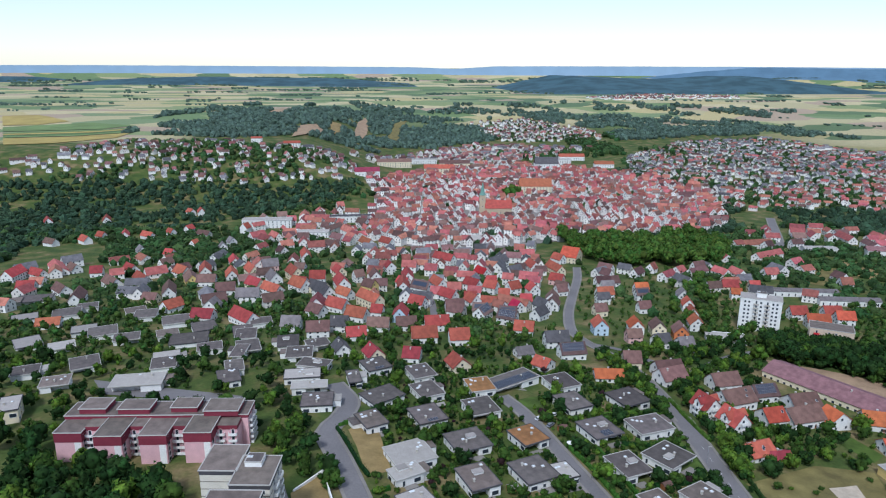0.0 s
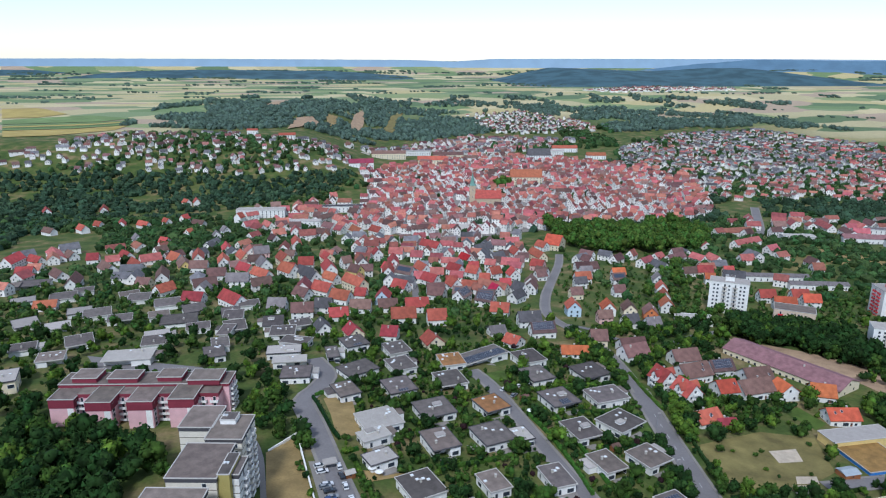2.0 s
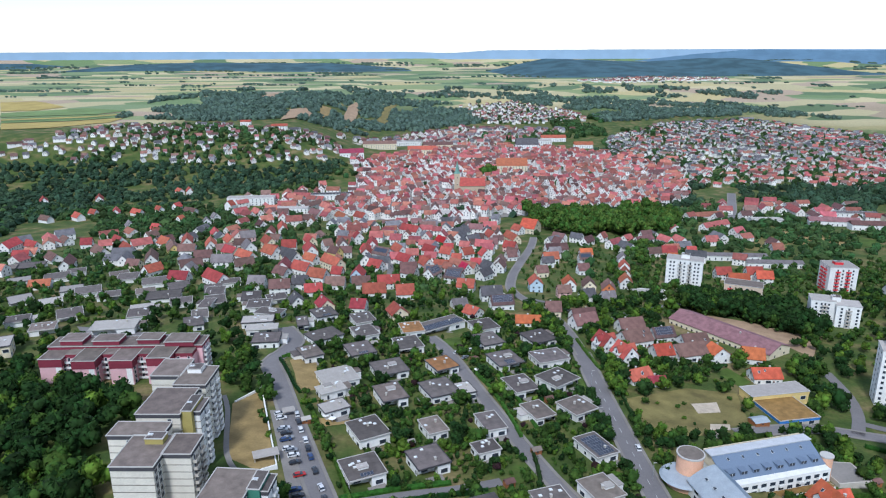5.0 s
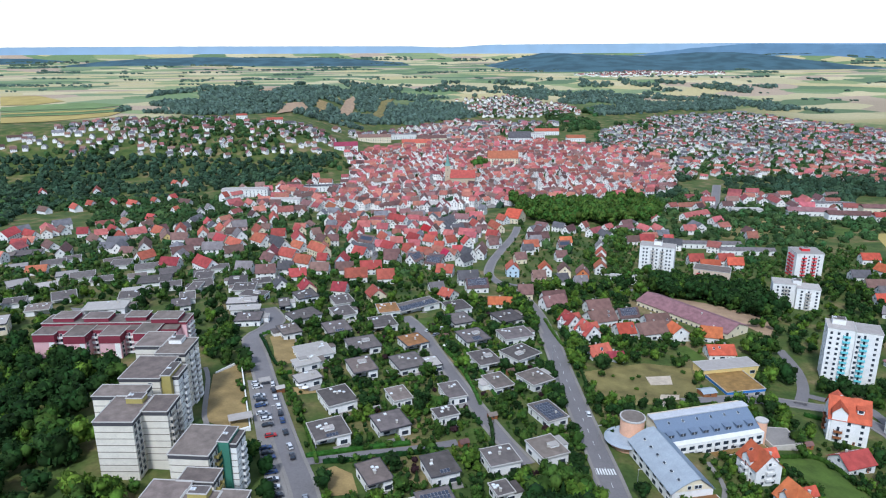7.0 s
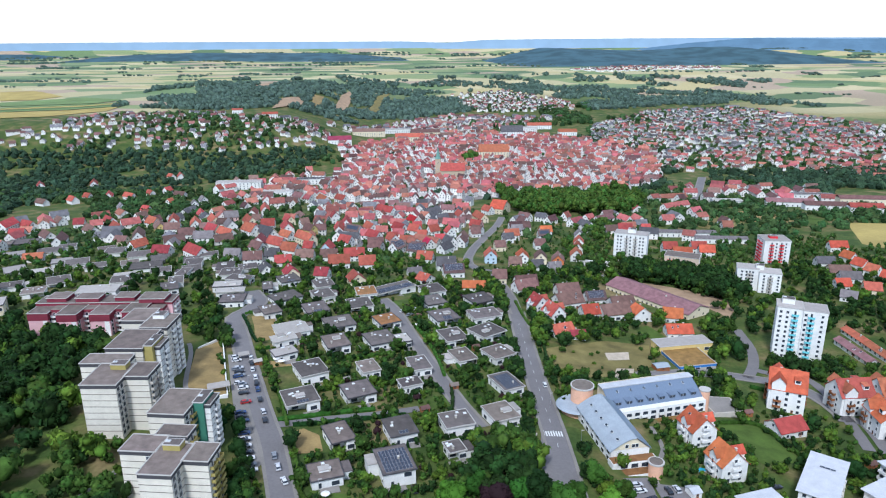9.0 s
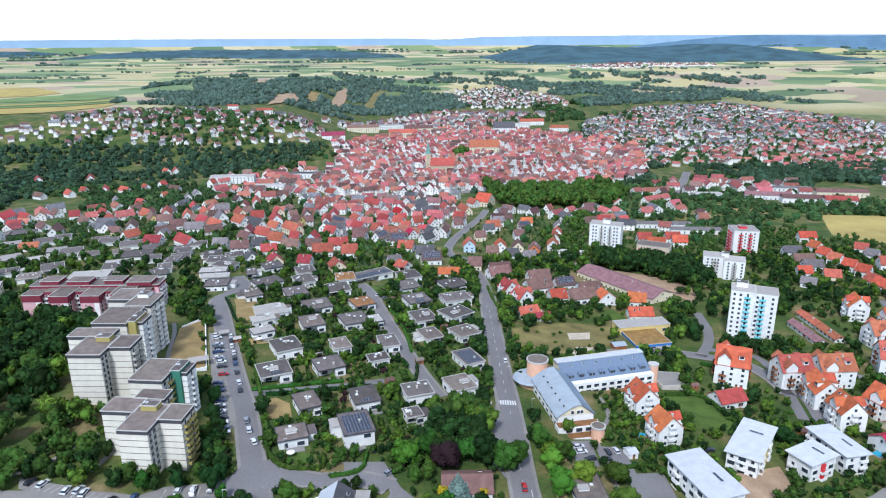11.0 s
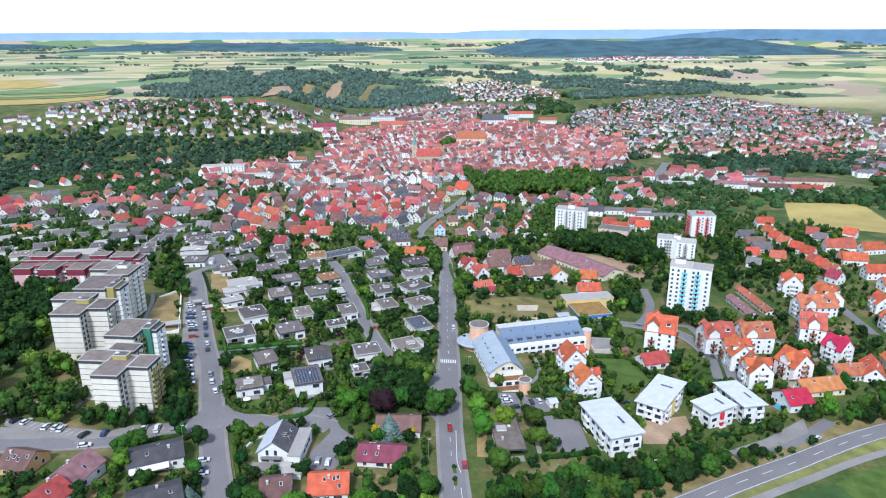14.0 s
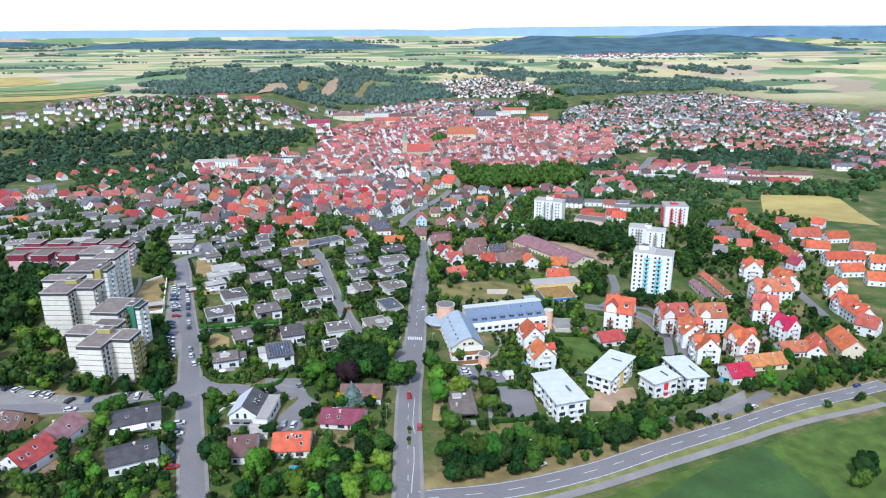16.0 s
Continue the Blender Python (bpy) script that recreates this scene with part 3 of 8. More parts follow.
BR2 = [(73, 222.6), (128.3, 237.1), (119.2, 220), (73.6, 213.3)]
BR3 = [(175.3, 263.8), (266.1, 284.2), (251.9, 266.6), (174.2, 252.3)]
E_TREES = [(159.8, 444), (183, 404.6), (206.8, 395), (198.5, 369.4), (160.5, 388.1), (132.1, 377.8)]
E_TREES2 = [(296.5, 548.4), (247.5, 437.5), (240.8, 391.3), (210.3, 394.8), (237.7, 462.6)]
plot("pavement", OLDTOWN, PAVING, 0.5, "pale paved streets and yards of the old town", "pavement", False)

# paved and planted patches among the houses
plot("parking_lot", [(-170, 262), (-150, 262), (-122, 258), (-104, 254), (-90, 258.5), (-80, 262), (-82, 256), (-90, 250), (-104, 246), (-122, 246), (-150, 249), (-170, 254)], PAVING, 0.2, "paved apron between the bays and the street", "parking", True)
plot("parking_lot", [(-143.8, 267.2), (-141.8, 261.5), (-111.4, 247.3), (-96.4, 252), (-78.9, 254), (-76.2, 260.7), (-84.3, 260.3), (-96, 258.5), (-105.1, 252.8), (-115.9, 255.3), (-125.9, 260.7)], PAVING, 0.31, "pale paved parking bays in front of the towers", "parking")
plot("road", [(-39.6, 270.6), (-38.7, 261.9), (-25.2, 258.5), (-24.2, 251), (-30.8, 238.7), (-31.2, 227.9), (-22.6, 227.1), (-20, 231.3), (-22.6, 234.3), (-20, 240.7), (-16.6, 242.3), (-15.2, 246.2), (-20.4, 253.8), (-25.3, 269.4)], ASPHALT, 0.3, "curving asphalt access lane between the houses", "road")
plot("bare_ground", [(101.9, 260.8), (124.2, 266), (121.6, 254.8), (106.7, 244.1), (95.7, 243.7)], DIRT, 0.14, "bare brown earth beside the new flats", "ground")
plot("road", [(132.8, 241.1), (149, 247.9), (176.8, 263), (172, 252), (146.2, 240.8), (133, 236.7)], PAVING, 0.3, "pale gravel drive above the highway", "road")
plot("parking_lot", [(44.9, 280.4), (54.8, 281.4), (52.1, 263.8), (43.6, 262.9)], ASPHALT, 0.3, "small asphalt car park beside the residence", "parking")
for pts in ([(80.6, 394.8), (94.6, 397.3), (91.1, 387.2), (79.1, 385.3)], [(79.7, 375.6), (89.1, 376.1), (86.5, 370.8), (76.6, 370.2)], [(73.9, 369.1), (81.8, 369.5), (78.3, 363.4), (71.4, 362.7)]):
    plot("sandpit", pts, SAND, 0.2, "pale sand patch of the playground", "sandpit")
for pts in ([(-103.4, 441.5), (-98.6, 446), (-91, 444), (-89, 423.6), (-87.5, 409.4), (-96.7, 405.3), (-100, 426.7)], [(-89.5, 382.6), (-72.2, 381), (-71.6, 379.6), (-88.6, 373.7)], [(-74.2, 316.4), (-67.8, 320.6), (-61.7, 315.3), (-59.9, 303.9), (-69.7, 302.5)], [(28, 232), (32, 232), (36, 258), (33, 262)], [(2, 280), (14, 276), (18, 300), (8, 302)], [(-98, 226), (-91, 222), (-92, 205), (-104, 204)]):
    plot("lawn", pts, STRAW, 0.16, "sun-dried yellow garden lawn", "lawn", len(pts) > 4)
for pts in ([(-63.5, 281), (-50, 277), (-49, 270), (-61, 273)], [(-20, 330), (-8, 334), (-6, 345), (-16, 342)], [(28, 398), (34, 400), (36, 428), (30, 426)], [(-40, 418), (-33, 416), (-35, 408), (-43, 412)], [(140, 340), (150, 344), (150, 330), (141, 326)], [(112, 430), (122, 436), (126, 420), (116, 414)], [(-30, 470), (-14, 474), (-15, 462), (-28, 458)]):
    plot("lawn", pts, LAWN, 0.17, "green garden lawn", "lawn")
ribbon("verge", CYCLEWAY, -4.9, 6.2, 0.2, GREENVERGE, "mown yellow-green verge between highway and track", "verge")
ribbon("verge", HIGHWAY, -8.6, 8.4, 0.2, VERGE, "dry grass embankment above the highway", "verge")
ribbon("path", [(52, 235), (55, 262), (58, 284), (69, 300), (72, 318)], 0, 1.8, 0.25, PAVING, "narrow pale garden footpath", "path")
ribbon("path", [(-128, 404), (-124, 390), (-118, 352), (-112, 335), (-112, 300), (-122, 268)], 0, 2.0, 0.25, PAVING, "curved pale footpath by the towers", "path")
ribbon("path", [(-150, 268), (-138, 275), (-128, 288), (-124, 300)], 0, 2.0, 0.25, PAVING, "pale footpath through the tower lawn", "path")
ribbon("path", [(16, 310), (12, 302), (13, 288), (17, 276)], 0, 1.8, 0.27, PAVING, "paved path above the retaining wall", "path")

# ---- houses ----
TAKEN = []
NEAR = Vector((-40, 60, 0))


def window_mesh(name, w, h, frame=FRAME, deep=0.12):
    """A framed pane set back in its frame, on the plane y = 0, facing -y; one connected shell."""
    s, t = Shape(), 0.11
    a, b, c, d = w / 2 + t, h / 2 + t, w / 2, h / 2
    for u, v, y in ((a, b, 0.05), (a, b, -deep), (c, d, -deep), (c, d, -0.01)):
        s.v += [(-u, y, -v), (u, y, -v), (u, y, v), (-u, y, v)]
    for r in range(3):
        for i in range(4):
            j = (i + 1) % 4
            s.f.append((4 * r + i, 4 * r + j, 4 * r + 4 + j, 4 * r + 4 + i))
            s.m.append(0)
    s.f.append((12, 13, 14, 15))
    s.m.append(1)
    return s.mesh(name, [frame, GLASS])


MIDW = window_mesh("window", 1.9, 1.6)
WIN, WIDE, TALL = window_mesh("window", 1.2, 1.35), window_mesh("window", 2.6, 1.7), window_mesh("window", 1.0, 2.1)
sk = Shape()
sk.box(-0.5, 0.5, -0.7, 0.7, 0, 0.12, 0)
sk.box(-0.42, 0.42, -0.62, 0.62, 0.12, 0.16, 1)
SKY_PANE = sk.mesh("skylight", [FRAME, GLASS])
dm = Shape()
dm.box(-0.6, 0.6, -0.6, 0.6, 0, 0.3, 0)
dm.prism([(-0.5, -0.5), (0.5, -0.5), (0.5, 0.5), (-0.5, 0.5)], 0.3, 0.42, 1)
DOME = dm.mesh("skylight", [RIM, plain("dome", (0.75, 0.78, 0.8), 0.2)])
ch = Shape()
ch.box(-0.35, 0.35, -0.35, 0.35, -1.2, 1.0, 0)
ch.box(-0.45, 0.45, -0.45, 0.45, 1.0, 1.12, 1)
CHIMNEY = ch.mesh("chimney", [WALL["concrete"], RIM])
pn = Shape()
pn.box(-0.5, 0.5, -0.8, 0.8, 0, 0.05, 0)
pn.box(-0.46, 0.46, -0.76, 0.76, 0.05, 0.06, 1)
SOLAR = pn.mesh("solar_panel", [METAL, PANEL])
bc = Shape()
bc.box(-1.6, 1.6, -1.3, 0, -0.15, 0, 0)
bc.box(-1.6, 1.6, -1.3, -1.18, 0, 0.95, 0)
bc.box(-1.6, -1.5, -1.18, 0, 0, 0.95, 0)
bc.box(1.5, 1.6, -1.18, 0, 0, 0.95, 0)


def balcony_mesh(mat):
    return bc.mesh("balcony", [mat])


BALCONY = {k: balcony_mesh(WALL[k]) for k in ("white", "turquoise", "redpaint", "concrete", "olive")}
BROWN_BALCONY = balcony_mesh(TIMBER)
dr = Shape()
dr.box(-0.5, 0.5, -0.06, 0.05, -1.1, 1.0, 0)
dr.box(-0.3, 0.3, -0.09, -0.06, 0.0, 0.8, 1)
DOOR = dr.mesh("door", [TIMBER, GLASS])


def take(x, y, w, d):
    TAKEN.append((x, y, max(w, d) * 0.5 + min(w, d) * 0.12))


def onwall(side, u, z, w, d):
    """The pose of a window on a wall of a w x d body: side s, e, n or w, u along it."""
    return {"s": pose(u, -d / 2, z), "n": pose(u, d / 2, z, 0, 0, 180), "e": pose(w / 2, u, z, 0, 0, 90), "w": pose(-w / 2, u, z, 0, 0, -90)}[side]


COLOURS = {"red": "red-tiled", "orange": "orange-tiled", "rust": "rust-red tiled", "brown": "brown-tiled", "grey": "grey-tiled", "slate": "dark slate", "darkred": "dark red", "wine": "wine-red", "crimson": "crimson", "mauve": "mauve-brown", "ochre": "ochre-tiled", "solar": "solar-panelled brown", "plum": "plum-coloured"}
WALLS = {"white": "white rendered", "cream": "cream", "yellow": "yellow", "sky": "pale blue", "pinkwall": "pink", "orangewall": "orange", "ochre": "ochre"}
rng = random.Random(5)


def cross_gable(ob, rf, u, sg, cw, hd, eave, rise, k, roof, wall, bal):
    """A gabled bay that rises through the eaves, with its own small roof and a balcony."""
    top = eave + rise * 0.86
    low = top - cw * 0.5
    v0, vi = sg * (hd + 0.45), sg * (hd - 1.0)
    s, h = Shape(), cw / 2
    sec = [(u - h, -2), (u + h, -2), (u + h, low), (u, top), (u - h, low)]
    front, back = [(a, v0, z) for a, z in sec], [(a, vi, z) for a, z in sec]
    s.poly(front if sg < 0 else front[::-1])
    for i in (1, 4):
        j = (i + 1) % 5
        s.poly([front[i], front[j], back[j], back[i]])
    bay = part("cross_gable", s, WALL[wall], ob)
    s, vo = Shape(), sg * (hd + 0.95)
    for q in (-1, 1):
        e = low - 0.4
        va, ve = sg * max(0.05, (eave + rise - top) / k - 0.3), sg * min(hd, (eave + rise - e) / k - 0.3)
        for dz in (0.1, 0.3):
            f = [(u, vo, top + dz), (u + q * (h + 0.4), vo, e + dz), (u + q * (h + 0.4), ve, e + dz), (u, va, top + dz)]
            s.poly(f if (q * sg > 0) == (dz > 0.2) else f[::-1])
        s.poly([(u, vo, top + 0.1), (u + q * (h + 0.4), vo, e + 0.1), (u + q * (h + 0.4), vo, e + 0.3), (u, vo, top + 0.3)])
    part("gable_roof", s, ROOF[roof], rf)
    turn = 0 if sg < 0 else 180
    for z in (1.6, 4.4, 7.1):
        if z + 0.9 < top - 0.8:
            part("window", WIN if z < 3 else TALL, None, bay, at=pose(u, v0, z, 0, 0, turn))
            if z > 3:
                part("balcony", bal, None, bay, at=pose(u, v0, z - 1.25, 0, 0, turn))


def gable_house(x, y, rot, w, d, eave, rise, roof="red", wall="white", storeys=2):
    """A house with a pitched roof, its ridge along local x."""
    far = (Vector((x, y, 0)) - NEAR).length
    ob = thing("house", x, y, rot, f"{WALLS[wall]} house with a {COLOURS[roof]} pitched roof", "house", "houses of the town")
    take(x, y, w, d)
    hw, hd, k = w / 2, d / 2, rise / (d / 2)
    s = Shape()
    sec = [(-hd, -3), (hd, -3), (hd, eave), (0, eave + rise), (-hd, eave)]
    for u, o in ((-hw, -1), (hw, 1)):
        pts = [(u, a, b) for a, b in sec]
        s.poly(pts if o > 0 else pts[::-1])
    s.poly([(-hw, -hd, -3), (hw, -hd, -3), (hw, -hd, eave), (-hw, -hd, eave)])
    s.poly([(hw, hd, -3), (-hw, hd, -3), (-hw, hd, eave), (hw, hd, eave)])
    part("wall", s, WALL[wall], ob)
    ov, t = 0.55, 0.22
    s = Shape()
    for sg in (-1, 1):
        a, b = (0, eave + rise + 0.05), (sg * (hd + ov), eave - ov * k + 0.05)
        q = [(-hw - ov, a[0], a[1]), (-hw - ov, b[0], b[1]), (hw + ov, b[0], b[1]), (hw + ov, a[0], a[1])]
        if sg > 0:
            q = q[::-1]
        up = [(p[0], p[1], p[2] + t) for p in q]
        s.poly(up)
        s.poly(q[::-1])
        for i in range(4):
            j = (i + 1) % 4
            s.poly([q[i], q[j], up[j], up[i]])
    rf = part("roof", s, ROOF[roof], ob)
    if far < 540:
        part("chimney", CHIMNEY, None, ob, at=pose(rng.uniform(-0.3, 0.3) * w, rng.choice((-1, 1)) * d * 0.13, eave + rise * 0.8))
    tilt = math.degrees(math.atan(k))

    def on_slope(u, v, lift=0.3):
        sg = 1 if v > 0 else -1
        return pose(u, v, eave + rise - abs(v) * k + lift, -sg * tilt)

    if roof == "solar":
        sg = -1 if math.cos(radians(rot)) > 0 else 1
        nx, ny = int((w - 1) / 1.15), max(2, int(math.hypot(hd, rise) / 1.9))
        for i in range(nx if far < 560 else 0):
            for j in range(ny):
                part("solar_panel", SOLAR, None, rf, at=on_slope((i - (nx - 1) / 2) * 1.15, sg * (0.9 + j * 1.7 * math.cos(radians(tilt)))))
        if far >= 560:
            q = Shape()
            q.box(-w * 0.42, w * 0.42, -hd * 0.38, hd * 0.38, 0, 0.1)
            part("solar_panel", q, PANEL, rf, at=on_slope(0, sg * hd * 0.5))
    elif far < 440:
        for i in range(rng.randint(1, 4)):
            part("skylight", SKY_PANE, None, rf, at=on_slope(rng.uniform(-0.38, 0.38) * w, rng.choice((-1, 1)) * rng.uniform(0.25, 0.7) * hd))
    if far < 430:
        cols = max(2, int(w / 4.6))
        lev = max(1, int((eave + 0.2) / 2.7))
        for f in range(lev):
            z = 1.5 + f * 2.75
            if z + 0.8 > eave:
                break
            for side in ("s", "n"):
                for i in range(cols):
                    u = (i + 0.5) / cols * w - hw
                    part("window", WIDE if (f == 0 and i == cols // 2 and storeys < 3) else WIN, None, ob, at=onwall(side, u, z, w, d))
            for side in ("e", "w"):
                for u in (-d * 0.22, d * 0.22):
                    part("window", WIN, None, ob, at=onwall(side, u, z, w, d))
        if rise > 2.8:
            for side in ("e", "w"):
                part("window", WIN, None, ob, at=onwall(side, 0, eave + rise * 0.3, w, d))
        part("door", DOOR, None, ob, at=onwall("s", w * 0.5 / cols if cols % 2 == 0 else w / cols * 0.5 + 0.3, 1.1, w, d))
    elif far < 950:
        s, cols = Shape(), max(2, int(w / 3.6))
        for f in range(max(1, int((eave + 0.4) / 2.7))):
            z = 0.9 + f * 2.7
            for i in range(cols):
                u = (i + 0.5) / cols * w - hw
                s.box(u - 0.6, u + 0.6, -hd - 0.04, -hd + 0.02, z, z + 1.3)
                s.box(u - 0.6, u + 0.6, hd - 0.02, hd + 0.04, z, z + 1.3)
            for v in (-d * 0.22, d * 0.22):
                s.box(-hw - 0.04, -hw + 0.02, v - 0.6, v + 0.6, z, z + 1.3)
                s.box(hw - 0.02, hw + 0.04, v - 0.6, v + 0.6, z, z + 1.3)
        for u in (-hw, hw):
            s.box(u - 0.04, u + 0.04, -0.6, 0.6, eave + 0.3, eave + 1.6)
        tagged(part("glazing", s, GLASS, ob), kind="stuff")
    if storeys >= 3 and far < 520:
        bal = BROWN_BALCONY if roof in ("rust", "orange") and rng.random() < 0.5 else BALCONY["white"]
        for f in range(1, 4):
            if f * 2.75 + 1 < eave + rise * 0.5:
                for side in ("e", "w"):
                    part("balcony", bal, None, ob, at=onwall(side, 0, f * 2.75 + 0.1, w, d))
        for sg in (-1, 1):
            for u in ((-w * 0.25, w * 0.25) if w > 13 else (0,)):
                if u <= 0:
                    cross_gable(ob, rf, u, sg, min(5.6, w * 0.42), hd, eave, rise, k, roof, wall, bal)
                    continue
                q = Shape()
                q.box(-1.2, 1.2, -1.4, 1.4, -0.6, 1.35, 0)
                dmr = part("dormer", q, WALL[wall], rf, at=pose(u, sg * hd * 0.55, eave + rise * 0.45 + 0.35, 0, 0, 0 if sg < 0 else 180))
                q = Shape()
                q.poly([(-1.5, -1.7, 1.3), (1.5, -1.7, 1.3), (1.5, 1.6, 1.75), (-1.5, 1.6, 1.75)])
                q.poly([(-1.5, -1.7, 1.5), (1.5, -1.7, 1.5), (1.5, 1.6, 1.95), (-1.5, 1.6, 1.95)][::1])
                q.poly([(-1.5, -1.7, 1.3), (1.5, -1.7, 1.3), (1.5, -1.7, 1.5), (-1.5, -1.7, 1.5)])
                q.box(-0.9, 0.9, -1.46, -1.38, -0.1, 1.1, 1)
                me = q.mesh("dormer_roof", [ROOF[roof], GLASS])
                me.transform(Matrix.Translation((u, sg * hd * 0.55, eave + rise * 0.45 + 0.35)) @ pose(0, 0, 0, 0, 0, 0 if sg < 0 else 180))
                part("dormer_roof", me, None, rf)
    return ob


ROOFS = {"bitumen": "dark grey flat", "taupe": "taupe gravel flat", "pale": "pale flat", "moss": "rust-brown planted flat"}


def flat_house(x, y, rot, w, d, roof="bitumen", solar=0, height=3.4, wall="white"):
    """A bungalow with a flat roof and a raised rim."""
    far = (Vector((x, y, 0)) - NEAR).length
    ob = thing("bungalow", x, y, rot, f"{WALLS[wall]} bungalow with a {ROOFS[roof]} roof" + (" and solar panels" if solar else ""), "house", "bungalows on the slope")
    take(x, y, w, d)
    hw, hd, h = w / 2, d / 2, height
    s = Shape()
    cut = rng.choice((0, 0, 0.3, 0.4))
    sx = rng.choice((-1, 1))
    a, b = hw - 0.45, hd - 0.45
    if cut:
        foot = [(-a, -b + d * 0.25), (sx * a * 0.2, -b + d * 0.25), (sx * a * 0.2, -b), (a, -b), (a, b), (-a, b)] if sx > 0 else [(-a, -b), (-a * 0.2, -b), (-a * 0.2, -b + d * 0.25), (a, -b + d * 0.25), (a, b), (-a, b)]
    else:
        foot = [(-a, -b), (a, -b), (a, b), (-a, b)]
    s.prism(foot, -3, h - 0.1)
    part("wall", s, WALL[wall], ob)
    s = Shape()
    s.box(-hw, hw, -hd, hd, h - 0.3, h)
    rf = part("roof", s, ROOF[roof], ob)
    s = Shape()
    for q in ((-hw - 0.04, hw + 0.04, -hd - 0.04, -hd + 0.2), (-hw - 0.04, hw + 0.04, hd - 0.2, hd + 0.04), (-hw - 0.04, -hw + 0.2, -hd + 0.2, hd - 0.2), (hw - 0.2, hw + 0.04, -hd + 0.2, hd - 0.2)):
        s.box(*q, h - 0.42, h + 0.14)
    part("roof_rim", s, RIM if rng.random() < 0.6 else ROOF["slate"], rf, "pale metal roof edge")
    if far < 560:
        part("chimney", CHIMNEY, None, rf, at=pose(rng.uniform(-0.25, 0.25) * w, rng.uniform(-0.25, 0.25) * d, h + 0.1))
    if far < 520:
        tx, ty = rng.uniform(-0.2, 0.2) * w, -hd - 1.4
        s = Shape()
        s.box(tx - 3.2, tx + 3.2, ty - 1.6, ty + 1.8, -2.5, 0.35)
        part("terrace", s, PAVING, ob, "paved garden terrace")
        if rng.random() < 0.35:
            sg, aw, ad = rng.choice((-1, 1)), 3.6, 6.2
            s = Shape()
            s.box(sg * (hw + aw / 2 - 0.4) - aw / 2, sg * (hw + aw / 2 - 0.4) + aw / 2, hd - ad - 1, hd - 1, -3, h - 1.1)
            ax = part("annex", s, WALL[wall], ob)
            s = Shape()
            s.box(sg * (hw + aw / 2 - 0.4) - aw / 2 - 0.2, sg * (hw + aw / 2 - 0.4) + aw / 2 + 0.2, hd - ad - 1.2, hd - 0.8, h - 1.1, h - 0.85)
            part("annex_roof", s, ROOF[rng.choice(("pale", "taupe", "bitumen"))], ax)
        if rng.random() < 0.3:
            bx, by = rng.uniform(-0.2, 0.2) * w, rng.uniform(-0.1, 0.25) * d
            s = Shape()
            s.box(bx - 1.8, bx + 1.8, by - 1.3, by + 1.3, h - 0.1, h + 0.75, 0)
            s.box(bx - 2, bx + 2, by - 1.5, by + 1.5, h + 0.75, h + 0.9, 1)
            part("roof_box", s, [WALL[wall], ROOF["pale"]], rf, "raised roof light box")
    if solar:
        nx, ny = max(2, int((w - 1.6) / 1.25)), max(1, int((d - 1.6) / 2.1 * (solar if solar > 0.5 else solar)))
        if solar < 0.5:
            nx = max(3, nx // 2)
        if roof == "bitumen" and far < 620:
            for i in range(nx):
                for j in range(ny):
                    part("solar_panel", SOLAR, None, rf, at=pose((i - (nx - 1) / 2) * 1.2, -hd + 1.8 + j * 2.1, h + 0.25, 14))
    if solar < 0.5 and far < 500:
        for i in range(rng.randint(1, 4)):
            part("skylight", DOME, None, rf, at=pose(rng.uniform(-0.36, 0.36) * w, rng.uniform(0.0, 0.38) * d, h - 0.05))
    if far < 470:
        for side, ln in (("s", w), ("n", w), ("e", d), ("w", d)):
            if cut and side == "s":
                continue
            k = max(2, int(ln / 4.6))
            for i in range(k):
                part("window", (WIDE, WIN, TALL)[(i + k) % 3], None, ob, at=onwall(side, ((i + 0.5) / k - 0.5) * (ln - 1), 1.5 if h < 5 else 1.5 + 2.7 * (i % 2), w - 0.9, d - 0.9))
        if cut:
            part("window", WIDE, None, ob, at=pose(sx * a * 0.6, -b, 1.5))
            part("window", WIDE, None, ob, at=pose(-sx * a * 0.45, -b + d * 0.25, 1.5))
        part("door", DOOR, None, ob, at=onwall("e", d * 0.04, 1.1, w - 0.9, d - 0.9))
    return ob


flat_house(-100.6, 493.5, 8, 6.5, 14.1, height=3.9, roof='bitumen', solar=0)
flat_house(-88.0, 471.7, 30, 17.1, 13.8, height=3.9, roof='bitumen', solar=0)
flat_house(-67.1, 503.1, 17, 12.6, 15.7, height=3.9, roof='bitumen', solar=0)
flat_house(-66.5, 479.2, 19, 12.4, 15.7, height=3.9, roof='bitumen', solar=0)
flat_house(-40.4, 483.0, 8, 12.5, 14.7, height=3.9, roof='moss', solar=0)
flat_house(-23.8, 488.6, 28, 28.3, 12.5, height=3.9, roof='bitumen', solar=0.6)
flat_house(-44.5, 458.1, 13, 13.6, 15.7, height=3.9, roof='bitumen', solar=0)
flat_house(-69.4, 451.3, 17, 13.5, 15.7, height=3.9, roof='bitumen', solar=0.25)
flat_house(-93.7, 445.1, 22, 10.2, 13.9, height=3.9, roof='taupe', solar=0)
flat_house(-55.9, 426.8, 16, 15.5, 15.4, height=3.9, roof='bitumen', solar=0)
flat_house(-80.0, 416.9, 19, 16.7, 15.7, height=3.9, roof='pale', solar=0.15)
flat_house(-82.6, 403.4, 23, 12.0, 8.4, height=3.9, roof='pale', solar=0)
flat_house(-80.9, 386.5, 24, 11.5, 8.8, height=3.9, roof='pale', solar=0)
flat_house(-57.0, 398.5, 16, 11.8, 15.7, height=4.6, roof='taupe', solar=0)
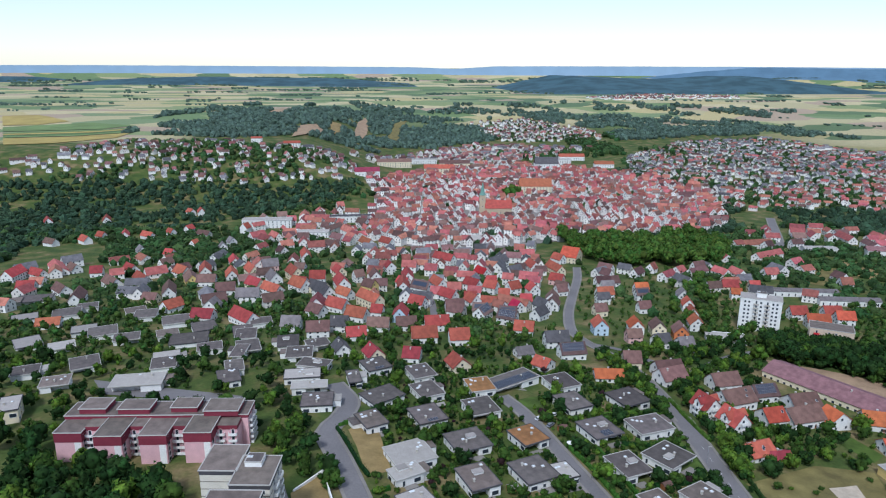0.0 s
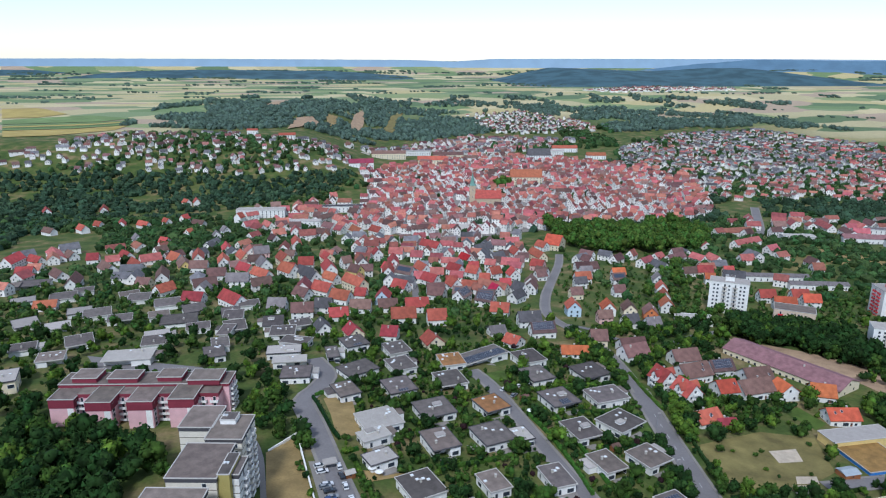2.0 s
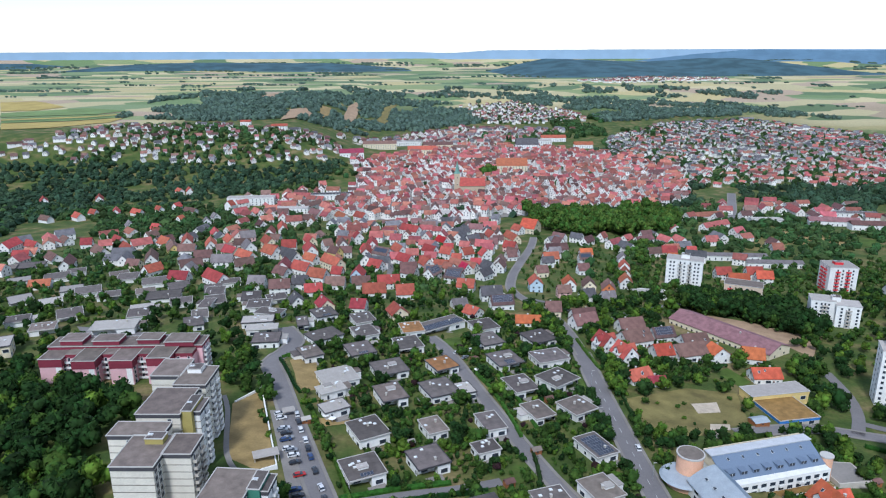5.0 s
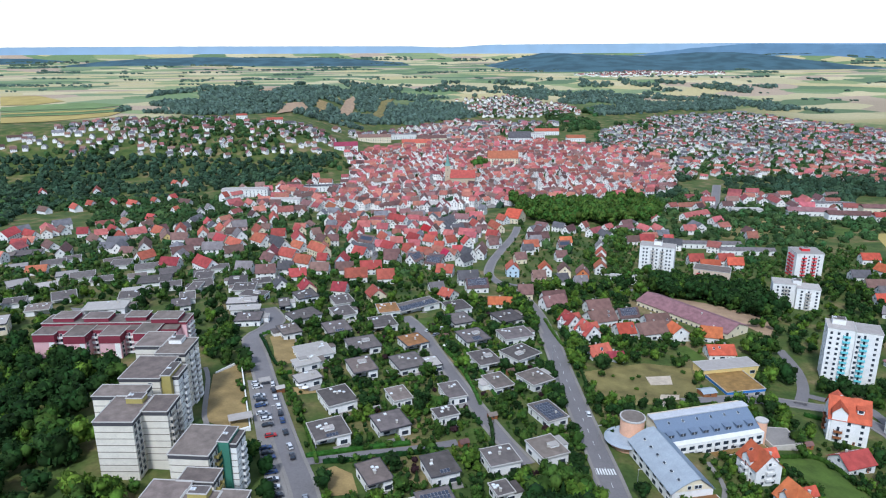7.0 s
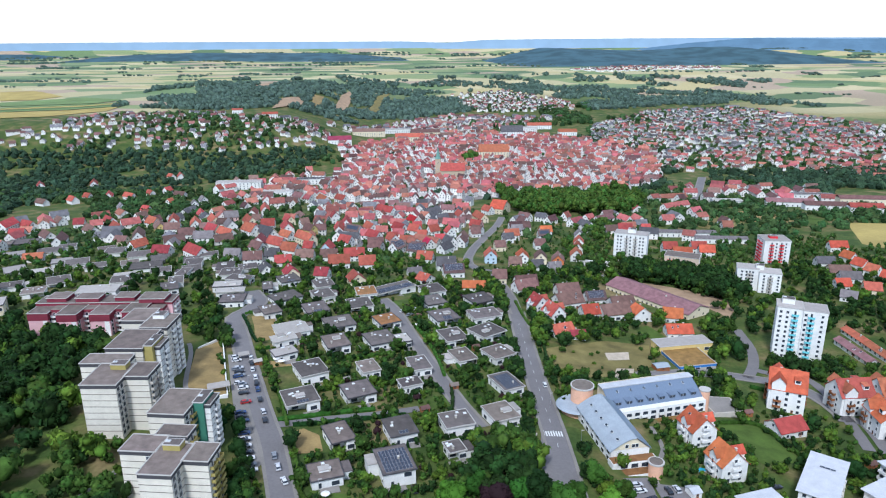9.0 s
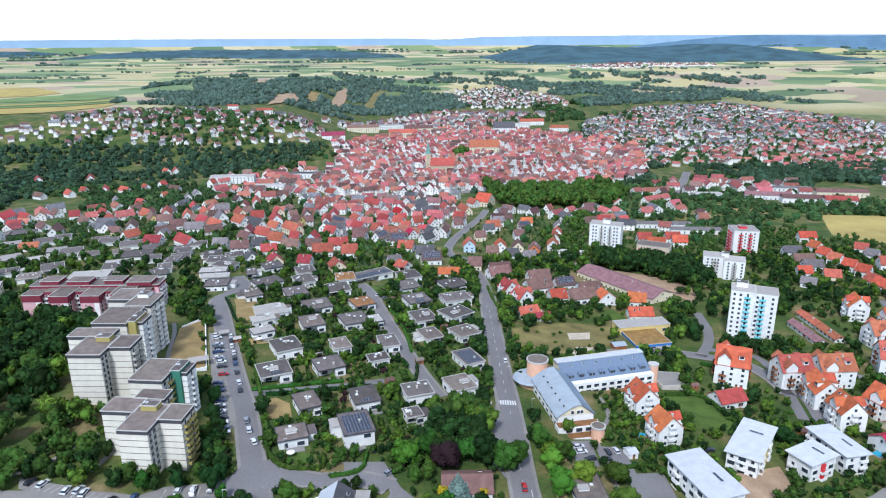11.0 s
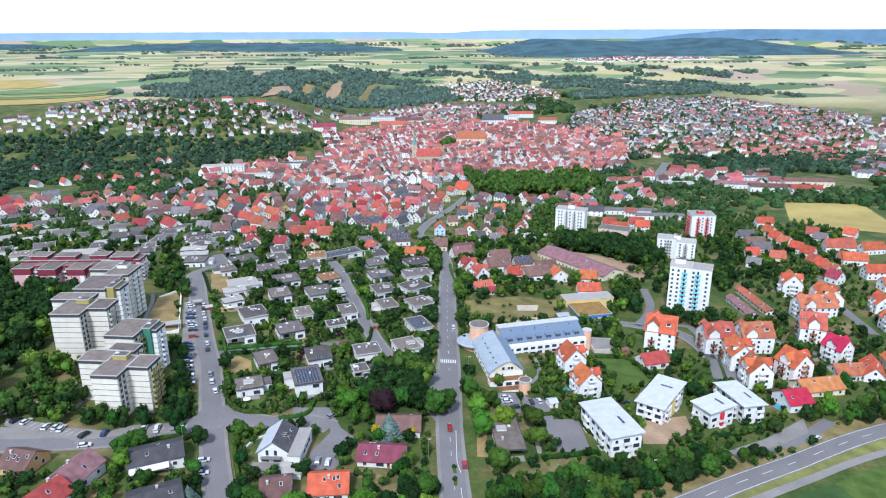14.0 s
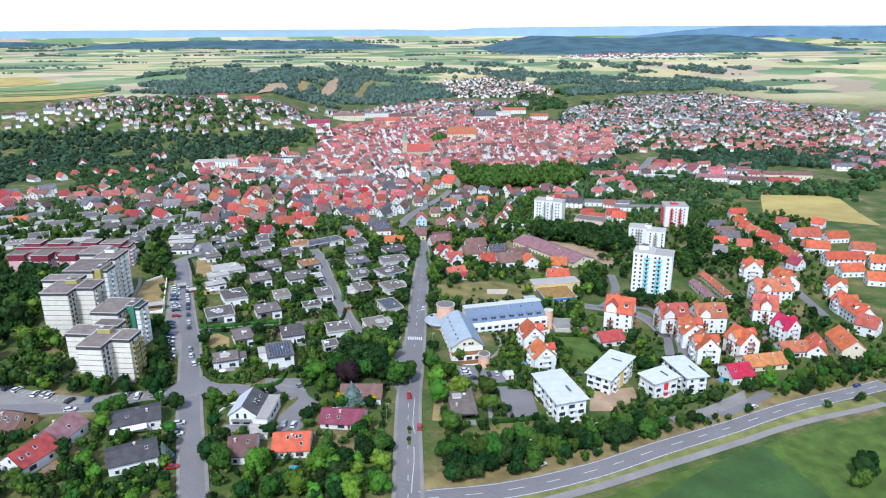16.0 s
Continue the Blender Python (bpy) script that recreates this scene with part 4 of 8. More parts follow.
flat_house(-35.2, 402.5, 18, 14.1, 15.7, height=3.9, roof='bitumen', solar=0)
flat_house(-24.0, 400.8, 14, 7.7, 10.6, height=3.9, roof='pale', solar=0)
flat_house(-30.4, 428.8, 21, 12.3, 13.9, height=3.9, roof='moss', solar=0)
flat_house(-67.6, 367.5, 21, 13.1, 15.7, height=4.6, roof='bitumen', solar=0)
flat_house(-70.3, 339.6, 17, 14.0, 14.3, height=4.6, roof='bitumen', solar=0.2)
flat_house(-41.8, 368.8, 17, 8.8, 12.3, height=3.9, roof='taupe', solar=0)
flat_house(-46.7, 344.5, 18, 12.9, 13.4, height=4.6, roof='bitumen', solar=0)
flat_house(-24.2, 350.8, 15, 9.8, 8.1, height=3.9, roof='bitumen', solar=0)
flat_house(-54.2, 309.3, 19, 9.4, 13.7, height=4.6, roof='taupe', solar=0)
flat_house(-31.3, 311.9, 13, 11.0, 13.5, height=4.6, roof='bitumen', solar=0.12)
flat_house(-34.8, 287.6, 11, 11.8, 15.7, height=6.0, roof='bitumen', solar=0.9)
flat_house(-58.4, 286.4, 12, 11.4, 10.5, height=3.9, roof='taupe', solar=0)
flat_house(0.6, 484.0, 15, 14.1, 15.7, height=3.9, roof='bitumen', solar=0)
flat_house(-1.4, 460.0, 16, 12.6, 15.7, height=3.9, roof='bitumen', solar=0)
flat_house(1.3, 432.4, 16, 13.9, 15.7, height=3.9, roof='bitumen', solar=0.3)
flat_house(26.8, 463.7, 19, 14.9, 15.7, height=3.9, roof='bitumen', solar=0)
flat_house(24.4, 434.9, 12, 17.0, 14.0, height=3.9, roof='bitumen', solar=0)
flat_house(2.0, 403.4, 15, 12.2, 15.7, height=3.9, roof='bitumen', solar=0)
flat_house(21.0, 409.2, 30, 15.8, 14.7, height=3.9, roof='bitumen', solar=0)
flat_house(3.2, 377.9, 17, 10.0, 13.9, height=3.9, roof='taupe', solar=0)
flat_house(21.1, 380.9, 24, 12.5, 13.5, height=3.9, roof='taupe', solar=0)
flat_house(17.8, 348.5, 18, 10.3, 15.7, height=3.9, roof='bitumen', solar=0.95)
flat_house(9.3, 319.8, 16, 11.3, 13.5, height=4.6, roof='taupe', solar=0)
flat_house(-9.2, 315.2, 11, 12.0, 11.7, height=4.6, roof='bitumen', solar=0)
flat_house(-12.6, 297.0, 14, 6.8, 7.8, height=3.9, roof='bitumen', solar=0)
flat_house(-18.5, 370.1, 11, 9.3, 14.2, height=3.9, roof='bitumen', solar=0)
flat_house(-137.7, 560.9, 4, 12.3, 17.0, height=4.0, roof='bitumen')
flat_house(-129.5, 535.9, -0, 14.4, 15.2, height=4.0)
flat_house(-120.4, 513.7, -21, 16.2, 10.4, height=4.0)
flat_house(-125.5, 499.4, 1, 17.7, 10.8, height=4.0, roof='pale')
flat_house(-121.3, 484.0, 1, 16.9, 7.7, height=4.0, roof='pale', solar=0.2)
flat_house(-116.8, 465.6, -2, 14.2, 13.1, height=4.0)
flat_house(-89.5, 511.7, 21, 13.2, 14.8, height=4.0, solar=0.25)
flat_house(-164.7, 583.8, 4, 12.7, 17.0, height=4.0)
flat_house(-162.4, 545.2, -6, 7.7, 17.0, height=4.0)
flat_house(-336.4, 708.1, 6, 24.0, 17.0, height=4.0)
flat_house(-295.0, 659.0, 19, 18.3, 17.0, height=4.0)
flat_house(-254.2, 606.6, 18, 17.0, 17.0, height=4.0)
flat_house(-289.8, 588.0, 30, 14.5, 17.0, height=4.0, roof='pale')
flat_house(-240.0, 538.0, 22, 14.5, 17.0, height=4.0)
flat_house(-239.7, 646.3, 8, 15.0, 17.0, height=4.0)
flat_house(-215.6, 626.9, 15, 17.3, 17.0, height=4.0)
flat_house(-193.7, 607.3, 20, 14.9, 17.0, height=4.0)
flat_house(-196.7, 579.1, 8, 21.8, 17.0, height=4.0)
flat_house(-199.0, 538.5, 14, 13.6, 17.0, height=4.0, roof='pale')
flat_house(-159.3, 555.2, 13, 13.1, 17.0, height=4.0)
flat_house(-167.9, 593.1, 11, 12.2, 17.0, height=4.0)
flat_house(-198.1, 529.4, 10, 12.8, 14.8, height=4.0)
flat_house(-161.0, 502.1, 15, 10.6, 14.8, height=4.0)
flat_house(-160.7, 517.1, 12, 9.5, 14.0, height=4.0)
flat_house(-203.1, 502.8, 2, 24.0, 13.5, height=4.5, roof='pale')
flat_house(-242.8, 508.5, 12, 13.3, 12.3, height=4.0, roof='taupe')
flat_house(-264.7, 528.1, 17, 13.3, 12.3, height=4.0, roof='bitumen')
flat_house(-249.8, 658.2, 22, 14.0, 12.0, height=4.0, roof='taupe')
flat_house(-235.2, 590.4, 12, 15.0, 13.0, height=4.0, roof='bitumen')
flat_house(-267.7, 613.5, 17, 15.0, 13.0, height=4.0, roof='pale')
gable_house(-296.7, 634.3, 8, 14, 12, 3.6, 3.2, 'rust', 'white', 1)
flat_house(-180.8, 557.8, 12, 14.0, 12.0, height=4.0, roof='bitumen')
flat_house(-213.1, 595.8, 17, 13.0, 12.0, height=4.0, roof='taupe')
flat_house(-266.3, 576.1, 22, 14.0, 12.0, height=4.0, roof='pale')
flat_house(-159.6, 614.0, 12, 14.0, 12.0, height=4.0, roof='bitumen')
flat_house(-120.7, 553.4, 17, 13.0, 12.0, height=4.0, roof='bitumen')
flat_house(-318.3, 649.9, 22, 16.0, 13.0, height=4.0, roof='pale')
flat_house(-351.0, 701.9, 12, 16.0, 13.0, height=4.0, roof='taupe')
flat_house(-287.6, 676.3, 17, 14.0, 12.0, height=4.0, roof='bitumen')
flat_house(-247.9, 475.2, 16, 8.5, 14.8, height=7, roof='pale', wall='cream')
gable_house(146, 340, -31, 15.0, 14.5, 11.3, 7.0, 'orange', 'white', 3)
gable_house(174.3, 335.5, -3, 15.5, 12.5, 9.8, 6.0, 'rust', 'white', 3)
gable_house(195.5, 335, -4, 17.0, 12.5, 9.8, 6.0, 'rust', 'white', 3)
gable_house(175.5, 315, -101, 14.5, 11.4, 8.8, 5.5, 'orange', 'white', 3)
gable_house(173.7, 296, -96, 12.0, 11.4, 8.8, 5.5, 'orange', 'white', 3)
gable_house(196.8, 301.5, -78, 12.2, 12.3, 8.6, 5.9, 'orange', 'white', 3)
gable_house(236.5, 346.1, -25, 12.9, 15.0, 9.0, 6.8, 'rust', 'white', 3)
gable_house(258.8, 375.8, -4, 22.7, 12.3, 8.7, 5.9, 'rust', 'white', 3)
gable_house(276.6, 389.5, -95, 17.5, 12.3, 8.7, 5.9, 'orange', 'white', 3)
gable_house(268.3, 413.5, -109, 11.5, 11.8, 9.8, 5.6, 'orange', 'white', 4)
gable_house(238.0, 412.0, -94, 19.5, 6.0, 2.7, 1.6, 'rust', 'white', 1)
gable_house(236.2, 391.0, -94, 19.5, 6.0, 2.7, 1.6, 'rust', 'white', 1)
gable_house(223.8, 394.0, -94, 30.0, 6.0, 2.7, 1.6, 'mauve', 'white', 1)
gable_house(364.5, 599.9, -10, 14.8, 9.2, 4.6, 4.4, 'orange', 'white', 2)
gable_house(346.3, 561.8, -78, 9.9, 9.2, 4.6, 4.4, 'orange', 'white', 2)
gable_house(336.9, 537.1, -74, 9.4, 9.2, 4.6, 4.4, 'orange', 'white', 2)
gable_house(332.4, 518.3, -67, 9.0, 9.2, 4.6, 4.4, 'rust', 'white', 2)
gable_house(331.4, 501.3, -59, 9.0, 9.2, 4.6, 4.4, 'orange', 'white', 2)
gable_house(331.8, 487.1, -58, 9.0, 9.2, 4.6, 4.4, 'orange', 'white', 2)
gable_house(322.0, 465.3, -76, 9.0, 9.2, 4.6, 4.4, 'rust', 'white', 2)
gable_house(320.9, 455.9, -75, 9.0, 9.2, 4.6, 4.4, 'orange', 'white', 2)
gable_house(320.4, 444.1, -75, 9.0, 9.2, 4.6, 4.4, 'rust', 'white', 2)
gable_house(312.7, 430.2, -71, 9.0, 9.2, 4.6, 4.4, 'wine', 'white', 2)
gable_house(289.3, 494.1, -9, 9.6, 9.2, 3.8, 4.2, 'orange', 'white', 2)
gable_house(303.3, 482.9, -24, 10.4, 10.1, 3.8, 4.2, 'rust', 'cream', 2)
gable_house(318.5, 552.6, -11, 13.5, 9.2, 3.8, 4.2, 'slate', 'white', 2)
gable_house(309.6, 524.8, -11, 15.2, 9.2, 3.8, 4.2, 'brown', 'cream', 2)
gable_house(305.6, 508.0, -15, 14.0, 9.2, 3.8, 4.2, 'grey', 'white', 2)
gable_house(277.9, 471.6, -41, 9.5, 9.2, 3.4, 3.6, 'grey', 'white', 2)
gable_house(380.4, 552.3, -39, 9.6, 9.2, 3.8, 4.2, 'rust', 'white', 2)
gable_house(371.8, 529.1, -54, 9.1, 9.2, 3.8, 4.2, 'grey', 'white', 2)
gable_house(365.3, 498.9, -16, 22.0, 10.6, 4.9, 5.1, 'rust', 'white', 3)
gable_house(349.3, 469.6, -23, 10.3, 10.1, 4.3, 4.7, 'rust', 'white', 2)
gable_house(405.8, 538.5, -53, 9.8, 9.2, 4.6, 4.4, 'orange', 'white', 2)
gable_house(130.7, 316.0, 9, 13.1, 10.0, 3.4, 3.6, 'darkred', 'white', 1)
gable_house(179.2, 275.0, 4, 11.4, 13.0, 4.2, 3.9, 'crimson', 'white', 2)
gable_house(231.8, 317.8, -72, 11.1, 10.6, 8.3, 5.1, 'crimson', 'white', 3)
gable_house(254.6, 299.1, -103, 20.3, 13.0, 4.8, 5.2, 'orange', 'cream', 2)
gable_house(237.1, 298.7, -120, 16.7, 9.0, 3.8, 4.2, 'orange', 'white', 2)
gable_house(224.4, 300.3, -2, 14.6, 11.0, 3.4, 3.6, 'rust', 'white', 2)
gable_house(199.9, 287.6, 4, 20.9, 12.0, 3.1, 3.4, 'ochre', 'cream', 1)
gable_house(281.4, 317.6, -55, 10.7, 12.0, 6.3, 4.7, 'rust', 'white', 2)
gable_house(305.5, 378.3, -104, 11.2, 10.6, 6.9, 5.1, 'orange', 'white', 3)
gable_house(289.5, 341.0, -97, 29.1, 10.6, 6.9, 5.1, 'orange', 'white', 3)
gable_house(351.9, 433.9, -8, 27.3, 9.2, 5.6, 4.4, 'orange', 'white', 2)
gable_house(370.3, 423.5, -23, 9.3, 9.2, 5.6, 4.4, 'orange', 'white', 2)
gable_house(341.5, 412.5, -4, 16.1, 9.2, 4.6, 4.4, 'orange', 'white', 2)
gable_house(345.8, 393.8, -21, 10.6, 9.2, 4.6, 4.4, 'orange', 'white', 2)
gable_house(373.8, 505.8, 3, 16.8, 9.2, 4.6, 4.4, 'orange', 'white', 2)
gable_house(386.8, 490.5, 1, 18.5, 9.2, 4.6, 4.4, 'orange', 'white', 2)
gable_house(353.7, 466.1, -20, 16.6, 9.2, 4.6, 4.4, 'orange', 'white', 2)
gable_house(384.6, 457.1, -26, 15.8, 9.2, 4.6, 4.4, 'rust', 'white', 2)
gable_house(86.7, 308.7, -85, 11.1, 10.6, 7.4, 5.1, 'orange', 'white', 3)
gable_house(85.9, 284.9, -83, 10.2, 10.6, 7.4, 5.1, 'orange', 'white', 3)
gable_house(60.6, 453.5, -75, 10, 9.6, 5.9, 5.1, 'red', 'white', 3)
gable_house(66.2, 439.5, -75, 11, 9.6, 5.5, 5.1, 'red', 'white', 3)
gable_house(63.9, 417.8, 15, 12.2, 10.0, 3.1, 3.4, 'red', 'white', 1)
gable_house(71.6, 414.3, -3, 9.0, 7.0, 2.7, 1.8, 'darkred', 'white', 1)
gable_house(147.5, 482.0, -63, 66.0, 21.0, 4.2, 3.6, 'mauve', 'cream', 1)
gable_house(-108.4, 211.5, -119, 13.5, 11.0, 3.4, 3.6, 'red', 'white', 2)
gable_house(-104.0, 225.9, -111, 13.0, 11.0, 3.4, 3.6, 'mauve', 'white', 2)
gable_house(-123.2, 234.3, -20, 10.1, 11.0, 3.1, 3.4, 'brown', 'ochre', 1)
gable_house(-82.4, 236.2, 16, 17.3, 12.0, 3.5, 2.0, 'slate', 'white', 1)
gable_house(-76.2, 211.8, 18, 15.2, 12.0, 4.0, 2.0, 'slate', 'white', 1)
gable_house(-40.1, 214.8, 1, 9.0, 13.0, 3.4, 3.6, 'brown', 'white', 1)
gable_house(-23.5, 216.4, -3, 12.4, 12.0, 3.1, 3.4, 'orange', 'white', 1)
gable_house(-5.6, 232.6, -12, 15.9, 11.0, 2.6, 2.9, 'plum', 'white', 1)
gable_house(1.4, 251.7, -7, 16.1, 12.0, 2.6, 2.9, 'brown', 'white', 1)
gable_house(-58.1, 569.5, -1, 15.1, 10.9, 4.8, 5.2, 'red', 'white', 2)
gable_house(-47.1, 596.6, -0, 15.1, 10.1, 5.2, 4.8, 'darkred', 'white', 2)
gable_house(-37.9, 562.6, 1, 11.5, 10.9, 4.8, 5.2, 'red', 'white', 2)
gable_house(-98.8, 573.0, 5, 11.3, 9.2, 4.1, 4.4, 'red', 'white', 2)
gable_house(-89.7, 532.0, -72, 11.5, 9.2, 3.8, 4.2, 'darkred', 'cream', 1)
gable_house(-68.7, 531.2, -16, 9.0, 10.9, 3.8, 4.2, 'darkred', 'white', 1)
gable_house(-46.3, 513.6, -75, 11.5, 10.1, 3.8, 4.2, 'red', 'cream', 1)
gable_house(-107.2, 540.4, -76, 11.5, 8.4, 4.0, 4.0, 'slate', 'white', 1)
gable_house(-139.0, 600.3, -11, 11.7, 9.8, 4.8, 5.2, 'grey', 'white', 2)
gable_house(-121.7, 583.1, 0, 13.4, 10.1, 5.2, 4.8, 'brown', 'white', 2)
gable_house(-108.7, 594.4, -10, 10.6, 10.1, 5.2, 4.8, 'slate', 'white', 2)
gable_house(-66.5, 599.4, -1, 12.5, 10.1, 4.3, 4.7, 'brown', 'white', 2)
gable_house(-83.7, 629.9, -19, 7.7, 8.3, 4.6, 4.4, 'darkred', 'white', 2)
gable_house(-29.2, 637.8, 0, 12.6, 9.8, 4.8, 5.2, 'brown', 'white', 2)
gable_house(-59.0, 716.9, -53, 11.2, 8.3, 5.6, 4.4, 'red', 'white', 2)
gable_house(-162.0, 704.4, -48, 19.4, 9.1, 5.2, 4.8, 'rust', 'white', 2)
gable_house(-142.3, 722.8, -31, 13.0, 9.1, 6.2, 4.8, 'red', 'white', 2)
gable_house(-126.3, 705.4, -45, 18.1, 9.1, 5.2, 4.8, 'slate', 'cream', 2)
gable_house(-106.2, 682.2, -49, 14.3, 8.3, 4.6, 4.4, 'rust', 'white', 2)
gable_house(18.5, 551.1, 0, 13.6, 10.1, 5.2, 4.8, 'slate', 'white', 2)
gable_house(20.6, 528.5, 2, 14.0, 10.1, 4.3, 4.7, 'solar', 'white', 2)
gable_house(-5.9, 532.7, 9, 9.2, 9.2, 2.9, 3.1, 'grey', 'white', 1)
gable_house(-0.7, 511.1, -49, 9.0, 10.1, 3.1, 3.4, 'red', 'white', 1)
gable_house(29.1, 494.5, -10, 14.1, 9.2, 2.9, 3.1, 'orange', 'white', 1)
gable_house(57.9, 584.2, -97, 11.5, 9.2, 6.6, 4.4, 'red', 'sky', 2)
gable_house(84.5, 589.0, -100, 11.5, 9.2, 5.6, 4.4, 'orange', 'white', 2)
gable_house(98.6, 586.2, -101, 11.5, 9.2, 5.6, 4.4, 'brown', 'cream', 2)
gable_house(110.2, 577.5, -106, 11.5, 9.2, 5.6, 4.4, 'brown', 'orangewall', 2)
gable_house(73.1, 565.5, -3, 9.0, 8.4, 5.0, 4.0, 'brown', 'pinkwall', 2)
gable_house(86.9, 556.3, 6, 9.6, 9.2, 4.6, 4.4, 'slate', 'white', 2)
gable_house(99.4, 550.4, 4, 9.1, 9.2, 4.6, 4.4, 'grey', 'white', 2)
gable_house(50.6, 516.0, -9, 9.0, 10.1, 4.3, 4.7, 'brown', 'cream', 2)
gable_house(74.9, 629.1, 5, 8.9, 8.3, 4.6, 4.4, 'brown', 'cream', 2)
gable_house(95.5, 674.5, 1, 12.9, 9.1, 5.2, 4.8, 'rust', 'white', 2)
gable_house(105.5, 695.1, -0, 10.1, 8.3, 5.6, 4.4, 'grey', 'white', 2)
gable_house(89.1, 661.3, 2, 9.7, 7.6, 5.0, 4.0, 'slate', 'white', 2)
gable_house(111.8, 637.6, 2, 9.0, 8.3, 4.6, 4.4, 'brown', 'white', 2)
gable_house(124.6, 671.1, 1, 10.3, 8.3, 5.6, 4.4, 'solar', 'white', 2)
gable_house(131.6, 688.8, 0, 10.6, 8.3, 5.6, 4.4, 'orange', 'white', 2)
gable_house(149.0, 643.5, -106, 9.9, 8.3, 5.6, 4.4, 'red', 'white', 2)
gable_house(140.6, 620.8, -106, 9.9, 8.3, 5.6, 4.4, 'red', 'white', 2)
gable_house(131.8, 598.1, -105, 11.2, 9.2, 5.6, 4.4, 'rust', 'white', 2)
gable_house(158.0, 669.5, -104, 9.9, 8.3, 5.6, 4.4, 'grey', 'white', 2)
gable_house(47.1, 654.7, -110, 9.9, 9.1, 6.2, 4.8, 'brown', 'white', 2)
gable_house(12.7, 712.6, -6, 8.0, 9.1, 5.2, 4.8, 'red', 'white', 2)
gable_house(-14.0, 659.7, -6, 8.6, 8.3, 5.6, 4.4, 'red', 'white', 2)
gable_house(-2.3, 647.4, -21, 11.0, 8.3, 4.6, 4.4, 'rust', 'white', 2)
gable_house(-11.0, 628.5, -19, 12.5, 8.3, 4.6, 4.4, 'solar', 'white', 2)
gable_house(5.2, 618.5, -17, 11.2, 8.3, 4.6, 4.4, 'solar', 'white', 2)
gable_house(14.9, 634.3, -66, 7.9, 7.6, 5.0, 4.0, 'crimson', 'white', 2)
gable_house(26.6, 616.4, 44, 12.4, 8.3, 4.6, 4.4, 'slate', 'white', 2)
gable_house(27.5, 656.7, -7, 8.0, 8.3, 3.8, 4.2, 'red', 'cream', 2)
gable_house(13.1, 666.1, -16, 7.7, 8.3, 5.6, 4.4, 'red', 'white', 2)
gable_house(67.9, 696.7, -41, 10.3, 8.3, 4.6, 4.4, 'brown', 'white', 2)
gable_house(62.5, 493.6, 14, 14.5, 10.9, 4.3, 4.7, 'brown', 'white', 2)
gable_house(65.6, 503.7, 4, 14.3, 10.9, 4.3, 4.7, 'brown', 'white', 2)
gable_house(211.3, 693.0, -12, 12.7, 9.1, 5.2, 4.8, 'red', 'cream', 2)
gable_house(229.8, 687.7, -9, 8.0, 9.1, 5.2, 4.8, 'red', 'cream', 2)
gable_house(203.8, 670.4, -16, 7.7, 6.8, 5.4, 3.6, 'orange', 'white', 2)
gable_house(221.0, 617.9, -6, 12.0, 9.1, 5.2, 4.8, 'darkred', 'white', 2)
gable_house(245.6, 614.6, -8, 12.5, 9.1, 5.2, 4.8, 'darkred', 'white', 2)
gable_house(223.2, 598.6, -17, 15.0, 10.1, 5.2, 4.8, 'orange', 'white', 2)
gable_house(246.4, 601.9, -13, 12.3, 9.1, 5.2, 4.8, 'orange', 'white', 2)
gable_house(89.4, 488.7, 5, 14.7, 10.9, 4.3, 4.7, 'brown', 'white', 2)
gable_house(83.5, 467.7, 11, 16.4, 13.0, 4.3, 4.7, 'brown', 'white', 2)
gable_house(103.9, 476.5, 4, 12.4, 10.1, 3.8, 4.2, 'solar', 'white', 2)
gable_house(116.6, 464.1, 4, 14.6, 12.0, 4.3, 4.7, 'brown', 'white', 2)
gable_house(106.0, 449.0, 8, 17.4, 12.0, 4.3, 4.7, 'brown', 'white', 2)
gable_house(90.9, 448.9, 4, 9.7, 11.0, 3.8, 4.2, 'orange', 'white', 2)
gable_house(121.1, 446.5, -82, 9.0, 13.0, 4.3, 4.7, 'orange', 'white', 2)
gable_house(142.5, 446.9, -23, 10.9, 12.0, 3.8, 4.2, 'orange', 'white', 2)
gable_house(-491.4, 1118.3, -65, 18.7, 9.8, 5.8, 5.2, 'red', 'white', 2)
gable_house(-419.9, 1121.3, -73, 21.3, 9.8, 5.8, 5.2, 'red', 'white', 2)
gable_house(-307.0, 1159.5, -73, 15.3, 9.8, 5.8, 5.2, 'red', 'white', 2)
gable_house(-321.2, 1160.2, -52, 13.1, 9.1, 5.2, 4.8, 'red', 'white', 2)
gable_house(-438.0, 990.5, -36, 17.5, 9.1, 4.3, 4.7, 'brown', 'white', 2)
gable_house(-404.1, 998.5, -48, 16.2, 9.8, 4.8, 5.2, 'red', 'white', 2)
gable_house(-392.7, 1018.6, -34, 10.8, 9.1, 5.2, 4.8, 'red', 'white', 2)
gable_house(-367.4, 1022.3, -76, 18.5, 9.1, 5.2, 4.8, 'red', 'white', 2)
gable_house(-339.8, 1016.2, -41, 18.7, 9.1, 4.3, 4.7, 'red', 'white', 2)
gable_house(-316.1, 1027.4, -47, 11.3, 8.3, 5.6, 4.4, 'red', 'white', 2)
gable_house(-299.4, 1048.6, 58, 10.0, 9.1, 5.2, 4.8, 'red', 'white', 2)
gable_house(-276.3, 1020.3, -33, 18.1, 8.3, 3.8, 4.2, 'brown', 'white', 2)
gable_house(-378.5, 813.8, -38, 17.6, 9.1, 4.3, 4.7, 'red', 'white', 2)
gable_house(-355.9, 835.2, -50, 14.7, 9.8, 4.3, 4.7, 'brown', 'white', 2)
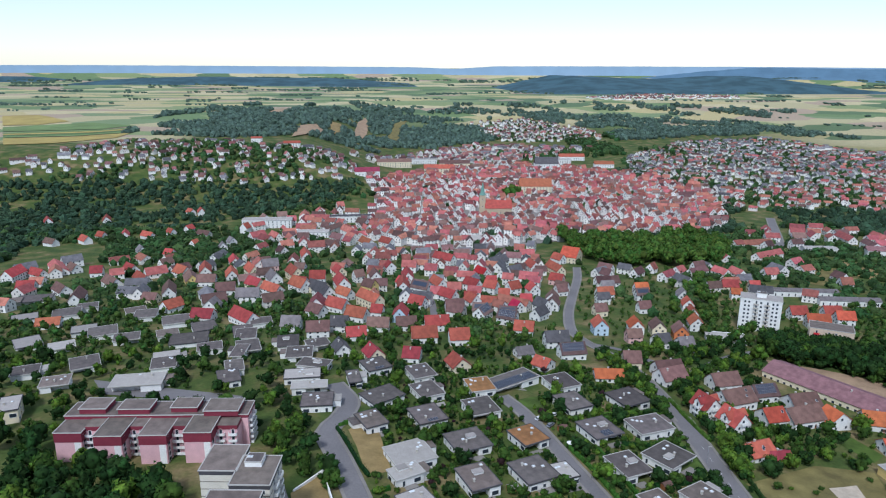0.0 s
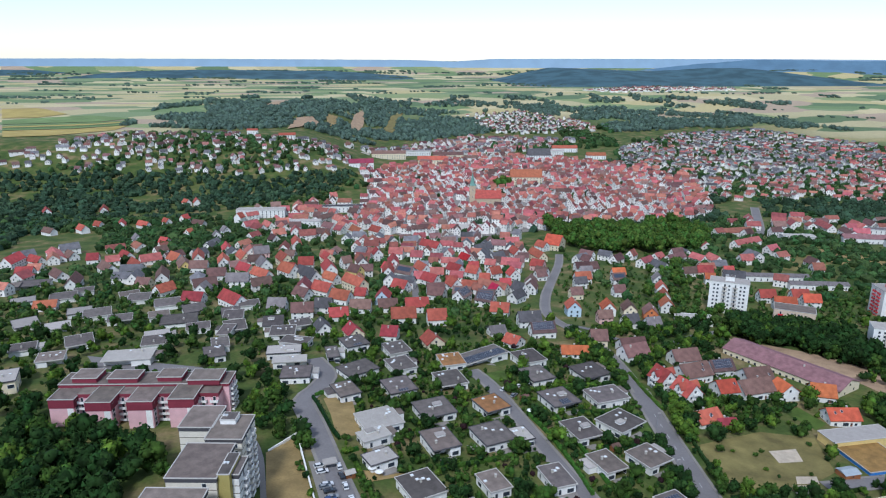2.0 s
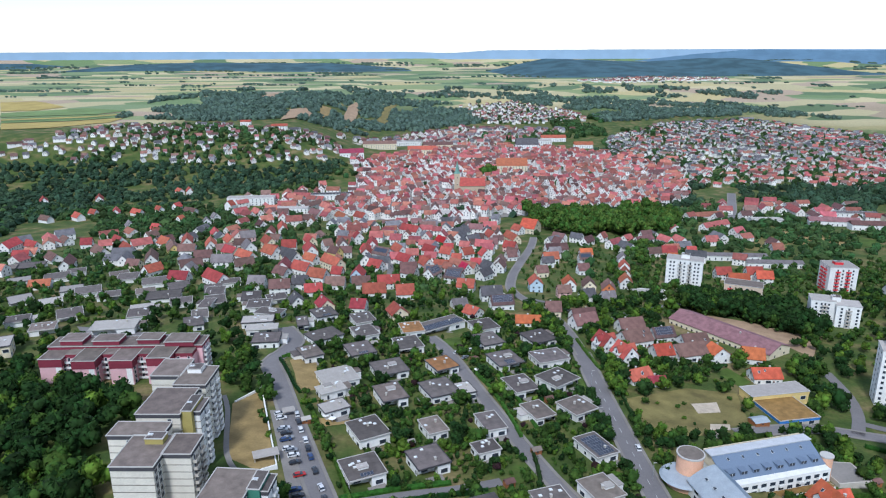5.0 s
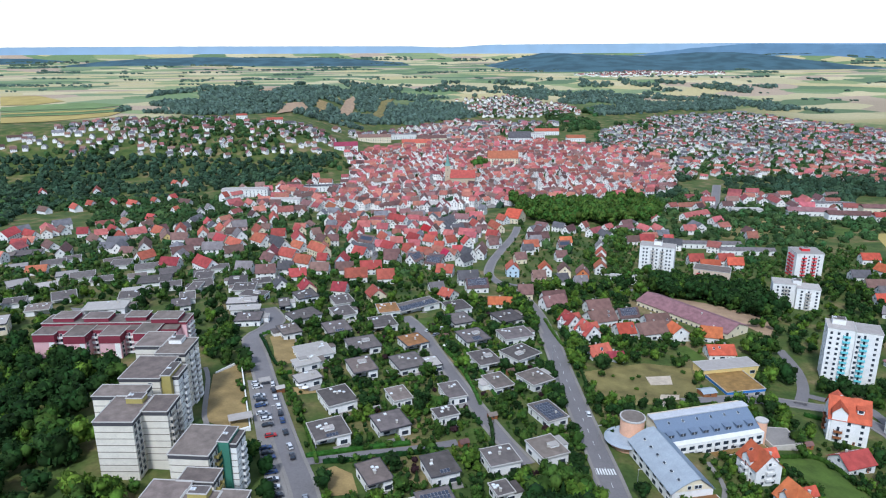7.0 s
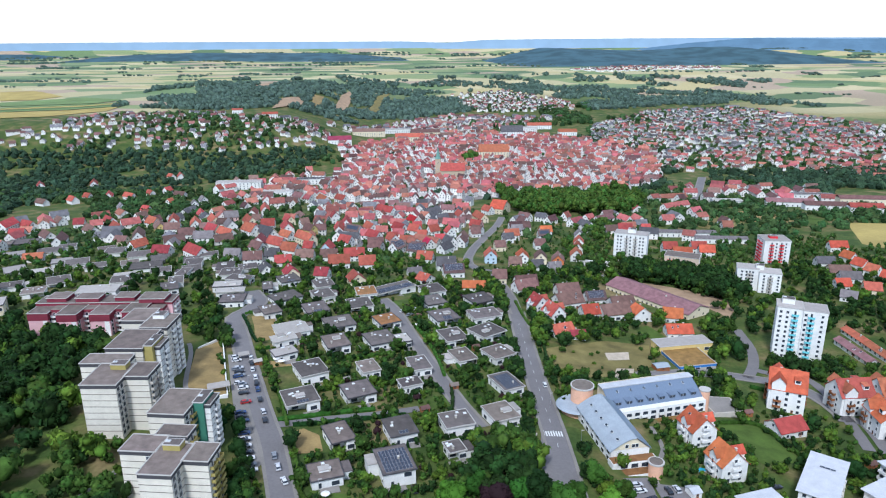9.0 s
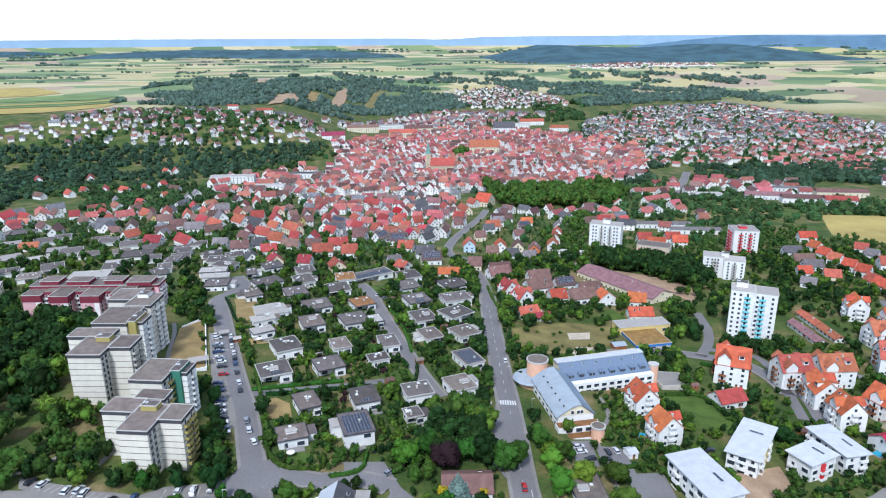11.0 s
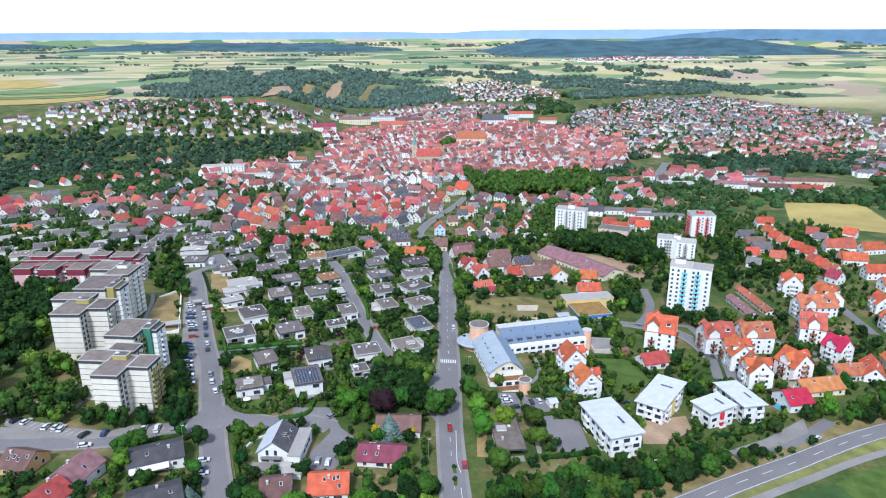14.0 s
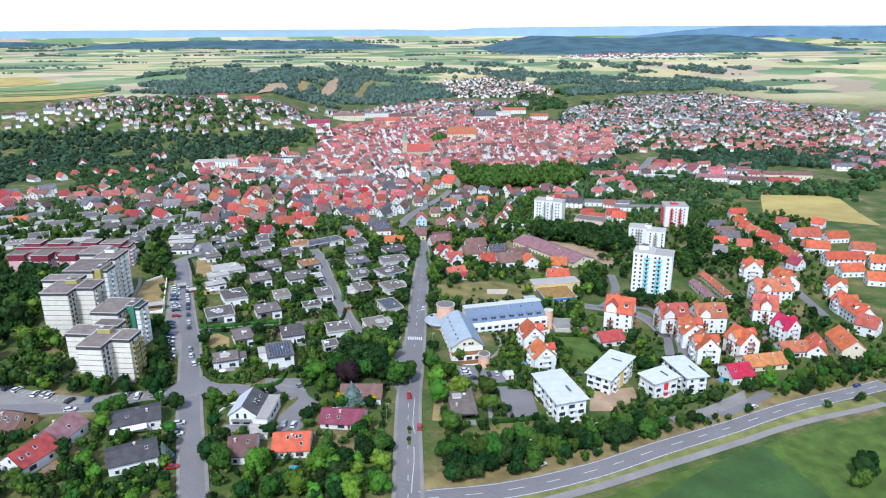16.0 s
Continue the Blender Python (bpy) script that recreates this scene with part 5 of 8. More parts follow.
gable_house(-394.4, 804.8, 82, 22, 10.6, 6.4, 5.6, 'red', 'white', 2)
gable_house(-360.5, 750.9, -1, 13.4, 9.8, 4.8, 5.2, 'red', 'white', 2)
gable_house(-327.8, 811.6, 5, 10.1, 9.8, 4.8, 5.2, 'red', 'white', 2)
gable_house(-297.7, 758.6, -53, 21.4, 10.6, 4.8, 5.2, 'brown', 'white', 2)
gable_house(-300.6, 818.3, -50, 15.6, 9.8, 4.8, 5.2, 'red', 'white', 2)
gable_house(-276.9, 769.1, -56, 22, 9.1, 5.2, 4.8, 'red', 'white', 2)
gable_house(-305.2, 704.8, -81, 22, 9.8, 4.8, 5.2, 'brown', 'white', 2)
gable_house(-328.9, 737.6, -50, 17.5, 9.8, 4.3, 4.7, 'brown', 'white', 2)
gable_house(-249.7, 695.0, -20, 11.2, 9.1, 3.8, 4.2, 'brown', 'cream', 2)
gable_house(-242.4, 718.0, -78, 22, 9.8, 4.8, 5.2, 'brown', 'white', 2)
gable_house(-227.4, 665.9, 48, 13.7, 10.6, 4.3, 4.7, 'rust', 'white', 2)
gable_house(-249.9, 794.7, -47, 15.3, 11.3, 5.3, 5.7, 'rust', 'white', 2)
gable_house(-236.3, 765.9, -71, 20.9, 10.6, 4.8, 5.2, 'brown', 'yellow', 2)
gable_house(-231.3, 799.8, -79, 22, 9.8, 5.8, 5.2, 'red', 'white', 2)
gable_house(-220.7, 752.7, -6, 15.1, 9.8, 4.8, 5.2, 'brown', 'white', 2)
gable_house(-198.9, 714.5, 3, 14.5, 9.8, 4.8, 5.2, 'brown', 'white', 2)
gable_house(-177.5, 683.9, -3, 16.5, 9.8, 5.8, 5.2, 'grey', 'white', 2)
gable_house(-204.0, 773.1, -78, 18.1, 9.8, 5.8, 5.2, 'rust', 'white', 2)
gable_house(-213.1, 843.9, -75, 19.3, 9.1, 5.2, 4.8, 'red', 'white', 2)
gable_house(-189.2, 790.4, -67, 19.1, 9.8, 5.8, 5.2, 'rust', 'cream', 2)
gable_house(-177.7, 725.7, -47, 15.7, 9.8, 5.8, 5.2, 'red', 'cream', 2)
gable_house(-199.6, 634.1, -16, 14.4, 10.6, 4.3, 4.7, 'darkred', 'white', 2)
gable_house(-171.5, 623.4, -51, 22, 10.6, 4.8, 5.2, 'red', 'white', 2)
gable_house(-199.3, 662.7, 75, 10.1, 9.8, 4.3, 4.7, 'grey', 'white', 2)
gable_house(-238.8, 929.5, 105, 9.4, 9.1, 5.2, 4.8, 'grey', 'white', 2)
gable_house(-233.7, 955.6, -57, 9.1, 9.1, 6.2, 4.8, 'grey', 'white', 2)
gable_house(-321.1, 922.1, -65, 13.7, 9.1, 5.2, 4.8, 'grey', 'white', 2)
gable_house(-287.7, 904.1, -31, 10.2, 9.1, 4.3, 4.7, 'red', 'white', 2)
gable_house(-274.2, 956.9, 63, 8.6, 8.3, 4.6, 4.4, 'rust', 'white', 2)
gable_house(-229.7, 1035.8, 59, 9.2, 10.6, 7.4, 5.6, 'red', 'white', 3)
gable_house(-175.3, 808.3, 15, 14.1, 10.6, 6.4, 5.6, 'grey', 'pinkwall', 3)
gable_house(-150.3, 768.9, -66, 18.0, 10.6, 6.4, 5.6, 'rust', 'cream', 3)
gable_house(-146.2, 857.5, -82, 22, 9.1, 7.2, 4.8, 'red', 'white', 3)
gable_house(-129.0, 741.3, -3, 12.5, 10.6, 6.4, 5.6, 'darkred', 'white', 3)
gable_house(-108.9, 716.6, -78, 19.3, 10.6, 6.4, 5.6, 'red', 'white', 3)
gable_house(-141.6, 712.5, -51, 17.2, 10.6, 6.4, 5.6, 'rust', 'white', 3)
gable_house(-165.3, 746.1, -69, 15.6, 10.6, 6.4, 5.6, 'grey', 'white', 3)
gable_house(-122.4, 688.7, -58, 18.4, 9.8, 5.8, 5.2, 'slate', 'white', 2)
gable_house(-111.7, 767.3, -67, 12.6, 9.1, 6.2, 4.8, 'red', 'cream', 2)
gable_house(-95.2, 745.3, 25, 8.2, 9.1, 6.2, 4.8, 'brown', 'white', 2)
gable_house(-86.8, 699.7, -45, 10.4, 9.1, 7.2, 4.8, 'brown', 'yellow', 3)
gable_house(-87.8, 656.3, -55, 22, 9.1, 7.2, 4.8, 'rust', 'cream', 3)
gable_house(-81.1, 744.2, -84, 13.3, 9.1, 6.2, 4.8, 'brown', 'white', 2)
gable_house(-66.3, 780.7, -79, 9.9, 9.1, 7.2, 4.8, 'red', 'white', 3)
gable_house(-54.1, 737.9, -91, 18.7, 9.1, 7.2, 4.8, 'red', 'white', 3)
gable_house(-46.9, 692.8, -39, 14.9, 9.8, 6.8, 5.2, 'solar', 'white', 3)
gable_house(-60.1, 707.8, -94, 22, 9.1, 6.2, 4.8, 'red', 'white', 2)
gable_house(-110.8, 644.0, -41, 15.9, 9.8, 4.8, 5.2, 'rust', 'white', 2)
gable_house(-97.6, 619.0, -32, 14.2, 9.8, 4.8, 5.2, 'rust', 'white', 2)
gable_house(-124.8, 632.9, -44, 12.7, 9.8, 4.3, 4.7, 'brown', 'white', 2)
gable_house(-68.6, 619.8, 79, 12.9, 9.8, 5.8, 5.2, 'red', 'sky', 2)
gable_house(-53.8, 651.1, -39, 11.7, 9.1, 5.2, 4.8, 'red', 'white', 2)
gable_house(-84.5, 596.3, -10, 13.4, 10.1, 4.3, 4.7, 'brown', 'white', 2)
gable_house(-31.7, 709.0, -70, 15.7, 9.1, 6.2, 4.8, 'rust', 'white', 2)
gable_house(-29.6, 665.6, -51, 13.8, 9.1, 6.2, 4.8, 'red', 'white', 2)
gable_house(-29.0, 628.6, -33, 11.2, 9.8, 4.3, 4.7, 'brown', 'white', 2)
gable_house(-14.2, 649.1, -70, 10.8, 9.1, 6.2, 4.8, 'red', 'white', 2)
gable_house(-4.9, 700.9, -53, 13.7, 9.1, 6.2, 4.8, 'darkred', 'white', 2)
gable_house(8.4, 691.0, -40, 10.4, 9.1, 6.2, 4.8, 'red', 'white', 2)
gable_house(12.4, 750.4, -64, 13.4, 8.3, 5.6, 4.4, 'crimson', 'white', 2)
gable_house(-12.5, 619.3, 52, 12.7, 9.1, 5.2, 4.8, 'solar', 'white', 2)
gable_house(1.9, 605.5, -34, 12.6, 9.1, 5.2, 4.8, 'solar', 'white', 2)
gable_house(25.0, 686.6, 21, 9.5, 9.1, 6.2, 4.8, 'red', 'white', 2)
gable_house(6.7, 580.5, -20, 11.7, 10.1, 4.3, 4.7, 'red', 'white', 2)
gable_house(-11.8, 816.9, -47, 22, 9.8, 6.8, 5.2, 'red', 'white', 3)
gable_house(-83.8, 922.3, -65, 22, 9.8, 6.8, 5.2, 'rust', 'white', 3)
gable_house(-61.6, 921.8, -53, 17.1, 9.8, 6.8, 5.2, 'rust', 'white', 3)
gable_house(35.8, 797.7, 33, 22, 9.8, 5.8, 5.2, 'slate', 'white', 2)
gable_house(41.5, 752.3, 25, 12.9, 9.8, 5.8, 5.2, 'slate', 'white', 2)
gable_house(40.6, 685.8, -82, 9.9, 9.1, 5.2, 4.8, 'red', 'white', 2)
gable_house(64.0, 774.9, -79, 14.6, 9.1, 6.2, 4.8, 'red', 'white', 2)
gable_house(83.7, 766.9, -77, 22, 9.1, 5.2, 4.8, 'rust', 'cream', 2)
gable_house(71.5, 722.2, -40, 11.2, 9.1, 5.2, 4.8, 'darkred', 'pinkwall', 2)
gable_house(63.5, 686.0, 11, 8.5, 9.1, 4.3, 4.7, 'brown', 'white', 2)
gable_house(44.1, 642.3, 66, 9.9, 9.1, 5.2, 4.8, 'brown', 'white', 2)
gable_house(100.9, 813.1, -62, 12.6, 9.1, 5.2, 4.8, 'rust', 'white', 2)
gable_house(115.9, 820.1, -36, 16.3, 21.6, 7.2, 7.8, 'orange', 'cream', 2)
gable_house(134.3, 422.5, -8, 14.0, 10.0, 3.6, 3.6, 'orange', 'white', 2)


# ---- apartment towers ----


def unit(ob, u0, u1, v0, v1, top, wall, storeys, cols_s=(), bal_e=(), cols_e=(), bal_s=(), bal="olive", lines=True, cols_w=(), roof="bitumen", band="greyband", bal_w=(), wide=False):
    """One block of a tower: wall, storey joints, dark band, roof with a pale rim, windows and balconies."""
    s = Shape()
    s.box(u0, u1, v0, v1, -4, top - 1.45)
    part("wall", s, WALL[wall], ob)
    s = Shape()
    s.box(u0 - 0.12, u1 + 0.12, v0 - 0.12, v1 + 0.12, top - 1.45, top - 0.15)
    part("band", s, WALL[band], ob, "dark cladding band below the roof")
    s = Shape()
    s.box(u0 - 0.3, u1 + 0.3, v0 - 0.3, v1 + 0.3, top - 0.15, top)
    rf = part("roof", s, ROOF[roof], ob)
    s = Shape()
    for q in ((u0 - 0.34, u1 + 0.34, v0 - 0.34, v0 - 0.05), (u0 - 0.34, u1 + 0.34, v1 + 0.05, v1 + 0.34), (u0 - 0.34, u0 - 0.05, v0 - 0.05, v1 + 0.05), (u1 + 0.05, u1 + 0.34, v0 - 0.05, v1 + 0.05)):
        s.box(*q, top - 0.1, top + 0.18)
    part("roof_rim", s, RIM, rf)
    sh = (top - 1.3) / storeys
    if lines:
        for i in range(1, storeys):
            s = Shape()
            s.box(u0 - 0.03, u1 + 0.03, v0 - 0.03, v1 + 0.03, i * sh - 0.12, i * sh + 0.1)
            part("storey_joint", s, WALL["joint"], ob)
    for i in range(storeys):
        z = i * sh + sh * 0.55
        for u in cols_s:
            part("window", WIDE if wide else WIN, None, ob, at=pose(u, v0, z))
        for v in cols_e:
            part("window", MIDW, None, ob, at=pose(u1, v, z, 0, 0, 90))
        for v in cols_w:
            part("window", WIN, None, ob, at=pose(u0, v, z, 0, 0, -90))
        for v in bal_e:
            part("window", TALL, None, ob, at=pose(u1, v, z, 0, 0, 90))
            part("balcony", BALCONY[bal], None, ob, at=pose(u1, v, i * sh + 0.15, 0, 0, 90))
        for v in bal_w:
            part("window", TALL, None, ob, at=pose(u0, v, z, 0, 0, -90))
            part("balcony", BALCONY[bal], None, ob, at=pose(u0, v, i * sh + 0.15, 0, 0, -90))
        for u in bal_s:
            part("window", TALL, None, ob, at=pose(u, v0, z))
            part("balcony", BALCONY[bal], None, ob, at=pose(u, v0, i * sh + 0.15))
    return rf


def shaft(ob, u0, u1, v0, v1, top, mat, label, z0=-4):
    s = Shape()
    s.box(u0, u1, v0, v1, z0, top)
    p = part("stair_tower", s, WALL[mat], ob, label)
    s = Shape()
    s.box(u0 - 0.15, u1 + 0.15, v0 - 0.15, v1 + 0.15, top, top + 0.25, 0)
    s.box(u0 + 0.2, u1 - 0.2, v0 + 0.2, v1 - 0.2, top + 0.25, top + 0.3, 1)
    part("roof_rim", s, [RIM, ROOF["bitumen"]], p)
    for k in range(2):
        part("skylight", DOME, None, p, at=pose(u0 + 0.9 + k * 0.4, (v0 + v1) / 2, top + 0.2))


def tower(x, y, rot, base, label, group=""):
    ob = thing("apartment_tower", x, y, rot, label, "apartment building", group, z=base)
    take(x, y, 30, 24)
    return ob


t = tower(-134, 322, -8, 18.5, "white stepped apartment tower with grey flat roofs and stacked balconies", "white apartment towers")
unit(t, -6.5, 6, -11.5, 5, 20.6, "facade", 8, cols_e=(-10, -7.4), cols_w=(-8,), bal="white", roof="taupe")
unit(t, 6, 14.5, -5, 6, 20.6, "facade", 8, bal_e=(-2.5, 2.5), bal="concrete", roof="taupe")
unit(t, -15, 2, 5, 13, 20.6, "facade", 8, bal_w=(9,), cols_s=(-8.5,), bal="white", roof="taupe")
shaft(t, -1, 4.5, 0, 4, 22.4, "olive", "olive roof-top stair box", 20)
t = tower(-134, 349, -8, 17.0, "white apartment tower with an olive stair shaft", "white apartment towers")
unit(t, -8, 6.5, -9, 9, 22.2, "facade", 8, roof="taupe", cols_e=(), bal="white", cols_s=(3,), bal_w=(-3,))
shaft(t, 6.5, 10, -8, 3, 22.6, "olive", "olive windowless stair shaft")
unit(t, 10, 12, -6, 3, 21.5, "white", 8, bal_e=(-1.5,), bal="white")
t = tower(-134, 371, -8, 15.0, "white apartment tower with balconies on its end", "white apartment towers")
unit(t, -12, -1, -2, 12, 23.5, "facade", 9, roof="taupe", bal_w=(5,), bal="white")
unit(t, -1, 10.5, -9, 6, 23.5, "facade", 9, roof="taupe", cols_s=(8.5,), bal_e=(-4, 1), bal="white")
shaft(t, 1, 6, 0, 5, 25, "white", "low roof-top box", 23)
t = tower(-104, 275, -12, 15.6, "white seven-storey apartment tower with stepped plan and olive balconies", "white apartment towers")
unit(t, -4, 6.1, -12, 4, 17.8, "facade", 7, cols_e=(-10.5, -7.8), bal="white", roof="taupe")
unit(t, 6.1, 14, -4.7, 5, 17.8, "facade", 7, bal_e=(-2, 2.6), bal="olive", roof="taupe")
unit(t, -15.5, -4, -1, 8, 17.8, "facade", 7, cols_s=(-6.5,), bal_w=(3,), bal="white", roof="taupe")
unit(t, -8.5, 2, 8, 14.5, 17.8, "facade", 7, bal_e=(11,), bal="olive", roof="taupe")
shaft(t, -2, 3.5, 0, 3.6, 19.6, "olive", "olive roof-top stair box", 17)
t = tower(-107, 304, -12, 15.6, "white apartment tower with a dark green stair shaft", "white apartment towers")
unit(t, -8, 4.5, -8, 9, 18.4, "facade", 7, roof="taupe", cols_e=(-6,), bal_e=(-2.2,), bal="olive", bal_w=(0,))
shaft(t, 4.5, 8.2, -1, 8, 18.8, "green", "dark green windowless stair shaft")
unit(t, 8.2, 10.2, 0, 8, 17.8, "white", 7, bal_e=(4,), bal="white")

t = tower(-178, 432, -6, 9.3, "pink apartment block with dark red top storey and white balconies")
unit(t, -34, 36, 5, 16, 13.4, "pinkblock", 5, band="redblock", lines=False, roof="taupe", bal_e=(8, 12), bal="white")
WING = ((-28.5, -5, 11.8), (-12, -9, 12.6), (4, -8, 12.2), (20.5, -8, 13.2))
for uu, vv, top in WING:
    unit(t, uu - 5, uu + 5, vv, 5, top, "pinkblock", 5, cols_s=(uu + 3.4,), cols_e=(vv + 2.2,), band="redblock", lines=False, roof="taupe")
    s = Shape()
    s.box(uu - 5.15, uu + 5.15, vv - 0.15, 4.9, top - 3.9, top - 1.45)
    part("top_storey", s, WALL["redblock"], t, "dark red clad top storey")
    s = Shape()
    s.box(uu + 2.2, uu + 4.6, vv - 0.09, vv - 0.01, 0, top - 4)
    part("window_strip", s, WALL["white"], t, "white strip between stacked windows")
for (ua, va, ta), (ub, vb, tb) in zip(WING, WING[1:] + ((38.5, -8, 13),)):
    s = Shape()
    s.box(ua + 5, min(ub - 5, 34), -1.5, 5, -4, 10.6, 0)
    s.box(ua + 5, min(ub - 5, 34), -1.6, 5, 10.6, 12.2, 1)
    s.box(ua + 5, min(ub - 5, 34), -1.4, 5, 12.2, 12.3, 2)
    part("recess", s, [WALL["pinkblock"], WALL["redblock"], ROOF["taupe"]], t, "recessed bay between the fronts")
    for i in range(4):
        for u in (ua + 6.7, min(ub - 5, 34) - 1.7):
            part("window", TALL, None, t, at=pose(u, -1.5, i * 2.6 + 1.9))
            part("balcony", BALCONY["white"], None, t, at=pose(u, -1.5, i * 2.6 + 0.8))
for uu, vv, lw, ld in ((-24, 11, 5, 4.5), (-8, 10, 6, 4), (11, 11, 5, 4), (26, 9, 6.5, 5)):
    s = Shape()
    s.box(uu - lw, uu + lw, vv - ld, vv + ld, 13.3, 15.4)
    p = part("penthouse", s, WALL["redblock"], t, "dark red clad penthouse")
    s = Shape()
    s.box(uu - lw - 0.4, uu + lw + 0.4, vv - ld - 0.4, vv + ld + 0.4, 15.4, 15.65, 0)
    s.box(uu - lw, uu + lw, vv - ld, vv + ld, 15.65, 15.7, 1)
    part("roof", s, [RIM, ROOF["taupe"]], p)

t = tower(188.6, 395.6, -30, -12.4, "white high-rise with turquoise balconies")
unit(t, -11.8, 0.6, -6.0, 6.5, 29.0, "white", 10, bal_s=(-3.2,), bal="turquoise", lines=False, cols_s=(-10, -6.8), band="white", roof="pale", cols_w=(-2.5, 2.5))
unit(t, 0.6, 12, -7.0, 5.5, 29.0, "white", 10, bal_s=(4.4,), bal="turquoise", lines=False, cols_s=(1.8, 9.6), band="white", roof="pale", cols_e=(-3, 3))
shaft(t, -9.5, -3.5, 0, 4.5, 31.6, "white", "white roof-top lift housing", 28)

t = tower(289, 576, -13, -25, "white and red high-rise with red balcony columns")
unit(t, -10, 10, -9, 9, 23, "white", 8, bal_s=(-4.5, 3), bal="redpaint", lines=False, cols_s=(-0.8, 6.5), band="white", roof="pale", bal_w=(-3, 3), bal_e=(0,))
shaft(t, -4, 2, -2, 3, 25, "redpaint", "red roof-top lift housing", 22)
t = tower(231, 502, -27, -18, "white high-rise in two offset halves")
unit(t, -14, 0, -4, 8, 18, "white", 7, cols_s=(-11, -8, -4), lines=False, band="white", roof="pale", bal_s=(-6,), bal="concrete")
unit(t, 0, 14, -7, 5, 17, "white", 7, cols_s=(3, 12), bal_s=(7,), bal="concrete", lines=False, band="white", roof="pale", cols_e=(-2,))
shaft(t, -2, 3, -1, 4, 20, "white", "white roof-top lift housing", 17)
t = tower(178, 598, -31, -23, "white slab of flats with rows of windows")
unit(t, -13, 13, -6, 6, 24, "white", 8, cols_s=(-10, -7.5, 0, 7.5, 10), bal_s=(-3, 4), bal="concrete", lines=False, band="white", roof="pale")
shaft(t, -3, 3, -2, 3, 27, "white", "white roof-top lift housing", 23)
t = tower(204, 561, -33, -21.5, "beige apartment block with flat roof")
unit(t, -12, 13, -7, 7, 14, "beige", 5, cols_s=(-1, 3), bal_s=(-8,), bal="redpaint", lines=False, band="beige", roof="taupe", cols_e=(-2, 3))

# ---- yellow kindergarten ----
k = thing("kindergarten", 126.5, 398, 3, "yellow kindergarten with a pale flat roof and planted annex", "school", z=-8.2)
take(126, 403, 30, 12), take(121, 386, 22, 18)
unit(k, -15, 15, -1, 9, 5.4, "yellow", 1, cols_s=(-12, -6, 0, 6, 12), lines=False, band="yellow", roof="pale", wide=True)
unit(k, -14, 6, -20, -1, 3.4, "concrete", 1, cols_s=(-10, -4, 2), lines=False, band="bluepaint", roof="moss", wide=True)

# ---- blue-roofed L-shaped building ----


def vault(s, u0, u1, v0, v1, h0, h1, n=8):
    """A curved roof that rises from u0 to u1, running along v, with a slab's thickness."""
    P = [(u0 + (u1 - u0) * i / n, h0 + (h1 - h0) * math.sin(i / n * math.pi / 2)) for i in range(n + 1)]
    for (a, ha), (b, hb) in zip(P, P[1:]):
        s.poly([(a, v0, ha), (b, v0, hb), (b, v1, hb), (a, v1, ha)])
        s.poly([(a, v0, ha - 0.3), (a, v1, ha - 0.3), (b, v1, hb - 0.3), (b, v0, hb - 0.3)])
        for v, o in ((v0, 1), (v1, -1)):
            q = [(a, v, ha - 0.3), (b, v, hb - 0.3), (b, v, hb), (a, v, ha)]
            s.poly(q if o > 0 else q[::-1])


m = thing("residence", 50.8, 303, 3, "white residence wing with a curved pale blue metal roof", "apartment building", z=4.2)
take(47, 304, 40, 14), take(48, 290, 16, 16), take(46, 318, 16, 16)
s = Shape()
s.box(-7.5, 7.5, -12.3, 20, -5, 5.6)
part("wall", s, WALL["white"], m)
s = Shape()
n = 8
pr = [(-7.5 + 9.5 * i / n, 5.5 + 4.5 * math.sin(i / n * math.pi / 2)) for i in range(n + 1)] + [(7.5, 5.5)]
s.poly([(a, -12.3, b) for a, b in [(-7.5, 5.4)] + pr])
s.poly([(a, 20, b) for a, b in reversed([(-7.5, 5.4)] + pr)])
part("gable", s, WALL["cream"], m, "cream end wall below the curved roof")
s = Shape()
vault(s, -8.2, 2.0, -12.9, 20.5, 5.4, 10.2)
rf = part("roof", s, ROOF["blue"], m)
s = Shape()
s.poly([(2.0, -12.9, 10.2), (8.2, -12.9, 5.2), (8.2, 20.5, 5.2), (2.0, 20.5, 10.2)])
s.poly([(2.0, 20.5, 9.9), (8.2, 20.5, 4.9), (8.2, -12.9, 4.9), (2.0, -12.9, 9.9)])
part("roof_slope", s, plain("blue_metal", (0.2, 0.26, 0.33), 0.4, 0.2), m, "steep blue metal roof slope")
for v in range(-10, 18, 5):
    part("skylight", SKY_PANE, None, rf, at=pose(-4.2, v, 8.6, 0, -20))
    for z in (-1.4, 1.4, 4.1):
        part("window", WIDE, None, m, at=pose(-7.5, v, z, 0, 0, -90))
        part("window", WIDE, None, m, at=pose(7.5, v, z, 0, 0, 90))
for u in (-1.5, 1.0, 2.4):
    part("window", WIN, None, m, at=pose(u, -12.35, 6.8))
s = Shape()
s.box(-8.5, 9, -16.5, -12.3, -5, 2.8, 0)
s.box(-8.2, 8.7, -16.2, -12.3, 2.8, 2.9, 1)
s.box(-8.5, 9, -20.5, -16.5, -5, 0.2, 0)
s.box(-8.2, 8.7, -20.2, -16.5, 0.2, 0.3, 1)
part("terrace", s, [WALL["white"], ROOF["moss"]], m, "stepped terrace with planting")
for u in (-4, 0, 4):
    part("window", WIDE, None, m, at=pose(u, -16.5, 1.4))
for uu, vv, rr, hh, lb in ((-3.2, 27.5, 4.6, 10.5, "salmon round entrance tower"), (6.0, -20.5, 2.6, 4.6, "salmon round stair turret")):
    s = Shape()
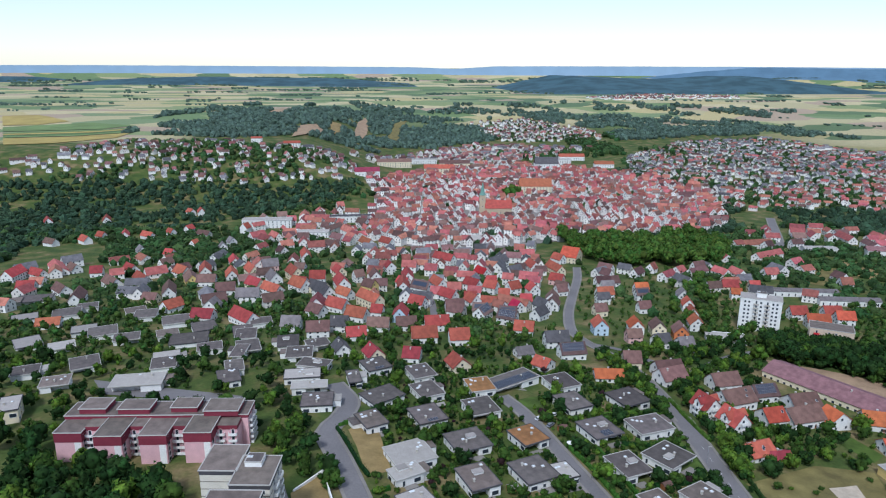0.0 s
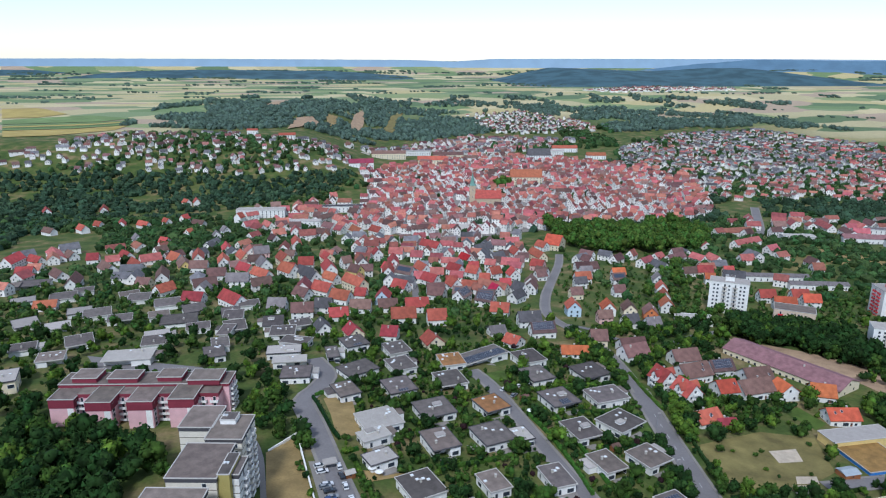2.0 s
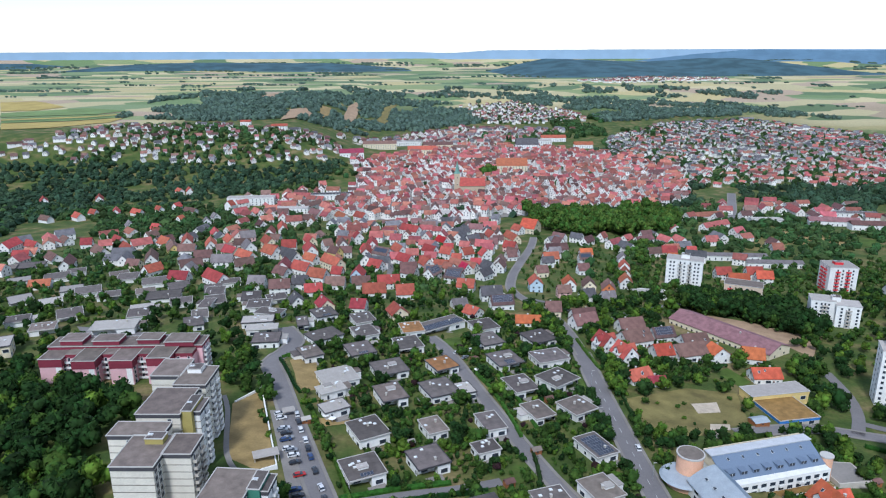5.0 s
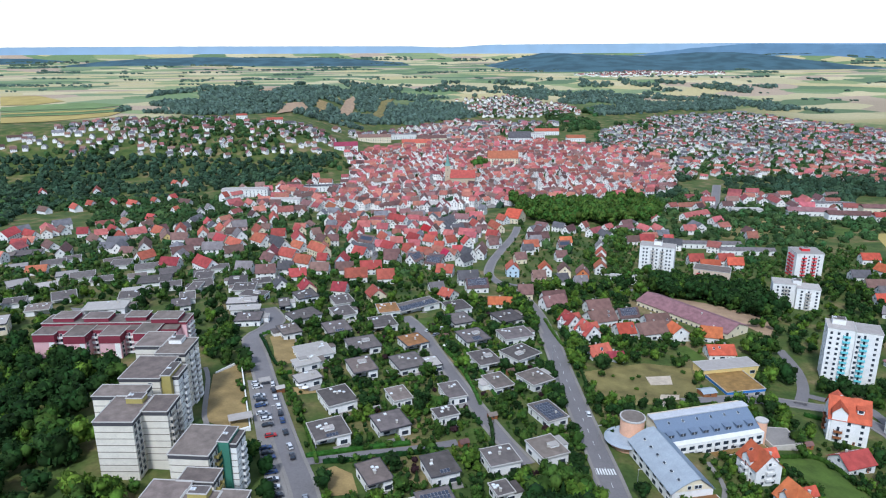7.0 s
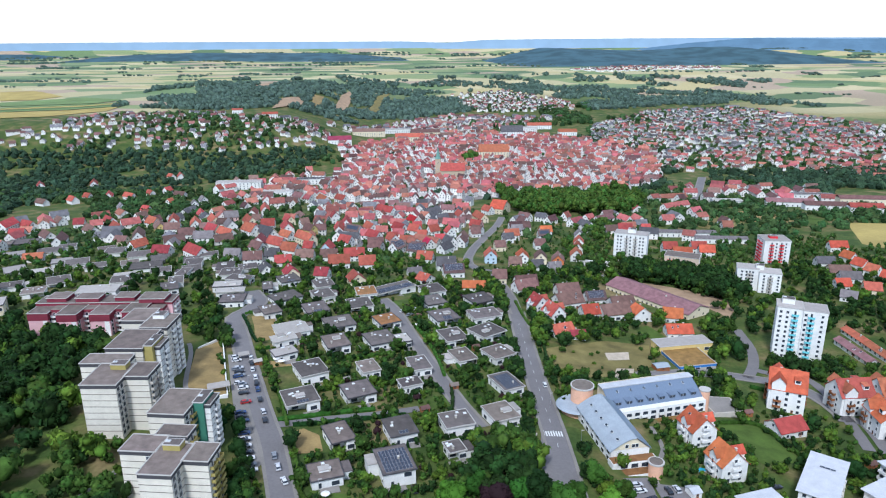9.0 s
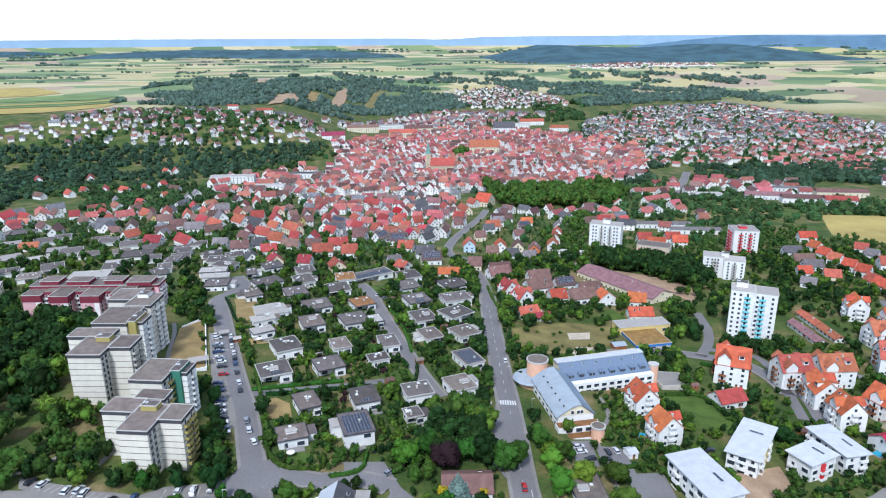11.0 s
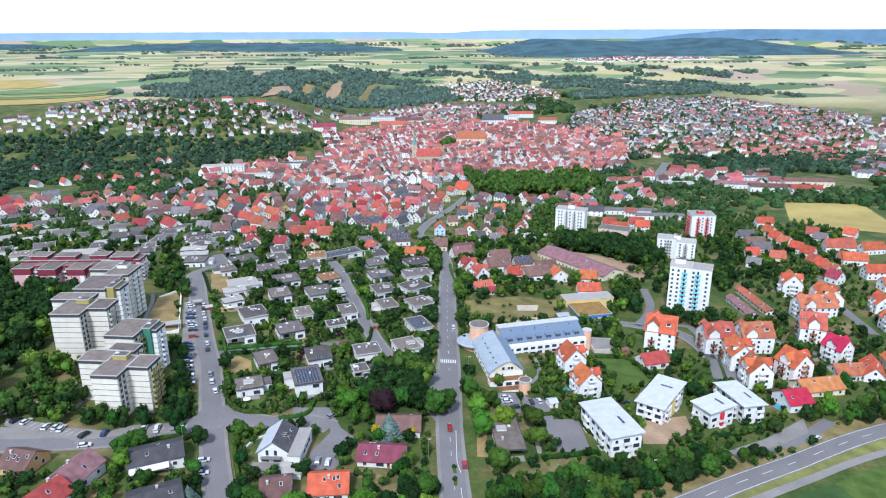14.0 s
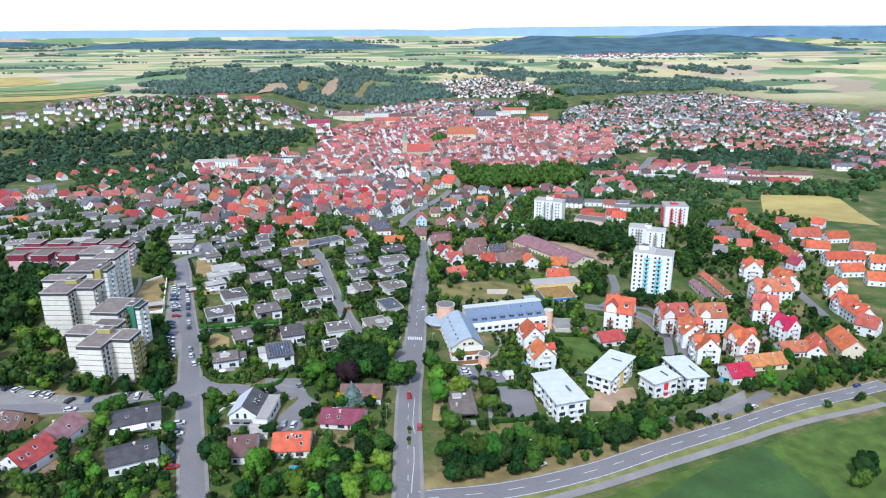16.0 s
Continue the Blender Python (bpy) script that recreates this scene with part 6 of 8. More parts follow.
    s.tube(uu, vv, -5, hh, rr, rr, 24)
    p = part("turret", s, WALL["salmon"], m, lb)
    s = Shape()
    s.tube(uu, vv, hh, hh + 0.5, rr + 0.35, rr + 0.35, 24)
    s.tube(uu, vv, hh + 0.5, hh + 0.6, rr - 0.2, rr - 0.2, 24, 1)
    part("turret_rim", s, [RIM, ROOF["taupe"]], p)
s = Shape()
s.tube(-6.2, 25.5, 3.2, 4.0, 8.5, 7.5, 28)
part("canopy", s, ROOF["blue"], m, "round blue metal entrance canopy")
s = Shape()
s.tube(-6.2, 25.5, -5, 3.2, 6.0, 6.0, 24)
part("foyer", s, WALL["salmon"], m)

m = thing("residence", 79, 333.5, 7, "long white residence wing with stepped blue metal roof and dormers", "apartment building", z=-0.8)
m.scale = (0.88, 0.86, 0.88)
take(62, 333, 22, 24), take(80, 335, 22, 24), take(97, 337, 22, 24)
s = Shape()
s.box(-24, 24, -9, 11, -5, 6.4)
part("wall", s, WALL["white"], m)
s = Shape()
s.poly([(-24.5, -6, 6.2), (24.5, -6, 6.2), (24.5, 5.5, 12.2), (-24.5, 5.5, 12.2)])
s.poly([(-24.5, 5.5, 11.9), (24.5, 5.5, 11.9), (24.5, -6, 5.9), (-24.5, -6, 5.9)])
s.poly([(-24.5, -6, 5.9), (24.5, -6, 5.9), (24.5, -6, 6.2), (-24.5, -6, 6.2)])
BLUE_METAL = plain("blue_roof_metal", (0.17, 0.22, 0.3), 0.55, 0.1)
rf = part("roof", s, BLUE_METAL, m)
s = Shape()
s.box(-25, 25, 4.6, 9.4, 12.0, 12.5)
part("roof_crest", s, ROOF["white"], m, "pale curved roof crest")
s = Shape()
for u in (-24.2, 24.0):
    s.prism([(u, -5.8), (u + 0.2, -5.8), (u + 0.2, 11), (u, 11)], 6.3, 6.5)
    s.poly([(u, -5.8, 6.3), (u, 5.5, 11.9), (u, 11, 11.9), (u, 11, 6.3)])
    s.poly([(u + 0.2, 11, 6.3), (u + 0.2, 11, 11.9), (u + 0.2, 5.5, 11.9), (u + 0.2, -5.8, 6.3)])
s.box(-24, 24, 10.8, 11, 6.3, 12)
part("end_wall", s, WALL["cream"], m)
for i in range(8):
    q = Shape()
    q.box(-1.5, 1.5, -1.0, 2.0, -0.7, 0.95, 0)
    q.box(-1.32, 1.32, -1.06, -1.0, -0.5, 0.75, 1)
    q.box(-0.06, 0.06, -1.09, -1.06, -0.5, 0.75, 2)
    q.box(-1.65, 1.65, -1.25, 2.2, 0.95, 1.08, 0)
    part("dormer", q, [BLUE_METAL, GLASS, FRAME], rf, at=pose(-20.5 + i * 5.8, -3.2, 8.0))
for i in range(6):
    part("skylight", SKY_PANE, None, rf, at=pose(-18 + i * 7.2, 2.6, 10.85, 27.5))
for i in range(11):
    for z in (-1.5, 1.4, 4.2):
        part("window", WIDE, None, m, at=pose(-21.5 + i * 4.3, -9, z))
for i in range(5):
    part("balcony", BALCONY["white"], None, m, at=pose(-19 + i * 9.5, -9, 2.7))
s = Shape()
s.box(-24, 24, -13, -9, -5, 0.4, 0)
s.box(-23.8, 23.8, -12.8, -9, 0.4, 0.48, 1)
part("terrace", s, [WALL["white"], ROOF["moss"]], m, "planted terrace in front of the wing")
s = Shape()
s.tube(27, -3, -5, 8.5, 2.6, 2.6, 20)
p = part("turret", s, WALL["salmon"], m, "salmon round stair turret")
s = Shape()
s.tube(27, -3, 8.5, 9.0, 2.9, 2.9, 20)
part("turret_rim", s, RIM, p)
s = Shape()
s.prism([(29, -10), (44, -12), (46, 2), (31, 8)], -5, -1.2, 0)
s.prism([(29.6, -9.4), (43.5, -11.3), (45.3, 1.6), (31.4, 7)], -1.2, -1.1, 1)
part("garage_deck", s, [WALL["concrete"], PAVING], m, "concrete parking deck beside the wing")

# ---- white modern blocks ----


def modern_block(x, y, rot, w, d, h, label, tilt=0.0, accent=None):
    ob = thing("apartment_block", x, y, rot, label, "apartment building", "white modern blocks")
    take(x, y, w, d)
    s = Shape()
    s.box(-w / 2, w / 2, -d / 2, d / 2, -4, h - 0.6)
    part("wall", s, WALL["white"], ob)
    s = Shape()
    a = tilt * w / 2
    for dz in (0, 0.3):
        q = [(-w / 2 - 1, -d / 2 - 1, h - a + dz), (w / 2 + 1, -d / 2 - 1, h + a + dz), (w / 2 + 1, d / 2 + 1, h + a + dz), (-w / 2 - 1, d / 2 + 1, h - a + dz)]
        s.poly(q if dz else q[::-1])
        if dz:
            for i in range(4):
                j = (i + 1) % 4
                lo = [(p[0], p[1], p[2] - 0.3) for p in (q[i], q[j])]
                s.poly([lo[0], lo[1], q[j], q[i]])
    rf = part("roof", s, ROOF["white"], ob)
    s = Shape()
    s.box(-w / 2 + 0.8, w / 2 - 0.8, -d / 2 + 0.8, d / 2 - 0.8, h - 0.7, h + 0.05 - abs(a))
    part("attic", s, WALL["white"], ob)
    for i in range(3):
        part("solar_panel", SOLAR, None, rf, at=pose(w * 0.2, -d * 0.2 + i * 1.7, h + 0.4 + tilt * w * 0.2, 0, -math.degrees(math.atan(tilt))))
    for f in range(max(1, int(h / 2.8))):
        z = 1.4 + f * 2.8
        for side, ln in (("s", w), ("n", w), ("e", d), ("w", d)):
            n = max(2, int(ln / 3.6))
            for i in range(n):
                u = ((i + 0.5) / n - 0.5) * ln
                part("window", WIDE if (i + f) % 2 else WIN, None, ob, at=onwall(side, u, z, w, d))
                if side in ("w", "s") and i % 3 == 1:
                    part("balcony", BALCONY["white"], None, ob, at=onwall(side, u, z - 1.2, w, d))
    if accent:
        s = Shape()
        s.box(-w * 0.1, w * 0.06, -d / 2 - 0.5, -d / 2, -3, h - 1.5)
        part("bay", s, WALL[accent], ob, "brightly painted bay")
    return ob


modern_block(83.3, 247.6, 8, 12.5, 25, 9.4, "white block of flats with a broad white roof", 0.03)
modern_block(114.8, 271.3, 46, 26, 11, 8.6, "white block of flats with a tilted pale roof and yellow bay", 0.02, "yellow")
modern_block(134.4, 262.8, 18, 13, 10, 8.2, "white block of flats with pale roof and red bay", 0.05, "redpaint")
modern_block(150.8, 270.8, 6, 10, 20, 8.8, "white block of flats with a pale tilted roof", -0.05)
b = flat_house(41.4, 243.7, -2, 10.8, 22, roof="taupe", height=3.2)

# ---- modern house with a dark mono-pitch roof ----
m = thing("modern_house", -41.8, 240.1, -10, "white modern house with a steep dark solar roof", "house")
take(-41.8, 240.1, 18, 16)
hl = 7.5
s = Shape()
for v, o in ((-hl + 0.6, 1), (hl - 0.6, -1)):
    q = [(-5.4, v, -3), (5.6, v, -3), (5.6, v, 4.4), (0, v, 8.4), (-5.4, v, 4.6)]
    s.poly(q if o > 0 else q[::-1])
s.poly([(-5.4, hl - 0.6, -3), (-5.4, -hl + 0.6, -3), (-5.4, -hl + 0.6, 4.6), (-5.4, hl - 0.6, 4.6)])
s.poly([(5.6, -hl + 0.6, -3), (5.6, hl - 0.6, -3), (5.6, hl - 0.6, 4.4), (5.6, -hl + 0.6, 4.4)])
part("wall", s, WALL["white"], m)
for side, e, z, name, mat in ((1, 6.3, 4.0, "roof", ROOF["slate"]), (-1, 6.0, 4.2, "metal_roof", ROOF["white"])):
    s = Shape()
    for dz in (0.05, 0.3):
        q = [(0, -hl, 8.55 + dz), (side * e, -hl, z + dz), (side * e, hl, z + dz), (0, hl, 8.55 + dz)]
        s.poly(q if (side > 0) == (dz > 0.2) else q[::-1])
    s.poly([(0, -hl, 8.6), (side * e, -hl, z + 0.05), (side * e, -hl, z + 0.3), (0, -hl, 8.85)])
    rf = part(name, s, mat, m, "" if side > 0 else "pale metal roof slope")
    if side > 0:
        for i in range(2):
            for j in range(3):
                part("solar_panel", SOLAR, None, rf, at=pose(2.4 + i * 1.3, -1.4 + j * 1.15, 7.2 - i * 0.95, 0, 36, 90))
        part("skylight", SKY_PANE, None, rf, at=pose(3.6, hl * 0.55, 6.35, 0, 36))
s = Shape()
s.box(5.6, 9.8, -hl - 1.5, hl + 0.5, -3, 4.6, 0)
s.box(5.4, 10.1, -hl - 1.8, hl + 0.8, 4.6, 4.85, 1)
wing = part("side_wing", s, [WALL["white"], ROOF["pale"]], m, "flat-roofed white wing along the house")
s = Shape()
s.box(3.5, 11.5, -hl - 8, -hl - 1.8, -3, 2.2, 0)
s.box(3.2, 11.8, -hl - 8.3, -hl - 1.5, 2.2, 2.45, 1)
part("garage", s, [WALL["white"], ROOF["pale"]], m, "low white garage with a pale flat roof")
s = Shape()
s.box(-7.5, 3, -hl - 4.5, -hl + 0.6, -3, 0.4)
part("terrace", s, PAVING, m, "pale paved terrace")
s = Shape()
s.box(-4, 3, -hl - 1.2, -hl + 0.6, 2.7, 2.9, 0)
s.box(-4, 3, -hl - 1.2, -hl - 1.1, 2.9, 3.8, 1)
part("balcony", s, [PAVING, METAL], m, "balcony with a metal rail")
for u in (-3, 1.2):
    part("window", WIDE, None, m, at=pose(u, -hl + 0.6, 1.5))
    part("window", TALL, None, m, at=pose(u * 0.7, -hl + 0.6, 4.2))
for v in (-3, 0.5, 4):
    part("window", WIDE, None, wing, at=pose(9.8, v, 2.6, 0, 0, 90))
s = Shape()
for i in range(16):
    a0, a1 = radians(120 + i * 9), radians(129.1 + i * 9)
    q = [(r * math.cos(a), r * math.sin(a) - 1) for r, a in ((12.5, a0), (12.5, a1), (13, a1), (13, a0))]
    s.prism(q[::-1], -3, 0.9)
part("garden_wall", s, WALL["white"], m, "curved white garden wall")

# ---- church with spire ----
c = thing("church", 82, 1112, -6, "old stone church with red nave roof and green spire", "church")
take(92, 1112, 50, 24)
s = Shape()
s.box(-4, 4, -4, 4, -3, 30)
tw = part("tower", s, WALL["stone"], c)
s = Shape()
s.tube(0, 0, 30, 33, 5.2, 3.4, 8)
s.tube(0, 0, 33, 49, 3.2, 0.15, 8)
part("spire", s, plain("copper_green", (0.16, 0.3, 0.25), 0.6), tw, "green copper spire")
for z in (14, 24):
    for a in range(4):
        part("window", TALL, None, tw, at=pose(*(Matrix.Rotation(radians(90 * a), 3, "Z") @ Vector((0, -4, 0))).xy, z, 0, 0, 90 * a))
s = Shape()
s.box(4, 40, -8, 8, -3, 13)
part("nave", s, WALL["stone"], c)
s = Shape()
for sg in (-1, 1):
    q = [(3, 0, 23), (3, sg * 9, 12.5), (41, sg * 9, 12.5), (41, 0, 23)]
    s.poly(q if sg < 0 else q[::-1])
for u, o in ((4, -1), (40, 1)):
    q = [(u, -8, 12.9), (u, 8, 12.9), (u, 0, 22.4)]
    s.poly(q if o > 0 else q[::-1])
part("nave_roof", s, ROOF["red"], c, "steep red-tiled nave roof")
for i in range(6):
    part("window", TALL, None, c, at=pose(8 + i * 5.6, -8, 6))

# ---- trees ----


def inside(x, y, poly):
    hit, j = False, len(poly) - 1
    for i in range(len(poly)):
        (xi, yi), (xj, yj) = poly[i], poly[j]
        if (yi > y) != (yj > y) and x < (xj - xi) * (y - yi) / (yj - yi) + xi:
            hit = not hit
        j = i
    return hit


ico = bmesh.new()
bmesh.ops.create_icosphere(ico, subdivisions=2, radius=1)
ICO2 = ([v.co.copy() for v in ico.verts], [[v.index for v in f.verts] for f in ico.faces])
ico.free()
ico = bmesh.new()
bmesh.ops.create_icosphere(ico, subdivisions=1, radius=1)
ICO1 = ([v.co.copy() for v in ico.verts], [[v.index for v in f.verts] for f in ico.faces])
ico.free()


def lump(s, ball, c, r, rnd, rough=0.22, squash=0.85):
    k = len(s.v)
    off = Vector((rnd.uniform(0, 50), rnd.uniform(0, 50), rnd.uniform(0, 50)))
    for p in ball[0]:
        g = 1 + rough * noise.noise(p * 2.1 + off) * 2
        s.v.append((c[0] + p.x * r * g, c[1] + p.y * r * g, c[2] + p.z * r * g * squash))
    for f in ball[1]:
        s.f.append(tuple(k + i for i in f))
        s.m.append(0)


def sprig(s, c, size, rnd):
    a = Vector((rnd.gauss(0, 1), rnd.gauss(0, 1), rnd.gauss(0, 1))).normalized()
    b = a.cross(Vector((rnd.gauss(0, 1), rnd.gauss(0, 1), rnd.gauss(0, 1)))).normalized()
    c = Vector(c)
    s.poly([c - a * size, c + b * size * 1.1, c + a * size])


def crown_round(rnd, lobes=7, sprigs=800, ball=ICO1, size=0.075, r0=0.17, r1=0.27):
    """A crown one metre high and about one wide, of lobes with sprigs all over."""
    s, cs = Shape(), []
    for i in range(lobes):
        a, z = rnd.uniform(0, 6.28), rnd.uniform(0.32, 0.8)
        r = rnd.uniform(r0, r1)
        d = rnd.uniform(0.06, 0.47 - r1 * 0.63) * (1.15 - abs(z - 0.5))
        cs.append(((d * math.cos(a), d * math.sin(a), z), r))
    cs.append(((0, 0, 0.58), 0.3))
    for c, r in cs:
        lump(s, ball, c, r, rnd)
    for i in range(sprigs):
        c, r = rnd.choice(cs)
        n = Vector((rnd.gauss(0, 1), rnd.gauss(0, 1), rnd.gauss(0, 1) + 0.25)).normalized()
        sprig(s, (c[0] + n.x * r * 1.05, c[1] + n.y * r * 1.05, c[2] + n.z * r * 0.95), rnd.uniform(0.5, 1.2) * size, rnd)
    return s


def crown_cone(rnd, layers=9, sprigs=300, width=0.24):
    """A conifer's crown: skirts of twigs that narrow upwards."""
    s = Shape()
    for i in range(layers):
        z0 = 0.08 + 0.88 * i / layers
        r = width * (1 - i / layers) ** 0.8 + 0.02
        n, k = 11, len(s.v)
        s.v.append((0, 0, z0 + 0.2))
        for j in range(n):
            q = r * rnd.uniform(0.75, 1.2)
            s.v.append((q * math.cos(6.283 * j / n), q * math.sin(6.283 * j / n), z0 + rnd.uniform(-0.02, 0.02)))
        for j in range(n):
            s.f.append((k, k + 1 + j, k + 1 + (j + 1) % n))
            s.m.append(0)
    for i in range(sprigs):
        z = rnd.random() ** 1.4
        r = width * (1 - z) ** 0.8 * rnd.uniform(0.8, 1.1)
        a = rnd.uniform(0, 6.283)
        sprig(s, (r * math.cos(a), r * math.sin(a), 0.08 + z * 0.9), rnd.uniform(0.02, 0.045), rnd)
    return s


tr = random.Random(11)
trunk_shape = Shape()
trunk_shape.tube(0, 0, -0.08, 0.42, 0.035, 0.02, 7)
for a in range(4):
    th = a * 1.6 + 0.3
    k = len(trunk_shape.v)
    for (x0, y0, z0, r) in ((0, 0, 0.3, 0.014), (0.16 * math.cos(th), 0.16 * math.sin(th), 0.6, 0.004)):
        trunk_shape.v += [(x0 + r * math.cos(q * 2.094), y0 + r * math.sin(q * 2.094), z0) for q in range(3)]
    for q in range(3):
        trunk_shape.f.append((k + q, k + (q + 1) % 3, k + 3 + (q + 1) % 3, k + 3 + q))
        trunk_shape.m.append(0)
TRUNK = trunk_shape.mesh("trunk", [BARK])
CROWNS = [[crown_round(tr, 12, 820, ICO2, 0.058, 0.12, 0.21).mesh("crown", [mt], True) for i in range(4)] for mt in LEAF]
PLUM, GOLD = crown_round(tr, 16, 1200, ICO2, 0.05, 0.12, 0.2).mesh("crown", [LEAF_PLUM], True), crown_round(tr).mesh("crown", [LEAF_GOLD], True)
CONES = [crown_cone(tr, 14, 520).mesh("crown", [LEAF[1]]) for i in range(2)]
SPRUCE = crown_cone(tr, 20, 2600, 0.5).mesh("crown", [LEAF_BLUE])
LOW = [[crown_round(tr, 4, 50, ICO1, 0.12).mesh("crown", [mt], True) for i in range(4)] for mt in LEAF]
POPLAR = [crown_round(tr, 10, 800, ICO2, 0.055, 0.13, 0.22).mesh("crown", [LEAF[1]], True) for i in range(2)]
MIDDLE = [[crown_round(tr, 10, 190, ICO1, 0.09, 0.13, 0.22) for i in range(5)] for mt in LEAF]
SHRUBS = [[crown_round(tr, 4, 56, ICO1, 0.14) for i in range(5)] for mt in LEAF]
DISTANT = [[crown_round(tr, 3, 48, ICO1, 0.14) for i in range(5)] for mt in LEAF]
PLANTS = []


def tree(x, y, h, kind="mid", spread=1.0):
    PLANTS.append((x, y, h, kind, spread))


def plant(x, y, h, kind, spread):
    """A tree or shrub that stands as a thing of its own."""
    label, mesh = {
        "mid": ("leafy green deciduous tree with a full crown", tr.choice(CROWNS[0])),
        "dark": ("dark green dense deciduous tree", tr.choice(CROWNS[1])),
        "light": ("bright yellow-green leafy tree", tr.choice(CROWNS[2])),
        "plum": ("small purple-leaved plum tree", PLUM), "gold": ("golden yellow garden conifer", GOLD),
        "cone": ("dark green slender conifer", tr.choice(CONES)), "spruce": ("tall blue-grey garden spruce", SPRUCE), "poplar": ("dark green upright oval tree", tr.choice(POPLAR)),
    }[kind]
    low = h < 3.2
    if low:
        label = label.replace("tree with a full crown", "garden shrub").replace("tree", "garden shrub")
    ob = thing("shrub" if low else "tree", x, y, tr.uniform(0, 360), label, "shrub" if low else "tree", "garden shrubs" if low else "trees of the gardens and woods")
    wide = h * spread * (0.62 if kind == "poplar" else 1.0)
    cr = part("crown", mesh, None, ob)
    cr.matrix_basis = Matrix.Translation((0, 0, (-0.22 if low else -0.05) * h)) @ Matrix.Diagonal((wide, wide, h * 1.05, 1))
    if not low:
        tk = part("trunk", TRUNK, None, ob)
        tk.matrix_basis = Matrix.Diagonal((h, h, h, 1))


def tri_arrays(s):
    v = np.array(s.v, np.float32)
    f = [(q[0], q[i], q[i + 1]) for q in s.f for i in range(1, len(q) - 1)]
    return v, np.array(f, np.int32)


def joined(name, items, protos, mat, label, category):
    """Many crowns as one mesh."""
    protos = [tri_arrays(s) for s in protos]
    vs, fs, k = [], [], 0
    for x, y, z, wide, h in items:
        v, f = tr.choice(protos)
        th = tr.uniform(0, 6.283)
        c, q = math.cos(th), math.sin(th)
        vs.append(np.stack([x + (v[:, 0] * c - v[:, 1] * q) * wide, y + (v[:, 0] * q + v[:, 1] * c) * wide, z + v[:, 2] * h], -1))
        fs.append(f + k)
        k += len(v)
    if not vs:
        return
    me = bpy.data.meshes.new(name)
    me.from_pydata(np.concatenate(vs).tolist(), [], np.concatenate(fs).tolist())
    me.materials.append(mat)
    me.polygons.foreach_set("use_smooth", [True] * len(me.polygons))
    return tagged(new(name, me), label, category, kind="stuff")


def clear(x, y, r):
    if any(inside(x, y, q) for q in OPEN):
        return False
    for hx, hy, hr in TAKEN:
        if abs(hx - x) < hr + r and abs(hy - y) < hr + r and math.hypot(hx - x, hy - y) < hr + r * 0.6:
            return False
    for pts, hw in ROADS:
        for (ax, ay), (bx, by) in zip(pts, pts[1:]):
            L = (bx - ax) ** 2 + (by - ay) ** 2
            t = max(0, min(1, ((x - ax) * (bx - ax) + (y - ay) * (by - ay)) / L)) if L else 0
            if math.hypot(x - ax - t * (bx - ax), y - ay - t * (by - ay)) < hw + r * 0.35:
                return False
    return True


def grove(poly, gap, h0, h1, kinds, free=False, cap=400):
    """Trees spread over an outline, about gap metres apart."""
    x0, x1 = min(p[0] for p in poly), max(p[0] for p in poly)
    y0, y1 = min(p[1] for p in poly), max(p[1] for p in poly)
    n = 0
    y = y0
    while y < y1:
        x = x0
        while x < x1:
            px, py = x + tr.uniform(-0.45, 0.45) * gap, y + tr.uniform(-0.45, 0.45) * gap
            h = tr.uniform(h0, h1)
            if n < cap and inside(px, py, poly) and (free or clear(px, py, h * 0.3)):
                tree(px, py, h, tr.choice(kinds), tr.uniform(0.75, 1.05))
                n += 1
            x += gap
        y += gap


MIXED = ("mid", "mid", "dark", "light", "mid", "dark")
grove(TOWERWOOD, 10.5, 9, 16, ("mid", "dark", "dark", "dark", "light"))
grove(PINKWOOD, 10, 8, 15, ("mid", "dark", "dark"))
grove(MAINSTRIP, 4.6, 4.5, 8, ("mid", "dark", "dark"))
grove(DARKGROUP, 5.5, 7, 13, ("dark", "dark", "mid", "cone"))
grove(BOTTOMGROUP, 5.0, 5, 10, ("mid", "dark", "light"))
grove(BR1, 5.5, 7, 12, ("mid", "dark", "dark"))
grove(BR2, 5.5, 6, 10, ("mid", "dark", "dark"))
grove(BR3, 6.0, 5, 9, ("mid", "dark", "mid"))
grove(HALLBELT, 6.0, 10, 16, ("dark", "dark", "mid"))
grove(E_TREES, 7.5, 7, 13, ("mid", "dark", "light"))
grove(E_TREES2, 8.5, 6, 11, ("mid", "dark"))
grove(SLABTREES, 11.5, 7, 13, ("mid", "dark", "light"))
grove(PARK, 12.5, 15, 23, ("mid", "dark", "mid", "light"), cap=260)
# gardens between the houses
grove([(36, 452), (45.5, 452), (47.5, 500), (45, 532), (34, 532), (36, 490)], 4.2, 5.5, 9, ("mid", "dark", "light"), cap=60)
grove([(30, 262), (39, 262), (48, 330), (44, 380), (56, 440), (48, 440), (38, 385), (34, 330)], 5.0, 3, 7, ("mid", "light", "dark"))
grove([(28, 205), (31, 262), (50, 270), (60, 318), (105, 322), (150, 300), (160, 250), (110, 228), (60, 205)], 4.2, 1.8, 5, ("mid", "dark", "dark", "light", "mid"), cap=520)
grove([(158, 374), (178, 358), (198, 370), (186, 380), (170, 390)], 5.0, 7, 11, ("mid", "dark", "dark"))
grove([(150, 300), (250, 262), (330, 420), (300, 520), (240, 400), (190, 330)], 9, 2.5, 6, ("mid", "dark", "light", "mid"), cap=400)
